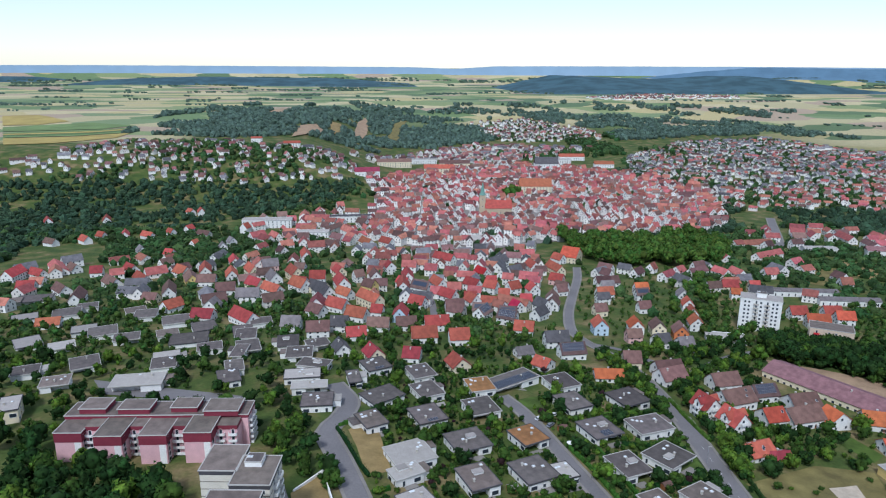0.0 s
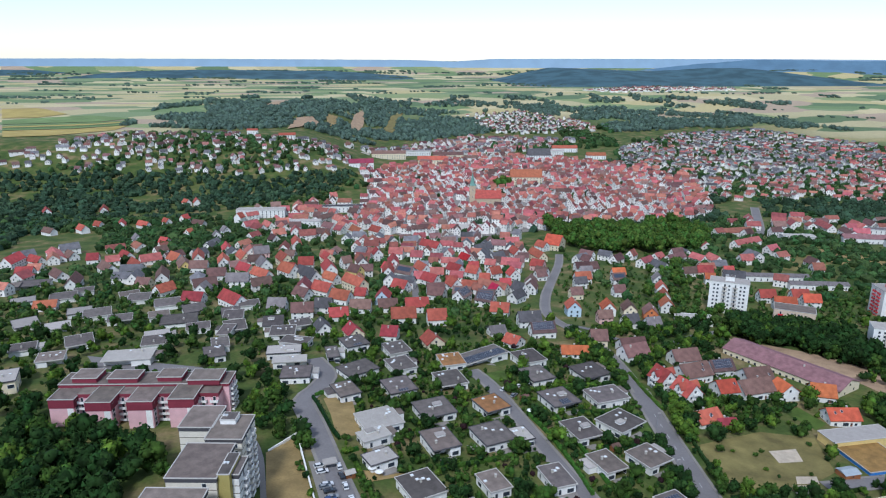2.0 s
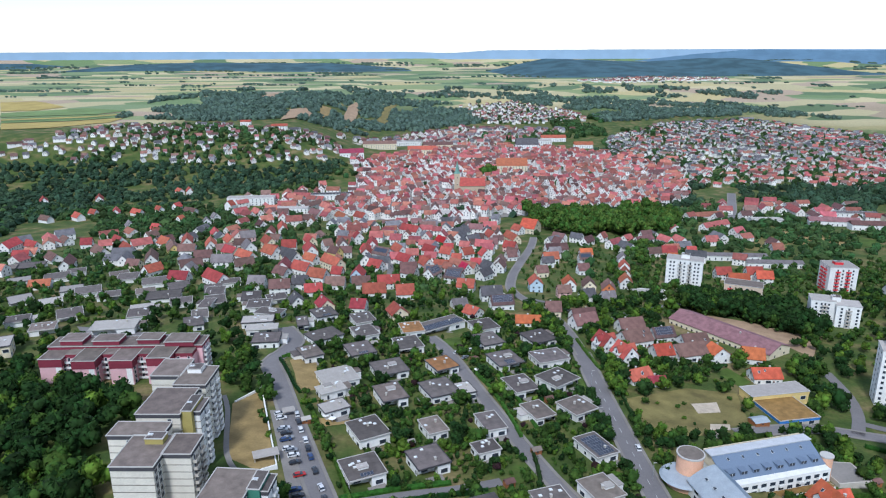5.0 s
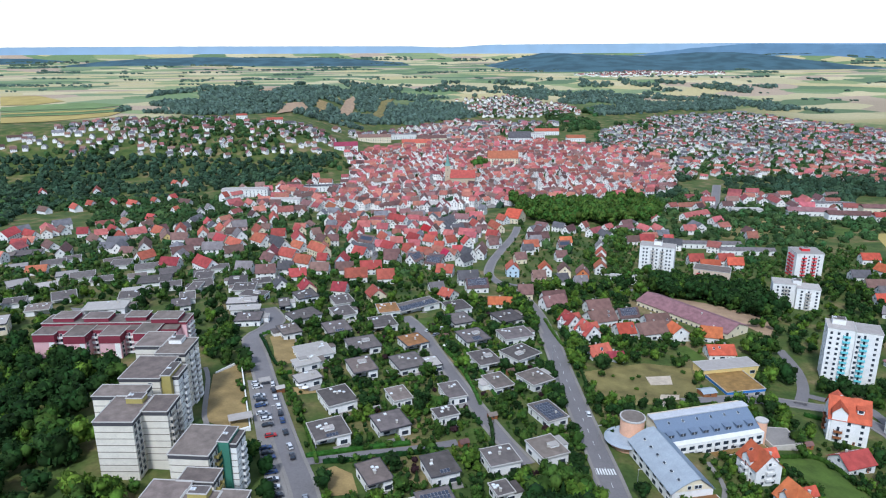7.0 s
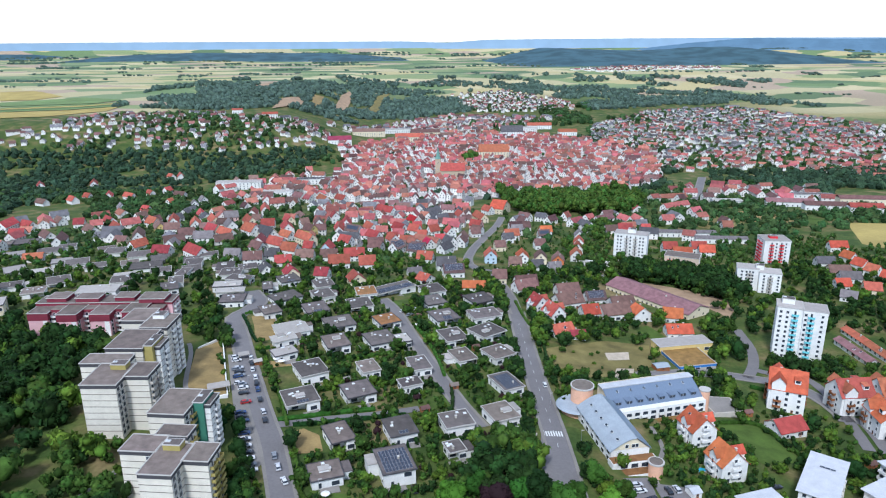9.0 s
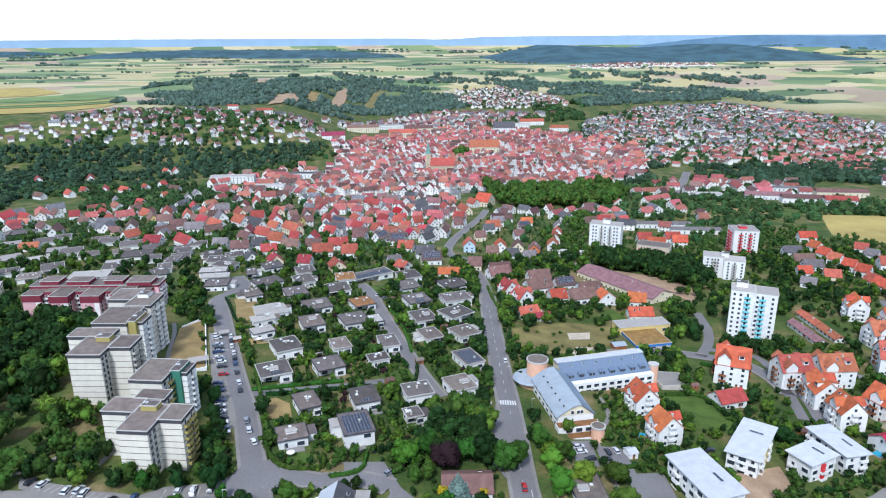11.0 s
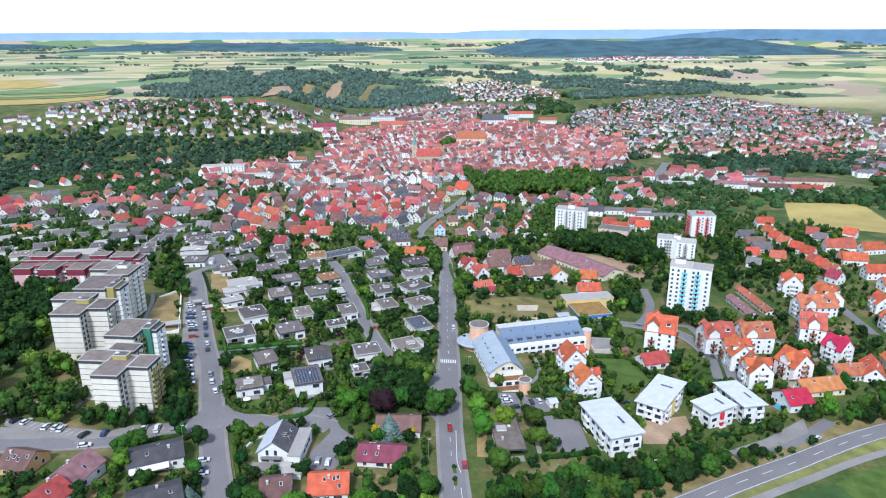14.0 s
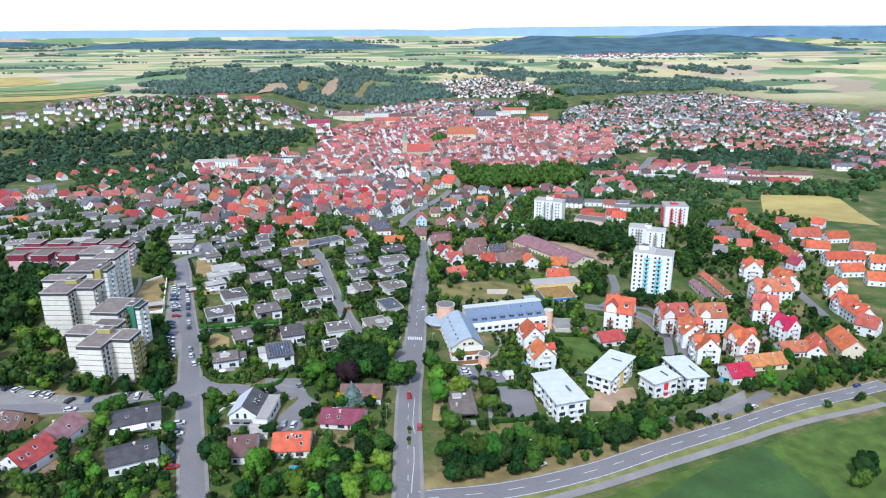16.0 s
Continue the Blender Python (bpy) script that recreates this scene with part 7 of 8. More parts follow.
grove([(50, 195), (60, 225), (120, 232), (160, 240), (156, 232), (110, 212)], 5.0, 4, 8, ("mid", "dark", "dark"))
grove([(-130, 195), (-45, 190), (-52, 225), (-70, 226), (-132, 236)], 4.6, 2, 6, ("mid", "dark", "light", "mid", "dark"), cap=160)
grove([(-88, 262), (-74, 258), (-88, 300), (-98, 330), (-101, 322), (-90, 285)], 4.5, 4, 8, ("dark", "mid", "dark"))
grove([(-105, 268), (-70, 245), (-8, 262), (22, 300), (38, 420), (30, 500), (-10, 515), (-100, 520), (-92, 440), (-62, 330)], 3.2, 1.6, 4.4, ("mid", "mid", "dark", "light", "mid", "dark", "dark", "mid", "mid", "dark", "light", "mid", "dark", "mid", "light", "mid", "mid", "dark", "mid", "light", "dark", "mid", "plum", "cone"), cap=2100)
grove([(-10, 180), (14, 200), (12, 262), (-40, 255), (-120, 205), (-130, 190)], 5.0, 2.2, 7, ("mid", "dark", "light", "mid", "dark", "mid"), cap=260)
grove([(40, 350), (130, 340), (150, 470), (110, 560), (48, 545)], 6.0, 2.5, 8, MIXED, cap=360)
grove([(60, 255), (160, 225), (260, 250), (330, 420), (400, 560), (300, 560), (200, 330), (120, 330)], 8, 1.8, 5, MIXED, cap=700)
grove([(-330, 440), (-130, 440), (-100, 520), (-10, 520), (40, 560), (-40, 660), (-330, 700)], 7.6, 2.0, 5.2, ("mid", "dark", "mid", "dark", "light"), cap=1400)
grove([(160, 420), (290, 440), (300, 560), (400, 640), (290, 640), (200, 620), (150, 540)], 8, 3, 8.5, ("mid", "dark", "dark", "light"), cap=500)
grove([(-330, 250), (-150, 260), (-160, 330), (-220, 400), (-330, 420)], 10, 8, 15, ("mid", "dark", "dark", "dark"), cap=260)
grove([(-150, 255), (-112, 262), (-118, 300), (-150, 310)], 6.5, 5, 10, ("mid", "dark", "light", "mid"))
grove([(-118, 385), (-100, 405), (-105, 450), (-140, 445)], 6.5, 6, 10, ("mid", "dark", "light", "mid"))
for x, y, h, kind in ((-2.5, 246, 9.5, "spruce"), (-7, 247, 4.5, "gold"), (6, 246, 4, "gold"), (184, 195, 11, "dark"), (190, 200, 9, "dark"), (180, 190, 8, "mid"), (-92, 258, 8, "poplar"), (-99, 257, 6.5, "poplar"),
                      (-119, 276, 7, "poplar"), (-125, 262, 7.5, "poplar"), (-133, 266, 7, "poplar"), (-141, 267, 7, "poplar"), (-135, 298, 12, "light"), (-147, 303, 11, "light"), (-110, 268, 6, "light"),
                      (21, 262, 11, "mid"), (14, 283, 12, "light"), (42, 253, 10, "light"), (47, 287, 7, "light"), (156.2, 1226.9, 26, "dark"), (146, 1230, 22, "dark"), (40, 268, 8, "mid"), (33, 235, 5, "dark")):
    tree(x, y, h, kind)

# rows of trees beside the towers, the parking and the playground
for x, y in ((-85.8, 291.8), (-88.4, 300), (-91, 313.8), (-85.8, 282.3), (-83.9, 272.2), (-79.8, 268), (-79.6, 262.6), (-81.4, 258.1), (-84.6, 286.1), (-97.8, 315.5), (-96.3, 324.6), (-87, 277)):
    tree(x, y, tr.uniform(7, 9), "poplar", 1.35)
for x, y in ((-100.1, 260.9), (-102.3, 256.5), (-111.4, 258.3), (-121.6, 264.7), (-130.1, 265.9), (-135.9, 268.7), (-142.1, 270.6), (-70.5, 247), (-90.2, 243.1), (-108, 262), (-94, 263)):
    tree(x, y, tr.uniform(6.5, 8.5), tr.choice(("mid", "dark", "mid")), 0.85)
for x, y, h, kind in ((-18.4, 266.5, 11, "light"), (-2.8, 282.7, 13, "dark"), (-3.4, 263.7, 12, "plum"), (-1, 280, 12, "dark"), (15.9, 260, 12, "mid"), (10.2, 290, 11, "light"), (31.7, 246, 11, "light"), (33.8, 224, 10, "mid"), (53.4, 253.3, 10, "mid"), (51.2, 240, 9, "mid"),
                      (40.4, 268.6, 8, "mid"), (35.8, 294.4, 7, "dark"), (69.8, 222.3, 8, "poplar"), (33, 276, 9, "mid"), (33.5, 262, 9, "light"), (-66.5, 213, 7, "spruce"), (-52, 212, 9, "dark"), (-46, 206, 10, "mid"), (-34, 203, 11, "light"), (-95, 240, 7, "mid"), (-92, 231, 8, "light"), (-84, 222, 4, "light")):
    tree(x, y, h, kind)
for x, y in ((63.2, 392.9), (71.8, 374.6), (69.5, 379.7), (46.2, 365), (51.8, 362.4), (49.1, 374.2), (76.5, 394), (71.4, 390), (102.8, 400.2), (102.5, 388.2), (56.9, 392.4), (87.3, 376.6), (-110.8, 396), (-109.3, 381.2), (-110, 384), (-107.1, 375.9), (-105.1, 365.7)):
    tree(x, y, tr.uniform(1.6, 3.6), tr.choice(("mid", "light", "dark")), 1.2)
tree(56.8, 420.5, 9, "mid")
grove([(-96, 440), (-88, 440), (-84, 400), (-78, 330), (-70, 300), (-76, 300), (-86, 335), (-96, 400)], 4.0, 2.0, 5.0, ("mid", "dark", "light", "mid"), cap=120)
grove([(-112, 336), (-100, 338), (-96, 300), (-88, 268), (-120, 262), (-124, 300)], 6.5, 2.0, 5.5, ("mid", "dark", "light"), cap=40)
grove([(56, 282), (75, 296), (72, 326), (100, 326), (98, 292), (78, 262), (60, 282)], 3.6, 1.8, 4.5, ("mid", "dark", "light", "mid"), cap=110)
grove([(100, 270), (160, 250), (230, 290), (250, 350), (220, 400), (150, 330), (120, 345)], 6, 1.6, 4, ("mid", "dark", "light", "mid"), cap=320)
# taller garden trees between the bungalows and the eastern houses
grove([(-105, 268), (-70, 245), (-8, 262), (22, 300), (38, 420), (30, 500), (-10, 515), (-100, 520), (-92, 440), (-62, 330)], 12, 5.5, 9, ("mid", "dark", "light", "mid", "dark", "mid"), cap=170)
grove([(40, 350), (130, 340), (150, 470), (110, 560), (48, 545)], 12, 7, 10, ("mid", "dark", "light"), cap=70)
grove([(100, 270), (160, 250), (260, 290), (330, 420), (300, 520), (200, 400), (150, 330), (120, 345)], 17, 6, 9.5, ("mid", "dark", "light", "mid"), cap=130)
grove([(-330, 440), (-130, 440), (-100, 520), (-10, 520), (40, 560), (-40, 660), (-330, 700)], 12.5, 5.5, 10, ("mid", "dark", "dark", "light"), cap=330)
grove([(30, 236), (35, 236), (40, 300), (43, 322), (37, 322), (33, 290)], 4.2, 3, 7.5, ("mid", "light", "mid", "dark"), cap=40)
grove([(48, 540), (110, 560), (170, 545), (240, 640), (230, 780), (120, 800), (62, 640)], 8.5, 1.8, 5.0, ("mid", "light", "dark", "mid"), cap=420)
grove([(290, 440), (330, 430), (420, 570), (400, 640), (300, 640), (280, 540)], 7, 3, 7.5, ("mid", "light", "dark"), cap=260)
for i in range(9):
    tree(109 + i * 3.2, 369 + 0.2 * i + tr.uniform(-1, 1), tr.uniform(2.4, 4.2), tr.choice(("mid", "dark", "light")), 1.1)

# ---- the far town, woods and hills ----
fr = random.Random(21)


def add_house(s, x, y, rot, w, d, eave, rise, sink=2.0, wall=1, roof=0, rows=2):
    z = T(x, y)
    c, q = math.cos(rot), math.sin(rot)

    def P(u, v, h):
        return (x + u * c - v * q, y + u * q + v * c, z + h)

    hw, hd = w / 2, d / 2
    k = len(s.v)
    s.v += [P(-hw, -hd, -sink), P(hw, -hd, -sink), P(hw, hd, -sink), P(-hw, hd, -sink), P(-hw, -hd, eave), P(hw, -hd, eave), P(hw, hd, eave), P(-hw, hd, eave), P(-hw, 0, eave + rise), P(hw, 0, eave + rise)]
    for f in ((0, 1, 5, 4), (2, 3, 7, 6), (1, 2, 6, 9, 5), (3, 0, 4, 8, 7)):
        s.f.append(tuple(k + i for i in f))
        s.m.append(wall)
    for r in range(rows):
        h0 = eave - 1.9 - r * 2.8
        if h0 < 0.3:
            break
        for sg in (-1, 1):
            for u in ((-0.3, 0, 0.3) if w > 9 else (-0.25, 0.25)):
                s.poly([P(u * w - 0.55, sg * (hd + 0.05), h0), P(u * w + 0.55, sg * (hd + 0.05), h0), P(u * w + 0.55, sg * (hd + 0.05), h0 + 1.4), P(u * w - 0.55, sg * (hd + 0.05), h0 + 1.4)][::-sg], 4)
            for v in (-0.22, 0.22):
                s.poly([P(sg * (hw + 0.05), v * d - 0.5, h0), P(sg * (hw + 0.05), v * d + 0.5, h0), P(sg * (hw + 0.05), v * d + 0.5, h0 + 1.4), P(sg * (hw + 0.05), v * d - 0.5, h0 + 1.4)][::sg], 4)
    for sg in (-1, 1):
        if rows:
            s.poly([P(sg * (hw + 0.05), -0.5, eave + 0.5), P(sg * (hw + 0.05), 0.5, eave + 0.5), P(sg * (hw + 0.05), 0.5, eave + 1.8), P(sg * (hw + 0.05), -0.5, eave + 1.8)][::sg], 4)
    k = len(s.v)
    o, e = 0.5, 0.15
    s.v += [P(-hw - o, -hd - o, eave - e), P(hw + o, -hd - o, eave - e), P(hw + o, 0, eave + rise + e), P(-hw - o, 0, eave + rise + e), P(hw + o, hd + o, eave - e), P(-hw - o, hd + o, eave - e)]
    for f in ((0, 1, 2, 3), (3, 2, 4, 5)):
        s.f.append(tuple(k + i for i in f))
        s.m.append(roof)


def quarter(poly, gap, w, d, eave, rise, mats, label, keep=0.9, jitter=0.38, grain=0.006, base=0.0, avoid=True, roofs=(0,), rows=2):
    """A dense quarter of small pitched-roof houses along bent lanes."""
    s = Shape()
    x0, x1 = min(p[0] for p in poly), max(p[0] for p in poly)
    y0, y1 = min(p[1] for p in poly), max(p[1] for p in poly)
    y = y0
    while y < y1:
        x = x0
        while x < x1:
            px, py = x + fr.uniform(-jitter, jitter) * gap, y + fr.uniform(-jitter, jitter) * gap
            if fr.random() < keep and inside(px, py, poly) and (not avoid or clear(px, py, 5)):
                turn = base + 2.2 * noise.noise((px * grain, py * grain, 3.1)) + fr.choice((0, 0, 1.57)) + fr.uniform(-0.08, 0.08)
                e = eave * fr.uniform(0.8, 1.25)
                long = 2.1 if fr.random() < 0.07 else 1.0
                kinds = roofs(px, py) if callable(roofs) else roofs
                add_house(s, px, py, turn, w * long * fr.uniform(0.7, 1.4), d * fr.uniform(0.8, 1.15), e, rise * fr.uniform(0.8, 1.2), roof=fr.choice(kinds), rows=rows)
            x += gap
        y += gap
    return tagged(new("townhouses", s.mesh("townhouses", mats)), label, "houses", kind="stuff")


def landmark(x, y, rot, w, d, eave, rise, roof, wall, label):
    ob = thing("building", x, y, rot, label, "building")
    for i in range(-1, 2):
        take(x + i * w * 0.3 * math.cos(radians(rot)), y + i * w * 0.3 * math.sin(radians(rot)), w * 0.36, d)
    s = Shape()
    s.box(-w / 2, w / 2, -d / 2, d / 2, -3, eave)
    part("wall", s, WALL[wall], ob)
    s = Shape()
    for sg in (-1, 1):
        q = [(-w / 2 - 0.6, 0, eave + rise), (-w / 2 - 0.6, sg * (d / 2 + 0.6), eave - 0.2), (w / 2 + 0.6, sg * (d / 2 + 0.6), eave - 0.2), (w / 2 + 0.6, 0, eave + rise)]
        s.poly(q if sg < 0 else q[::-1])
    for u, o in ((-w / 2, -1), (w / 2, 1)):
        q = [(u, -d / 2, eave - 0.1), (u, d / 2, eave - 0.1), (u, 0, eave + rise - 0.2)]
        s.poly(q if o > 0 else q[::-1])
    part("roof", s, ROOF[roof], ob)
    for f in range(max(1, int(eave / 3.4))):
        for i in range(int(w / 5)):
            part("window", TALL, None, ob, at=pose((i + 0.5) / int(w / 5) * w - w / 2, -d / 2, 1.8 + f * 3.3))


landmark(200, 1270, -8, 52, 20, 14, 12, "rust", "cream", "large collegiate building with steep red roof")
landmark(290, 1520, -3, 46, 18, 14, 13, "slate", "white", "cathedral hall with dark slate roof")
landmark(387, 1658, -6, 56, 16, 9, 6, "rust", "white", "long white seminary with red roof")
landmark(-10, 1590, -2, 70, 16, 12, 6, "brown", "cream", "long institution building with brown roof")
landmark(70, 1500, -4, 56, 16, 11, 7, "red", "cream", "cream building with red hipped roof")
landmark(-70, 1410, 4, 44, 16, 10, 7, "wine", "white", "white building with dark red roof")
landmark(-207, 1072, -2, 62, 18, 11, 1.0, "pale", "white", "large white building with terraces and flat roof")
landmark(-100, 1095, 0, 58, 14, 9, 1.0, "slate", "white", "long white building with dark flat roof")
landmark(-150, 1000, -4, 46, 14, 8, 1.0, "pale", "white", "low white building with pale roof")
landmark(50, 940, -6, 60, 22, 5, 2.0, "pale", "concrete", "pale flat-roofed hall at the old town edge")
landmark(-205, 1490, 4, 30, 12, 7, 4, "red", "white", "white hillside building with red roof")
landmark(-275, 1545, 0, 20, 14, 10, 3, "rust", "white", "tall white hillside house with red roof")
landmark(452, 800, -16, 52, 13, 6, 3.5, "mauve", "white", "long white hall with faded mauve roof beside the tree belt")
landmark(475, 770, -16, 44, 13, 6, 3.5, "brown", "white", "long white hall with brown roof beside the tree belt")
landmark(505, 745, -16, 34, 12, 7, 4, "red", "white", "white hall with red roof at the field's edge")
landmark(535, 785, -14, 58, 13, 9, 3, "brown", "cream", "long cream building with low brown roof")
landmark(505, 835, -14, 46, 12, 8, 1, "grey", "white", "long white building with grey flat roof")
landmark(392, 830, -10, 34, 14, 5, 0.8, "pale", "white", "low white filling station with flat roof")
landmark(40, 1640, -2, 86, 18, 10, 1.0, "pale", "white", "long white prison wing with pale flat roof")
landmark(110, 1560, -4, 62, 18, 12, 6, "brown", "cream", "cream prison wing with brown roof")
landmark(420, 1545, -8, 40, 15, 8, 6, "rust", "white", "white school building with steep red roof")
landmark(330, 1600, -10, 70, 22, 12, 2, "pale", "white", "large pale flat-roofed school hall")
landmark(263.7, 672.4, -12, 52, 10, 4.8, 1.6, "grey", "white", "row of low white houses with a long grey roof")
landmark(282.2, 644.4, -12, 46, 10, 4.8, 1.6, "grey", "white", "row of low white houses with a long grey roof")
landmark(138.1, 570.8, -20, 24, 13, 4, 0.6, "pale", "white", "long low white hall with pale flat roof")
RED = [HOUSE_RED, HOUSE_WALL, HOUSE_BROWN, HOUSE_GREY, GLASS]
MIX = [HOUSE_MIX, HOUSE_WALL, HOUSE_BROWN, HOUSE_GREY, GLASS]
OLD, SUB, HILL = (0, 0, 0, 2), (0, 0, 2, 3), (0, 2, 2, 3)
quarter(OLDTOWN, 14.8, 9.6, 8.2, 8.0, 4.4, RED, "dense red-roofed old town houses", 0.82, roofs=OLD)


def right_roofs(x, y):
    """Redder towards the old town, browner and greyer up the slope."""
    return OLD if y < 1180 + 0.35 * (x - 430) + 90 * noise.noise((x * 0.006, y * 0.006, 1.7)) else (0, 2, 3, 3)


quarter(RIGHT, 16, 9, 7.2, 5.6, 3.2, RED, "white houses with red and brown roofs among trees", 0.62, roofs=right_roofs, rows=1)
quarter([(1058, 1515), (1500, 1480), (1500, 1250), (950, 900), (653, 872), (1069, 1362)], 22, 13, 11, 6, 4.5, MIX, "houses and halls at the eastern edge of the town", 0.6, roofs=SUB)
quarter(FARSUB, 18, 8.4, 7.4, 4.8, 3.6, MIX, "white hillside houses with grey and brown roofs", 0.65, roofs=SUB, rows=0)
quarter(LEFTHILL, 16, 8.6, 7.4, 4.6, 3.8, MIX, "white hillside villas among trees", 0.5, roofs=HILL, rows=1)
quarter(STRIP, 16, 12, 9, 6, 4.5, MIX, "houses at the foot of the wooded slope", 0.7, roofs=SUB)
quarter(VILLAGE, 21, 10, 8.5, 5, 4, MIX, "distant village of white and red houses", 0.5, avoid=False, roofs=SUB, rows=0)
quarter(MIDL, 19, 14, 11, 6.5, 5, RED, "red-roofed houses at the edge of the old town", 0.6, roofs=OLD)
quarter(MIDC, 16, 11, 9, 5.5, 4.6, RED, "red and brown roofed houses on the slope below the old town", 0.6, base=-0.2, roofs=SUB)
quarter([(430, 850), (500, 790), (560, 900), (500, 940)], 22, 14, 11, 6, 4.5, RED, "long red-roofed houses by the tree belt", 0.6, roofs=OLD)
quarter([(-420, 690), (-120, 640), (-90, 830), (-210, 900), (-430, 860)], 25, 14, 11, 5, 4.5, RED, "scattered houses on the left slope", 0.5, roofs=SUB)
quarter([(300, 835), (420, 845), (500, 950), (440, 965), (330, 905)], 21, 13, 10, 6, 4.5, RED, "red-roofed houses by the river bridge", 0.55, roofs=OLD)
quarter([(620, 850), (760, 900), (880, 980), (960, 900), (760, 780)], 26, 16, 11, 6, 4.5, RED, "houses beyond the tree belt", 0.45, roofs=SUB)
quarter([(95, 700), (150, 705), (175, 745), (120, 785), (85, 745)], 17, 11, 9, 5, 4.4, RED, "small red-roofed houses beside the park", 0.6, roofs=SUB)
quarter([(180, 690), (240, 700), (250, 765), (160, 775)], 19, 12, 9, 5, 4.4, RED, "houses below the park trees", 0.45, roofs=SUB)
quarter([(300, 640), (360, 790), (250, 840), (170, 680)], 24, 13, 11, 5, 4.5, RED, "houses beyond the cemetery trees", 0.4, roofs=SUB)


s = Shape()
for i in range(28):
    a0, a1 = radians(95 + i * 6), radians(101 + i * 6)
    q = [(-40 + 75 * math.cos(a0), 1690 + 90 * math.sin(a0)), (-40 + 75 * math.cos(a1), 1690 + 90 * math.sin(a1)), (-40 + 77 * math.cos(a1), 1690 + 92 * math.sin(a1)), (-40 + 77 * math.cos(a0), 1690 + 92 * math.sin(a0))]
    s.prism(q[::-1], T(-40, 1690) - 2, T(-40, 1690) + 7)
tagged(new("perimeter_wall", s.mesh("perimeter_wall", [WALL["concrete"]])), "high pale concrete perimeter wall", "wall", kind="structure")


def woods(name, poly, gap, r0, r1, label, keep=1.0, off=True, fold=False, flat=1.0, mat=FOREST, thr=-0.32):
    """A wood of many crowns, too many to count."""
    s = Shape()
    balls = []
    for i in range(6):
        b = Shape()
        lump(b, ICO1, (0, 0, 0.7), 1.0, fr, 0.4, 0.95)
        for j in range(9):
            n = Vector((fr.gauss(0, 1), fr.gauss(0, 1), abs(fr.gauss(0, 1)))).normalized()
            sprig(b, (n.x * 1.02, n.y * 1.02, 0.7 + n.z * 0.95), 0.35, fr)
        balls.append(b)
    x0, x1 = min(p[0] for p in poly), max(p[0] for p in poly)
    y0, y1 = min(p[1] for p in poly), max(p[1] for p in poly)
    y = y0
    while y < y1:
        x = x0
        while x < x1:
            px, py = x + fr.uniform(-0.5, 0.5) * gap, y + fr.uniform(-0.5, 0.5) * gap
            if fr.random() < keep and inside(px, py, poly) and (fold or noise.noise((px * 0.009, py * 0.009, 7.7)) > thr) and not any(inside(px, py, q) for q in OPEN) and (not off or clear(px, py, r1 * 0.8)):
                b = fr.choice(balls)
                r = fr.uniform(r0, r1)
                z = T(px, py)
                th = fr.uniform(0, 6.28)
                c, q = math.cos(th), math.sin(th)
                k = len(s.v)
                for vx, vy, vz in b.v:
                    p = (px + (vx * c - vy * q) * r, py + (vx * q + vy * c) * r, z + (vz - 0.15) * r * flat)
                    s.v.append(tuple(float(u) for u in far_fold(*p)) if fold else p)
                s.f += [tuple(k + i for i in f) for f in b.f]
            x += gap
        y += gap
    s.m = [0] * len(s.f)
    return tagged(new(name, s.mesh(name, [mat])), label, "trees", kind="stuff")


woods("woods", HILLFOREST, 11.5, 4.2, 7.5, "wooded hillside with clearings behind the town", 0.9, mat=HAZY_HILL_LEAF, thr=-0.24)
woods("woods", RFOREST, 12, 5, 8, "wooded slope with clearings beyond the suburbs", 0.8, mat=HAZY_HILL_LEAF)
woods("woods", VALLEY, 9.5, 3.2, 6.2, "wooded valley side with scattered houses", 0.78, thr=-0.42)
woods("trees", [(-540, 870), (-430, 850), (-150, 845), (-100, 900), (-230, 1000), (-280, 1070), (-417, 1080), (-560, 1100)], 10.5, 2.8, 5.6, "trees between the houses at the valley's foot", 0.75, mat=TOWN_LEAF, thr=-0.35)
woods("trees", [(285, 900), (400, 975), (520, 1000), (505, 900), (440, 860), (425, 770), (380, 800), (280, 830)], 11, 2.8, 5.5, "trees round the cemetery and the river bridge", 0.7, mat=TOWN_LEAF)
woods("trees", [(293, 702), (310, 779), (421, 750), (398, 690), (346, 690)], 11, 1.4, 3.6, "shrubs and small trees of the cemetery and allotments", 0.6, mat=TOWN_LEAF)
woods("trees", [(450, 715), (560, 800), (640, 860), (760, 900), (900, 1000), (900, 860), (700, 760), (530, 660)], 11, 3.2, 6.5, "trees along the field and the river", 0.75, mat=TOWN_LEAF)
for pts in ([(90, 1205), (150, 1212), (260, 1190), (330, 1160), (330, 1145), (250, 1172), (150, 1195), (95, 1190)], [(60, 985), (150, 1010), (240, 1000), (240, 985), (150, 992), (60, 970)], [(395, 1120), (440, 1150), (470, 1100), (430, 1075)], [(20, 1330), (60, 1345), (70, 1315), (30, 1300)], [(150, 1390), (230, 1400), (230, 1380), (150, 1372)]):
    woods("trees", pts, 9, 4, 7, "dark trees in the squares of the old town", 0.9, off=False)
woods("trees", [(430, 1511), (436, 1388), (469, 1298), (503, 1229), (530, 1250), (498, 1330), (472, 1400), (466, 1505)], 10, 4, 6.5, "trees along the river between the roofs", 0.85, off=False)
woods("trees", [(476, 2012), (645, 2072), (600, 1900), (531, 1714), (442, 1828)], 13, 5, 8, "wooded park between the suburbs", 0.8, off=False, mat=TOWN_LEAF)
woods("woods", BELT, 9, 4.5, 7, "tall dark tree belt along the river")


def town_trees(poly, gap, r0, r1, keep):
    s = [p for p in poly]
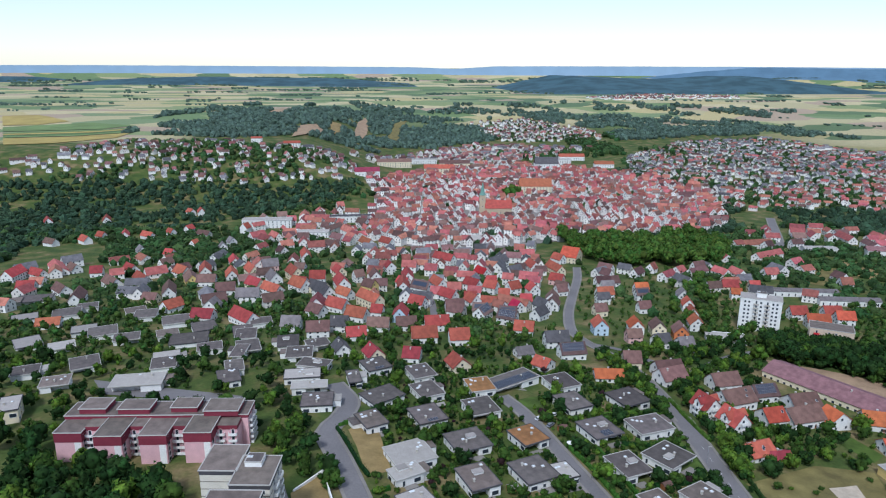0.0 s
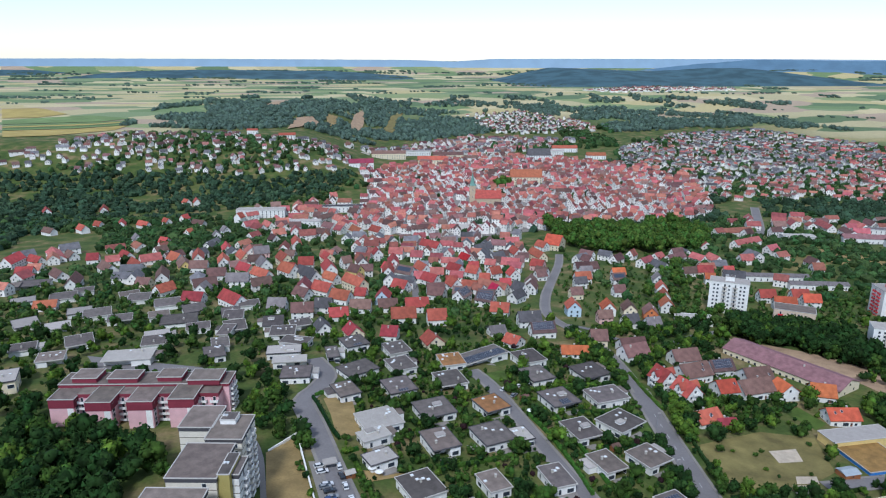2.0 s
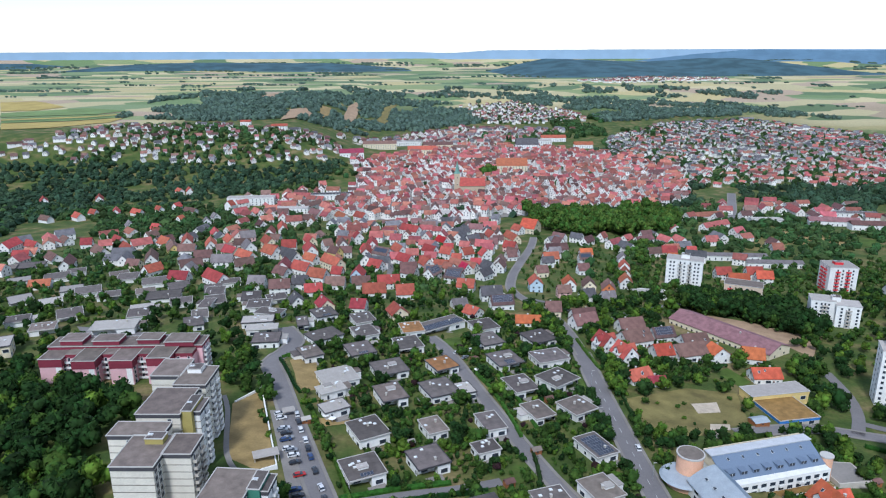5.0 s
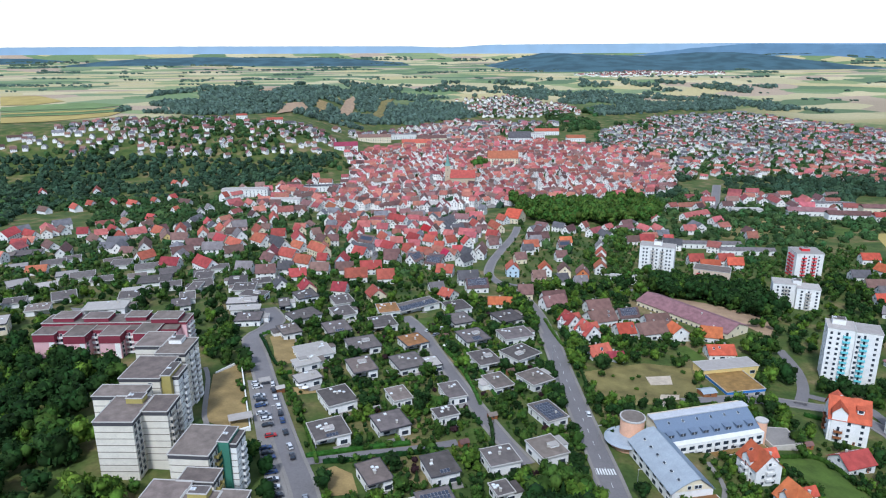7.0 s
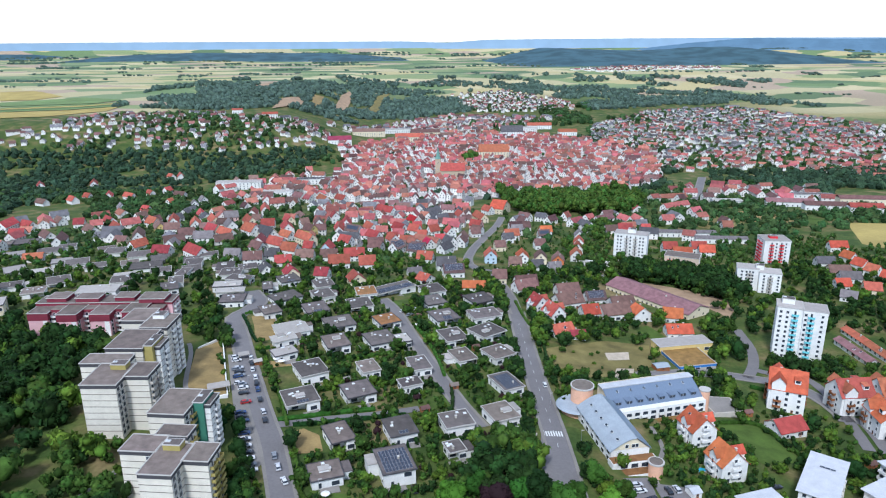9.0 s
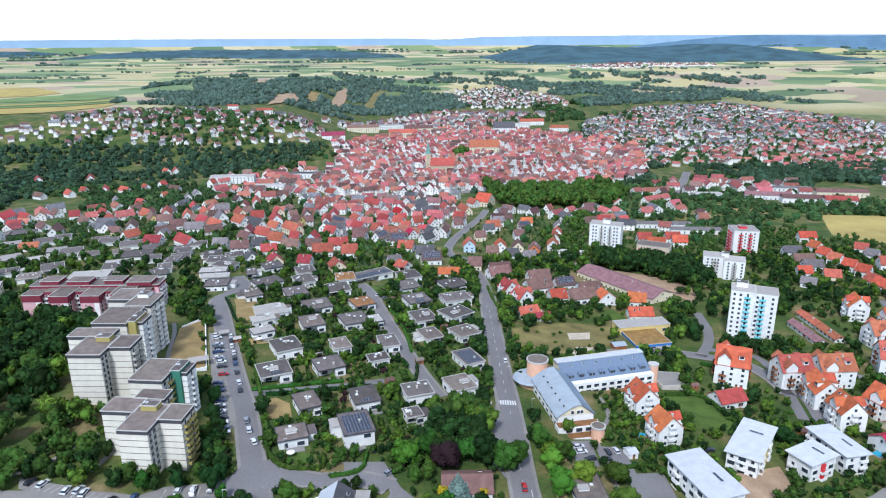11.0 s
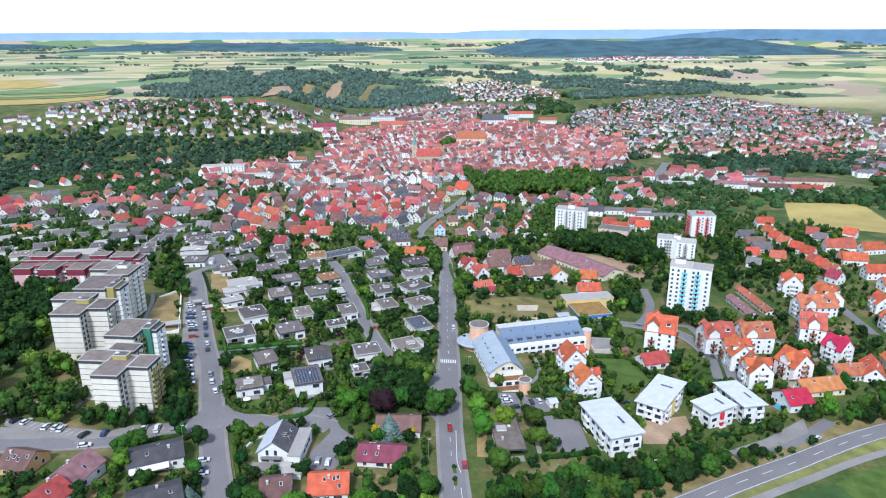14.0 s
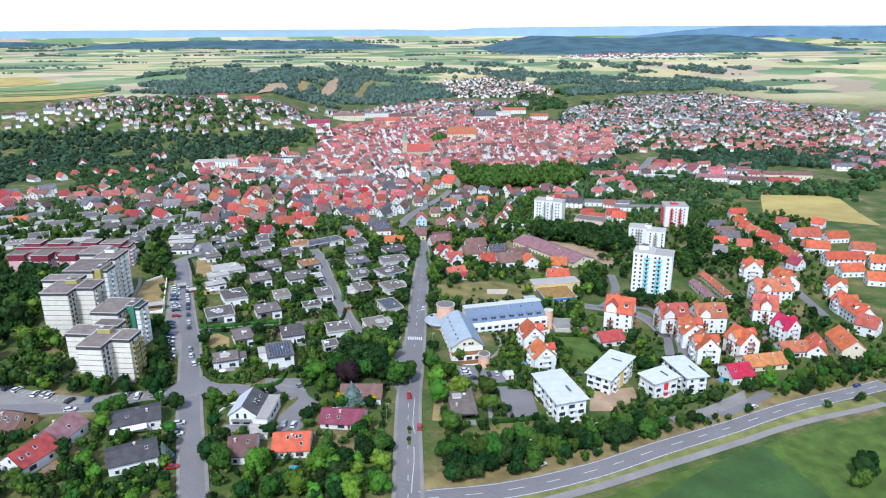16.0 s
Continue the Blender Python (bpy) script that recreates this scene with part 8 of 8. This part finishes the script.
    return woods("trees", s, gap, r0, r1, "garden trees between the far houses", keep, mat=TOWN_LEAF, thr=-0.2)


town_trees(LEFTHILL, 11, 3, 5.5, 0.8)
town_trees(RIGHT, 11, 2.4, 5.4, 0.8)
town_trees(FARSUB, 15, 3, 5, 0.65)
town_trees(STRIP, 18, 3, 5.5, 0.6)
town_trees(OLDTOWN, 17, 3, 5.2, 0.45)
town_trees(MIDC, 11, 1.8, 3.8, 0.7)
town_trees([(-330, 560), (-110, 600), (60, 560), (60, 640), (-80, 660), (-100, 830), (-330, 830)], 10, 1.6, 3.4, 0.55)
town_trees([(-330, 700), (-40, 660), (60, 560), (150, 560), (180, 740), (60, 900), (-100, 930), (-330, 900)], 21, 3, 5.5, 0.6)
town_trees(MIDL, 24, 4, 7, 0.7)
town_trees([(-430, 690), (-120, 640), (-80, 830), (-200, 960), (-480, 930)], 12, 2.6, 5.2, 0.62)
town_trees([(280, 600), (480, 700), (400, 830), (250, 850), (170, 690), (200, 640)], 10, 2.6, 5.2, 0.62)
town_trees([(405, 640), (440, 720), (560, 960), (700, 860), (520, 640), (500, 690)], 14, 3.5, 6.5, 0.7)
town_trees([(440, 1700), (700, 1740), (620, 1900), (520, 1830)], 22, 6, 9, 0.8)
town_trees([(240, 1740), (560, 1800), (480, 1700), (300, 1660)], 22, 6, 9, 0.7)
# trees before the old town and along the streets of the right-hand suburb
woods("trees", [(110, 915), (200, 930), (290, 905), (390, 965), (420, 1090), (380, 1090), (280, 925), (190, 955)], 9, 3.5, 6, "dark trees along the edge of the old town", 0.8)
woods("trees", [(400, 960), (470, 1010), (500, 1090), (640, 1090), (700, 960), (640, 900), (560, 1000), (440, 940)], 11, 3.5, 6, "trees along the river meadow", 0.7)
woods("woods", [(-560, 2200), (-380, 2190), (0, 2500), (280, 2340), (640, 2420), (1180, 2240), (1500, 2500), (900, 2760), (300, 2700), (-300, 2620), (-620, 2500)], 15, 5, 9, "scattered copses on the rim of the plateau", 0.75, mat=HAZY_HILL_LEAF, thr=0.16)
woods("trees", [(-480, 890), (-420, 1065), (-285, 1062), (-240, 1140), (-112, 1236), (-80, 1360), (-60, 1250), (-110, 1190), (-235, 1095), (-200, 960), (-330, 880)], 13, 3.5, 6.5, "trees of the valley gardens", 0.65, mat=TOWN_LEAF)
town_trees([(300, 640), (390, 690), (430, 780), (480, 1000), (380, 960), (290, 900), (250, 760)], 14, 2.6, 5.2, 0.5)
# copses and hedges on the plateau, as one spread of far trees
plots = []
for i in range(230):
    a, dd = radians(fr.uniform(-40, 38)), 2350 * (1 + 1.9 * fr.random() ** 1.2)
    cx, cy = EYE[0] + dd * math.sin(a + 0.12), EYE[1] + dd * math.cos(a + 0.12)
    ln, wd, th = fr.choice((12, 20, 35, 50, 80, 140)) * fr.uniform(0.6, 1.4) * dd / 3000, fr.choice((5, 6, 8, 12, 30)) * dd / 3000, fr.uniform(-0.35, 0.25)
    if cy > 2150:
        plots.append((cx, cy, ln, wd, th, dd / 2600))
s = Shape()
clump = Shape()
lump(clump, ICO1, (0, 0, 0.7), 1.0, fr, 0.4, 0.95)
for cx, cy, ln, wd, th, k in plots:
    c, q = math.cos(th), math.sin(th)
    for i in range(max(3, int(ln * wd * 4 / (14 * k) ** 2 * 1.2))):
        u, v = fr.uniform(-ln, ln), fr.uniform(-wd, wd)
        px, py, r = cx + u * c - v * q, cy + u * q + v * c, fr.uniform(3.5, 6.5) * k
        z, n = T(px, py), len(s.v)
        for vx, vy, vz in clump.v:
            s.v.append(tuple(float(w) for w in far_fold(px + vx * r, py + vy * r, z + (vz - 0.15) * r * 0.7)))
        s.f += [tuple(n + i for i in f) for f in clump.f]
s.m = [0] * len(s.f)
tagged(new("copses", s.mesh("copses", [HAZY_FAR_LEAF])), "hedges and copses on the farmed plateau", "trees", kind="stuff")


def skyline(name, near, far_y, x0, x1, top, mat, label, seed, wave, outline=((0, 0), (0.12, 0.9), (0.5, 1), (0.88, 0.9), (1, 0))):
    """A long low range on the horizon, rounded towards the viewer, its crest along an outline."""
    s, n = Shape(), 300
    prev = None
    for i in range(n + 1):
        x = x0 + (x1 - x0) * i / n
        env = float(np.interp(i / n, [p[0] for p in outline], [p[1] for p in outline]))
        h = top * env * (1 + 0.22 * noise.noise((x * wave, seed, 0.5)) + 0.05 * noise.noise((x * 0.012, seed, 2.5)))
        col = []
        for j in range(7):
            f = j / 6
            y = near + (far_y - near) * f
            col.append(tuple(float(v) for v in far_fold(np.float64(x), np.float64(y), np.float64(T(x, y) + h * math.sin(f * math.pi / 2) - (3 if j == 0 else 0)))))
        if prev:
            for j in range(6):
                s.poly([prev[j], col[j], col[j + 1], prev[j + 1]])
        prev = col
    return tagged(new(name, s.mesh(name, [mat], True)), label, "hills", kind="structure")


# ridges and ranges whose emission carries the haze, bluer with distance
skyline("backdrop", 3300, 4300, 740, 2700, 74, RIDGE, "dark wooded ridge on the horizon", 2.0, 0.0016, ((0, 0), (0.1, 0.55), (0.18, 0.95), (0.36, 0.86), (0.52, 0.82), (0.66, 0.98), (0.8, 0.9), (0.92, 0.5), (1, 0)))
skyline("backdrop", 5000, 7600, 3000, 8500, 118, SECOND, "wooded ridge behind the nearer one, painted blue with haze", 4.0, 0.0008, ((0, 0), (0.12, 0.55), (0.24, 0.95), (0.6, 1), (1, 0.6)))
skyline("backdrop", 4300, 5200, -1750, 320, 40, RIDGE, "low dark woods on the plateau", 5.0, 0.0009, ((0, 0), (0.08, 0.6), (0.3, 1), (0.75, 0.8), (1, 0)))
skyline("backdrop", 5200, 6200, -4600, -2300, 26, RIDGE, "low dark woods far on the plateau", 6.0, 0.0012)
skyline("backdrop", 9000, 14000, 1100, 14000, 112, RANGE, "range of hills on the horizon, painted pale blue with haze", 8.0, 0.0002)
skyline("backdrop", 10000, 16000, -15000, 3500, 90, RANGE, "far hills on the horizon, painted pale blue with haze", 9.0, 0.0002)

# the trees nearest along the slope stand singly, the rest of the greenery is joined
special = [p for p in PLANTS if p[3] in ("plum", "gold", "spruce", "cone", "poplar")]
common = sorted((p for p in PLANTS if p[3] in ("mid", "dark", "light")), key=lambda p: p[1] - 0.15 * p[0])
single = [p for p in common if p[2] >= 5.5 and p[1] < 480][:230] + [p for p in common if p[2] < 3.2][:90]
for p in special + single:
    plant(*p)
rest = [p for p in common if p not in set(single)]
for k, kind in enumerate(("mid", "dark", "light")):
    for name, lo, hi, pr in (("garden_trees", -999, 560, MIDDLE), ("garden_shrubs", -999, 560, SHRUBS), ("slope_trees", 560, 9999, DISTANT), ("park_trees", 560, 9999, MIDDLE)):
        items = [(x, y, T(x, y) - (0.2 if h < 3.2 else 0.08) * h, h * sp, h * 1.05) for x, y, h, kd, sp in rest if kd == kind and lo <= y < hi and ((h >= 11) == (name == "park_trees") if lo > 0 else (h < 4.2) == (name == "garden_shrubs"))]
        joined(name, items, pr[k], PARK_LEAF if name == "park_trees" else SLOPE_LEAF if lo > 0 else GARDEN[k], "dense green garden trees, hedges and shrubs", "trees")

# ---- cars ----


def car_proto():
    ob = thing("car", 0, 0, 0, "parked car with dark tinted windows", "car", "cars along the streets", z=-50)
    s = Shape()
    prof = [(-2.15, 0.35), (2.15, 0.35), (2.2, 0.75), (1.25, 0.92), (-2.1, 0.95), (-2.2, 0.6)]
    for y in (-0.86, 0.86):
        q = [(a, y, b) for a, b in prof]
        s.poly(q if y < 0 else q[::-1])
    for i in range(len(prof)):
        a, b = prof[i], prof[(i + 1) % len(prof)]
        s.poly([(a[0], 0.86, a[1]), (b[0], 0.86, b[1]), (b[0], -0.86, b[1]), (a[0], -0.86, a[1])][::-1])
    s.box(-1.55, 0.25, -0.66, 0.66, 1.38, 1.46)
    part("body", s, PAINT, ob)
    lo, hi = [(-2.0, -0.8), (1.2, -0.8), (1.2, 0.8), (-2.0, 0.8)], [(-1.55, -0.66), (0.25, -0.66), (0.25, 0.66), (-1.55, 0.66)]
    for i, nm in enumerate(("side_window", "windscreen", "side_window", "rear_window")):
        s, j = Shape(), (i + 1) % 4
        s.poly([(*lo[i], 0.93), (*lo[j], 0.93), (*hi[j], 1.39), (*hi[i], 1.39)])
        part(nm, s, GLASS, ob)
    for u in (-1.35, 1.35):
        for v in (-0.8, 0.8):
            w = Shape()
            w.tube(0, 0, -0.1, 0.1, 0.33, 0.33, 12)
            part("wheel", w, TYRE, ob, at=pose(u, v, 0.33, 90))
    return ob


CAR = car_proto()
CARS = 0


def car(x, y, rot, lift=0.28):
    global CARS
    m = pose(x, y, T(x, y) + lift, 0, 0, rot)
    if CARS == 0:
        CAR.matrix_basis = m
    else:
        copy_thing(CAR, m)
    CARS += 1


cr = random.Random(8)
for x, y in ((-100.3, 370), (-98.5, 362.6), (-97, 356.1), (-92.6, 330), (-91.6, 326.7), (-89.9, 316.9), (-88.2, 309.6), (-87.4, 306), (-86, 301.5), (-85.2, 298.1), (-84.2, 294.4), (-83.3, 291)):
    car(x, y, 14 + cr.uniform(-5, 5))
for x, y in ((-95.8, 383.6), (-94.8, 377.5), (-93.4, 371), (-91.2, 363), (-90.0, 357.1), (-88.7, 351.2), (-86.7, 342.1), (-84.2, 331.9), (-82.8, 325.2), (-76.7, 300.2), (-74.8, 293.4), (-72, 285.3)):
    car(x, y, 105 + cr.uniform(-5, 5))
for x, y, r in ((-67, 236, 8), (-68, 232, 10), (-66, 228.5, 6), (-69, 225, 15), (-63, 208, 5), (-82, 257, 92), (-87, 255, 92), (-104, 252, 85), (-120, 256, 80), (-126, 258, 80), (-108, 244, 12), (-29, 277, 95),
                (20.6, 250, 85), (22.5, 226, 85), (64, 204, 22), (172, 247, 24), (233, 262, 22), (56, 268, 5), (57, 263, 5), (58.5, 273, 92), (62, 274, 92), (101, 276, 8), (-17, 442, 40), (-20, 449, 35), (-12, 452, 20), (110, 340, 40), (-46, 246, 10), (36.5, 352, 82)):
    car(x, y, r)

for i in (0, 1, 3, 4, 5, 7, 8, 9, 11):
    car(-102.6 + i * 0.98, 384 - i * 4.1 + cr.uniform(-0.5, 0.5), 14 + cr.uniform(-4, 4))
for i in range(9):
    if i % 3 != 1:
        car(-90.6 + i * 0.8, 301.5 + 22 - i * 4.4, 15 + cr.uniform(-4, 4))

# ---- street furniture ----
for x, y in ((10.5, 232), (61, 209), (90, 222), (36, 300), (32.5, 330), (28, 372), (38, 410), (-76, 247), (-60, 276), (-92, 350)):
    lp = thing("street_lamp", x, y, 0, "slim grey street lamp beside the road", "street lamp", "street lamps")
    s = Shape()
    s.tube(0, 0, -0.2, 7.5, 0.1, 0.06, 8)
    part("pole", s, METAL, lp)
    s = Shape()
    s.box(-0.12, 1.1, -0.14, 0.14, 7.45, 7.6)
    part("lamp_head", s, RIM, lp)
for i in range(8):
    s = Shape()
    u = -3.6 + i * 1.03
    z = T(27.5, 309) + 0.29
    s.poly([(27.5 + u - 0.28, 307.2, z + (T(27.5 + u, 307.2) - T(27.5, 309))), (27.5 + u + 0.28, 307.2, z + (T(27.5 + u, 307.2) - T(27.5, 309))), (27.9 + u + 0.28, 311, z + (T(27.5 + u, 311) - T(27.5, 309))), (27.9 + u - 0.28, 311, z + (T(27.5 + u, 311) - T(27.5, 309)))])
    tagged(new("crossing_bar", s.mesh("crossing_bar", [LINE])), "white bar of a pedestrian crossing", "road marking", kind="structure")
for y in (217, 224):
    isl = thing("traffic_island", 18 + (y - 217) * 0.1, y, 85, "narrow kerbed traffic island with shrubs", "traffic island")
    s = Shape()
    s.box(-2.5, 2.5, -0.8, 0.8, -0.3, 0.45, 0)
    s.box(-2.2, 2.2, -0.6, 0.6, 0.45, 0.55, 1)
    part("kerb", s, [PAVING, LAWN], isl)
    plant(18 + (y - 217) * 0.1, y + 1, 2.4, "dark", 0.8)
# garage deck wall
gw = thing("garden_wall", -110, 375, 0, "low white wall round the dry garage deck", "wall")
s = Shape()
for (ax, ay), (bx, by) in (((-12, 21), (-2.5, 32)), ((-2.5, 32), (10.4, -32)), ((10.4, -32), (3.2, -35))):
    n = Vector((by - ay, ax - bx, 0)).normalized() * 0.25
    s.prism([(ax + n.x, ay + n.y), (ax - n.x, ay - n.y), (bx - n.x, by - n.y), (bx + n.x, by + n.y)][::-1], -1.5, T(-110 + (ax + bx) / 2, 375 + (ay + by) / 2) - T(-110, 375) + 1.2)
part("wall", s, WALL["white"], gw)
for x, y, w, d in ((-104, 349, 9, 5), (-99, 384, 5, 4)):
    cp = thing("carport", x, y, 14, "low carport with a pale flat concrete roof", "carport")
    s = Shape()
    s.box(-w / 2, w / 2, -d / 2, d / 2, 2.4, 2.7)
    part("roof", s, ROOF["pale"], cp)
    for u in (-1, 1):
        for v in (-1, 1):
            s = Shape()
            s.box(u * w * 0.45 - 0.1, u * w * 0.45 + 0.1, v * d * 0.42 - 0.1, v * d * 0.42 + 0.1, -0.5, 2.4)
            part("post", s, WALL["concrete"], cp)

# ---- hedges, huts, pools and awnings ----


def hedge(pts, wide=1.3, tall=1.7):
    """A clipped hedge along a line, bumpy and leafy."""
    hr = random.Random(int(pts[0][0] * 10))
    line = smooth_line(pts, 1.6)
    ob = thing("hedge", line[0].x, line[0].y, 0, "clipped green garden hedge along a plot's edge", "hedge", "garden hedges")
    s, rows = Shape(), []
    x0, y0, z0 = line[0].x, line[0].y, T(line[0].x, line[0].y)
    for i, p in enumerate(line):
        d = (line[min(i + 1, len(line) - 1)] - line[max(i - 1, 0)]).normalized()
        n = Vector((d.y, -d.x, 0))
        ring = []
        for u, v in ((-0.5, -0.3), (-0.55, 0.55), (-0.3, 1.0), (0.3, 1.0), (0.55, 0.55), (0.5, -0.3)):
            q = p + n * (u * wide * hr.uniform(0.8, 1.25))
            ring.append((q.x - x0, q.y - y0, T(p.x, p.y) - z0 + v * tall * hr.uniform(0.85, 1.12)))
        rows.append(ring)
    for a, b in zip(rows, rows[1:]):
        for i in range(5):
            s.poly([a[i], b[i], b[i + 1], a[i + 1]])
    s.poly(rows[0])
    s.poly(rows[-1][::-1])
    for r in rows:
        for i in range(7):
            q = hr.choice(r[1:5])
            sprig(s, (q[0] + hr.uniform(-0.5, 0.5), q[1] + hr.uniform(-0.5, 0.5), q[2] + hr.uniform(-0.2, 0.15)), hr.uniform(0.2, 0.42), hr)
    part("foliage", s, hr.choice((LEAF[0], LEAF[1], LEAF[0])), ob)


for pts in ([(-68.6, 288.4), (-65.5, 277), (-60.8, 269.8), (-53.7, 267.4), (-46.6, 268.2), (-46.7, 275.5)], [(-51.8, 254), (-57, 250.2), (-57.3, 241.2), (-54.4, 227.9), (-51.9, 217.6)], [(-92, 218.2), (-89.5, 209.3), (-87.1, 199.6)],
            [(-91.1, 246.8), (-86.6, 248), (-81.3, 250.2), (-74.5, 251)], [(-108, 442), (-104.2, 431), (-99.3, 413.8), (-95.8, 404.8)], [(-107, 444), (-98.6, 452.4)], [(-94.9, 394.2), (-88.8, 397)],
            [(50.8, 470.1), (49, 443.5), (49, 427.7)], [(51.7, 411.9), (48.2, 394.1), (45.6, 378.2)], [(88.7, 364.3), (102.8, 367)], [(-91, 392), (-86, 372), (-79, 345), (-74, 322)], [(-72, 316), (-68, 292)], [(-40, 333), (-62, 330.6), (-78, 326)],
            [(-72, 322.5), (-58, 324), (-42, 325.8), (-28, 327)], [(-15, 425), (-11, 405), (-8.6, 385), (-7.6, 362)], [(-3.6, 420), (-1.2, 395), (0.6, 366)], [(60, 263), (74, 264.5), (76.5, 250)], [(75, 237), (62, 233.8), (52, 232)], [(-44, 262), (-34, 264.5), (-31, 275)],
            [(104, 322), (120, 321.5), (124, 306), (124.6, 293)], [(128, 250), (142, 252), (156, 259)], [(140, 358), (150, 350), (152, 334)], [(-6, 350), (-8, 334), (-12, 322)], [(-64, 352), (-50, 356), (-36, 360)], [(-60, 383), (-46, 386), (-30, 390)], [(-66, 438), (-48, 442), (-32, 446)],
            [(8, 424), (18, 422), (34, 420)], [(8, 393), (20, 394), (30, 395)], [(8, 450), (20, 452), (36, 454)], [(12, 336), (18, 334), (26, 330)]):
    hedge(pts)

POOL = plain("pool_water", (0.05, 0.35, 0.5), 0.08)
for x, y, w, d, rot in ((173, 273.6, 6, 3.4, 20), (-22.1, 204, 3, 3, 0), (77.7, 287, 3.4, 2.2, 10)):
    ob = thing("pool", x, y, rot, "small turquoise garden pool with a pale surround", "pool")
    s = Shape()
    s.box(-w / 2 - 0.5, w / 2 + 0.5, -d / 2 - 0.5, d / 2 + 0.5, -0.6, 0.36)
    part("surround", s, PAVING, ob)
    s = Shape()
    s.box(-w / 2, w / 2, -d / 2, d / 2, 0.3, 0.372)
    part("water", s, POOL, ob)


def hut(x, y, rot, w, d, h, wall, roof, label):
    ob = thing("shed", x, y, rot, label, "shed", "garden sheds")
    s = Shape()
    s.box(-w / 2, w / 2, -d / 2, d / 2, -1, h)
    b = part("wall", s, wall, ob)
    part("door", DOOR, None, b, at=pose(0, -d / 2, 1.1))
    s = Shape()
    for sg in (-1, 1):
        q = [(-w / 2 - 0.3, 0, h + 0.9), (-w / 2 - 0.3, sg * (d / 2 + 0.3), h - 0.1), (w / 2 + 0.3, sg * (d / 2 + 0.3), h - 0.1), (w / 2 + 0.3, 0, h + 0.9)]
        s.poly(q if sg < 0 else q[::-1])
    for u, o in ((-w / 2, -1), (w / 2, 1)):
        q = [(u, -d / 2, h - 0.02), (u, d / 2, h - 0.02), (u, 0, h + 0.85)]
        s.poly(q if o > 0 else q[::-1])
    part("roof", s, roof, ob)


hut(103.2, 377, 5, 7, 5.5, 2.4, TIMBER, ROOF["blue"], "dark timber playground shed with a blue-grey roof")
hut(67, 272, 10, 3.6, 4.6, 2.4, WALL["white"], ROOF["white"], "small white garden hut with a pale roof")
for x, y, r in ((-92, 378, 20), (-45, 395, 10), (-13, 438, 30), (12, 392, 16), (-52, 360, 15), (-20, 330, 18), (30, 440, 40), (-5, 350, 12), (-100, 205, 25), (150, 290, 10), (122, 330, 5), (-62, 465, 18), (218, 315, 20)):
    hut(x, y, r, 3.4, 2.8, 2.1, TIMBER, rng.choice((ROOF["taupe"], ROOF["brown"], ROOF["pale"])), "small brown timber garden shed")
aw = thing("awning", -82.6, 229.2, 16, "white fabric awning stretched over a terrace", "awning")
s = Shape()
s.poly([(-6, -2.6, 2.5), (6, -2.6, 2.5), (6, 2.2, 3.2), (-6, 2.2, 3.2)])
s.poly([(-6, 2.2, 3.1), (6, 2.2, 3.1), (6, -2.6, 2.4), (-6, -2.6, 2.4)])
s.poly([(-6, -2.6, 2.4), (6, -2.6, 2.4), (6, -2.6, 2.5), (-6, -2.6, 2.5)])
part("cloth", s, WALL["white"], aw)
for u in (-5.8, 5.8):
    s = Shape()
    s.tube(u, -2.5, -1.5, 2.45, 0.06, 0.06, 6)
    part("post", s, METAL, aw)
# white parasols on a terrace
for x, y in ((-84, 381.5), (-81.5, 379), (-58, 276), (-14, 424)):
    ps = thing("parasol", x, y, 0, "open white garden parasol", "parasol", "garden parasols")
    s = Shape()
    s.tube(0, 0, -0.8, 2.5, 0.04, 0.04, 6)
    part("pole", s, METAL, ps)
    s = Shape()
    s.tube(0, 0, 2.0, 2.6, 1.6, 0.05, 8)
    part("canopy", s, WALL["white"], ps)
# retaining wall on the street corner
rw = thing("retaining_wall", 12, 290, 0, "curved pale retaining wall above the street", "wall")
s = Shape()
P = smooth_line([(13.6, 272), (12.6, 282), (14.8, 294), (21, 308)], 2.5)
for a, b in zip(P, P[1:]):
    n = Vector((b.y - a.y, a.x - b.x, 0)).normalized() * 0.2
    z = T(a.x, a.y) - T(12, 290)
    s.prism([(a.x - n.x - 12, a.y - n.y - 290), (a.x + n.x - 12, a.y + n.y - 290), (b.x + n.x - 12, b.y + n.y - 290), (b.x - n.x - 12, b.y - n.y - 290)], z - 1.5, z + 1.1)
part("wall", s, WALL["concrete"], rw)
# wavering white guide line and arrows on the main street
ribbon("road_line", [(22.8, 249), (21.4, 238), (20.3, 229), (20.6, 222)], 0, 0.18, 0.268, LINE, "white painted guide line on the street", "road marking")
ribbon("road_line", [(19.4, 214), (18.6, 204), (17.4, 196), (16.4, 188)], 0, 0.18, 0.268, LINE, "white painted guide line on the street", "road marking")
# painted lines between the parking bays
for i in range(14):
    f = i / 13
    x, y = -141 + 30 * f, 264.2 - 13.2 * f
    ribbon("road_line", [(x - 1.2, y - 1.4), (x + 1.2, y + 2.4)], 0, 0.12, 0.33, LINE, "white line between parking bays", "road marking")
for i in range(8):
    x, y = -96 + 2.6 * i, 252.6 + 0.35 * i
    ribbon("road_line", [(x, y), (x + 0.3, y + 4.6)], 0, 0.12, 0.33, LINE, "white line between parking bays", "road marking")
for x, y, r in ((-122.1, 257.6, 70), (-110.4, 250.5, 62), (-91.6, 255.8, 85), (-87.2, 256.4, 85), (-134.6, 262.4, 62), (-139, 264, 62), (48, 276, 5), (48, 272.5, 5), (50, 268, 185), (-24, 262, 40), (-28, 232, 85), (-24.5, 231, 80)):
    car(x, y, r, 0.34)
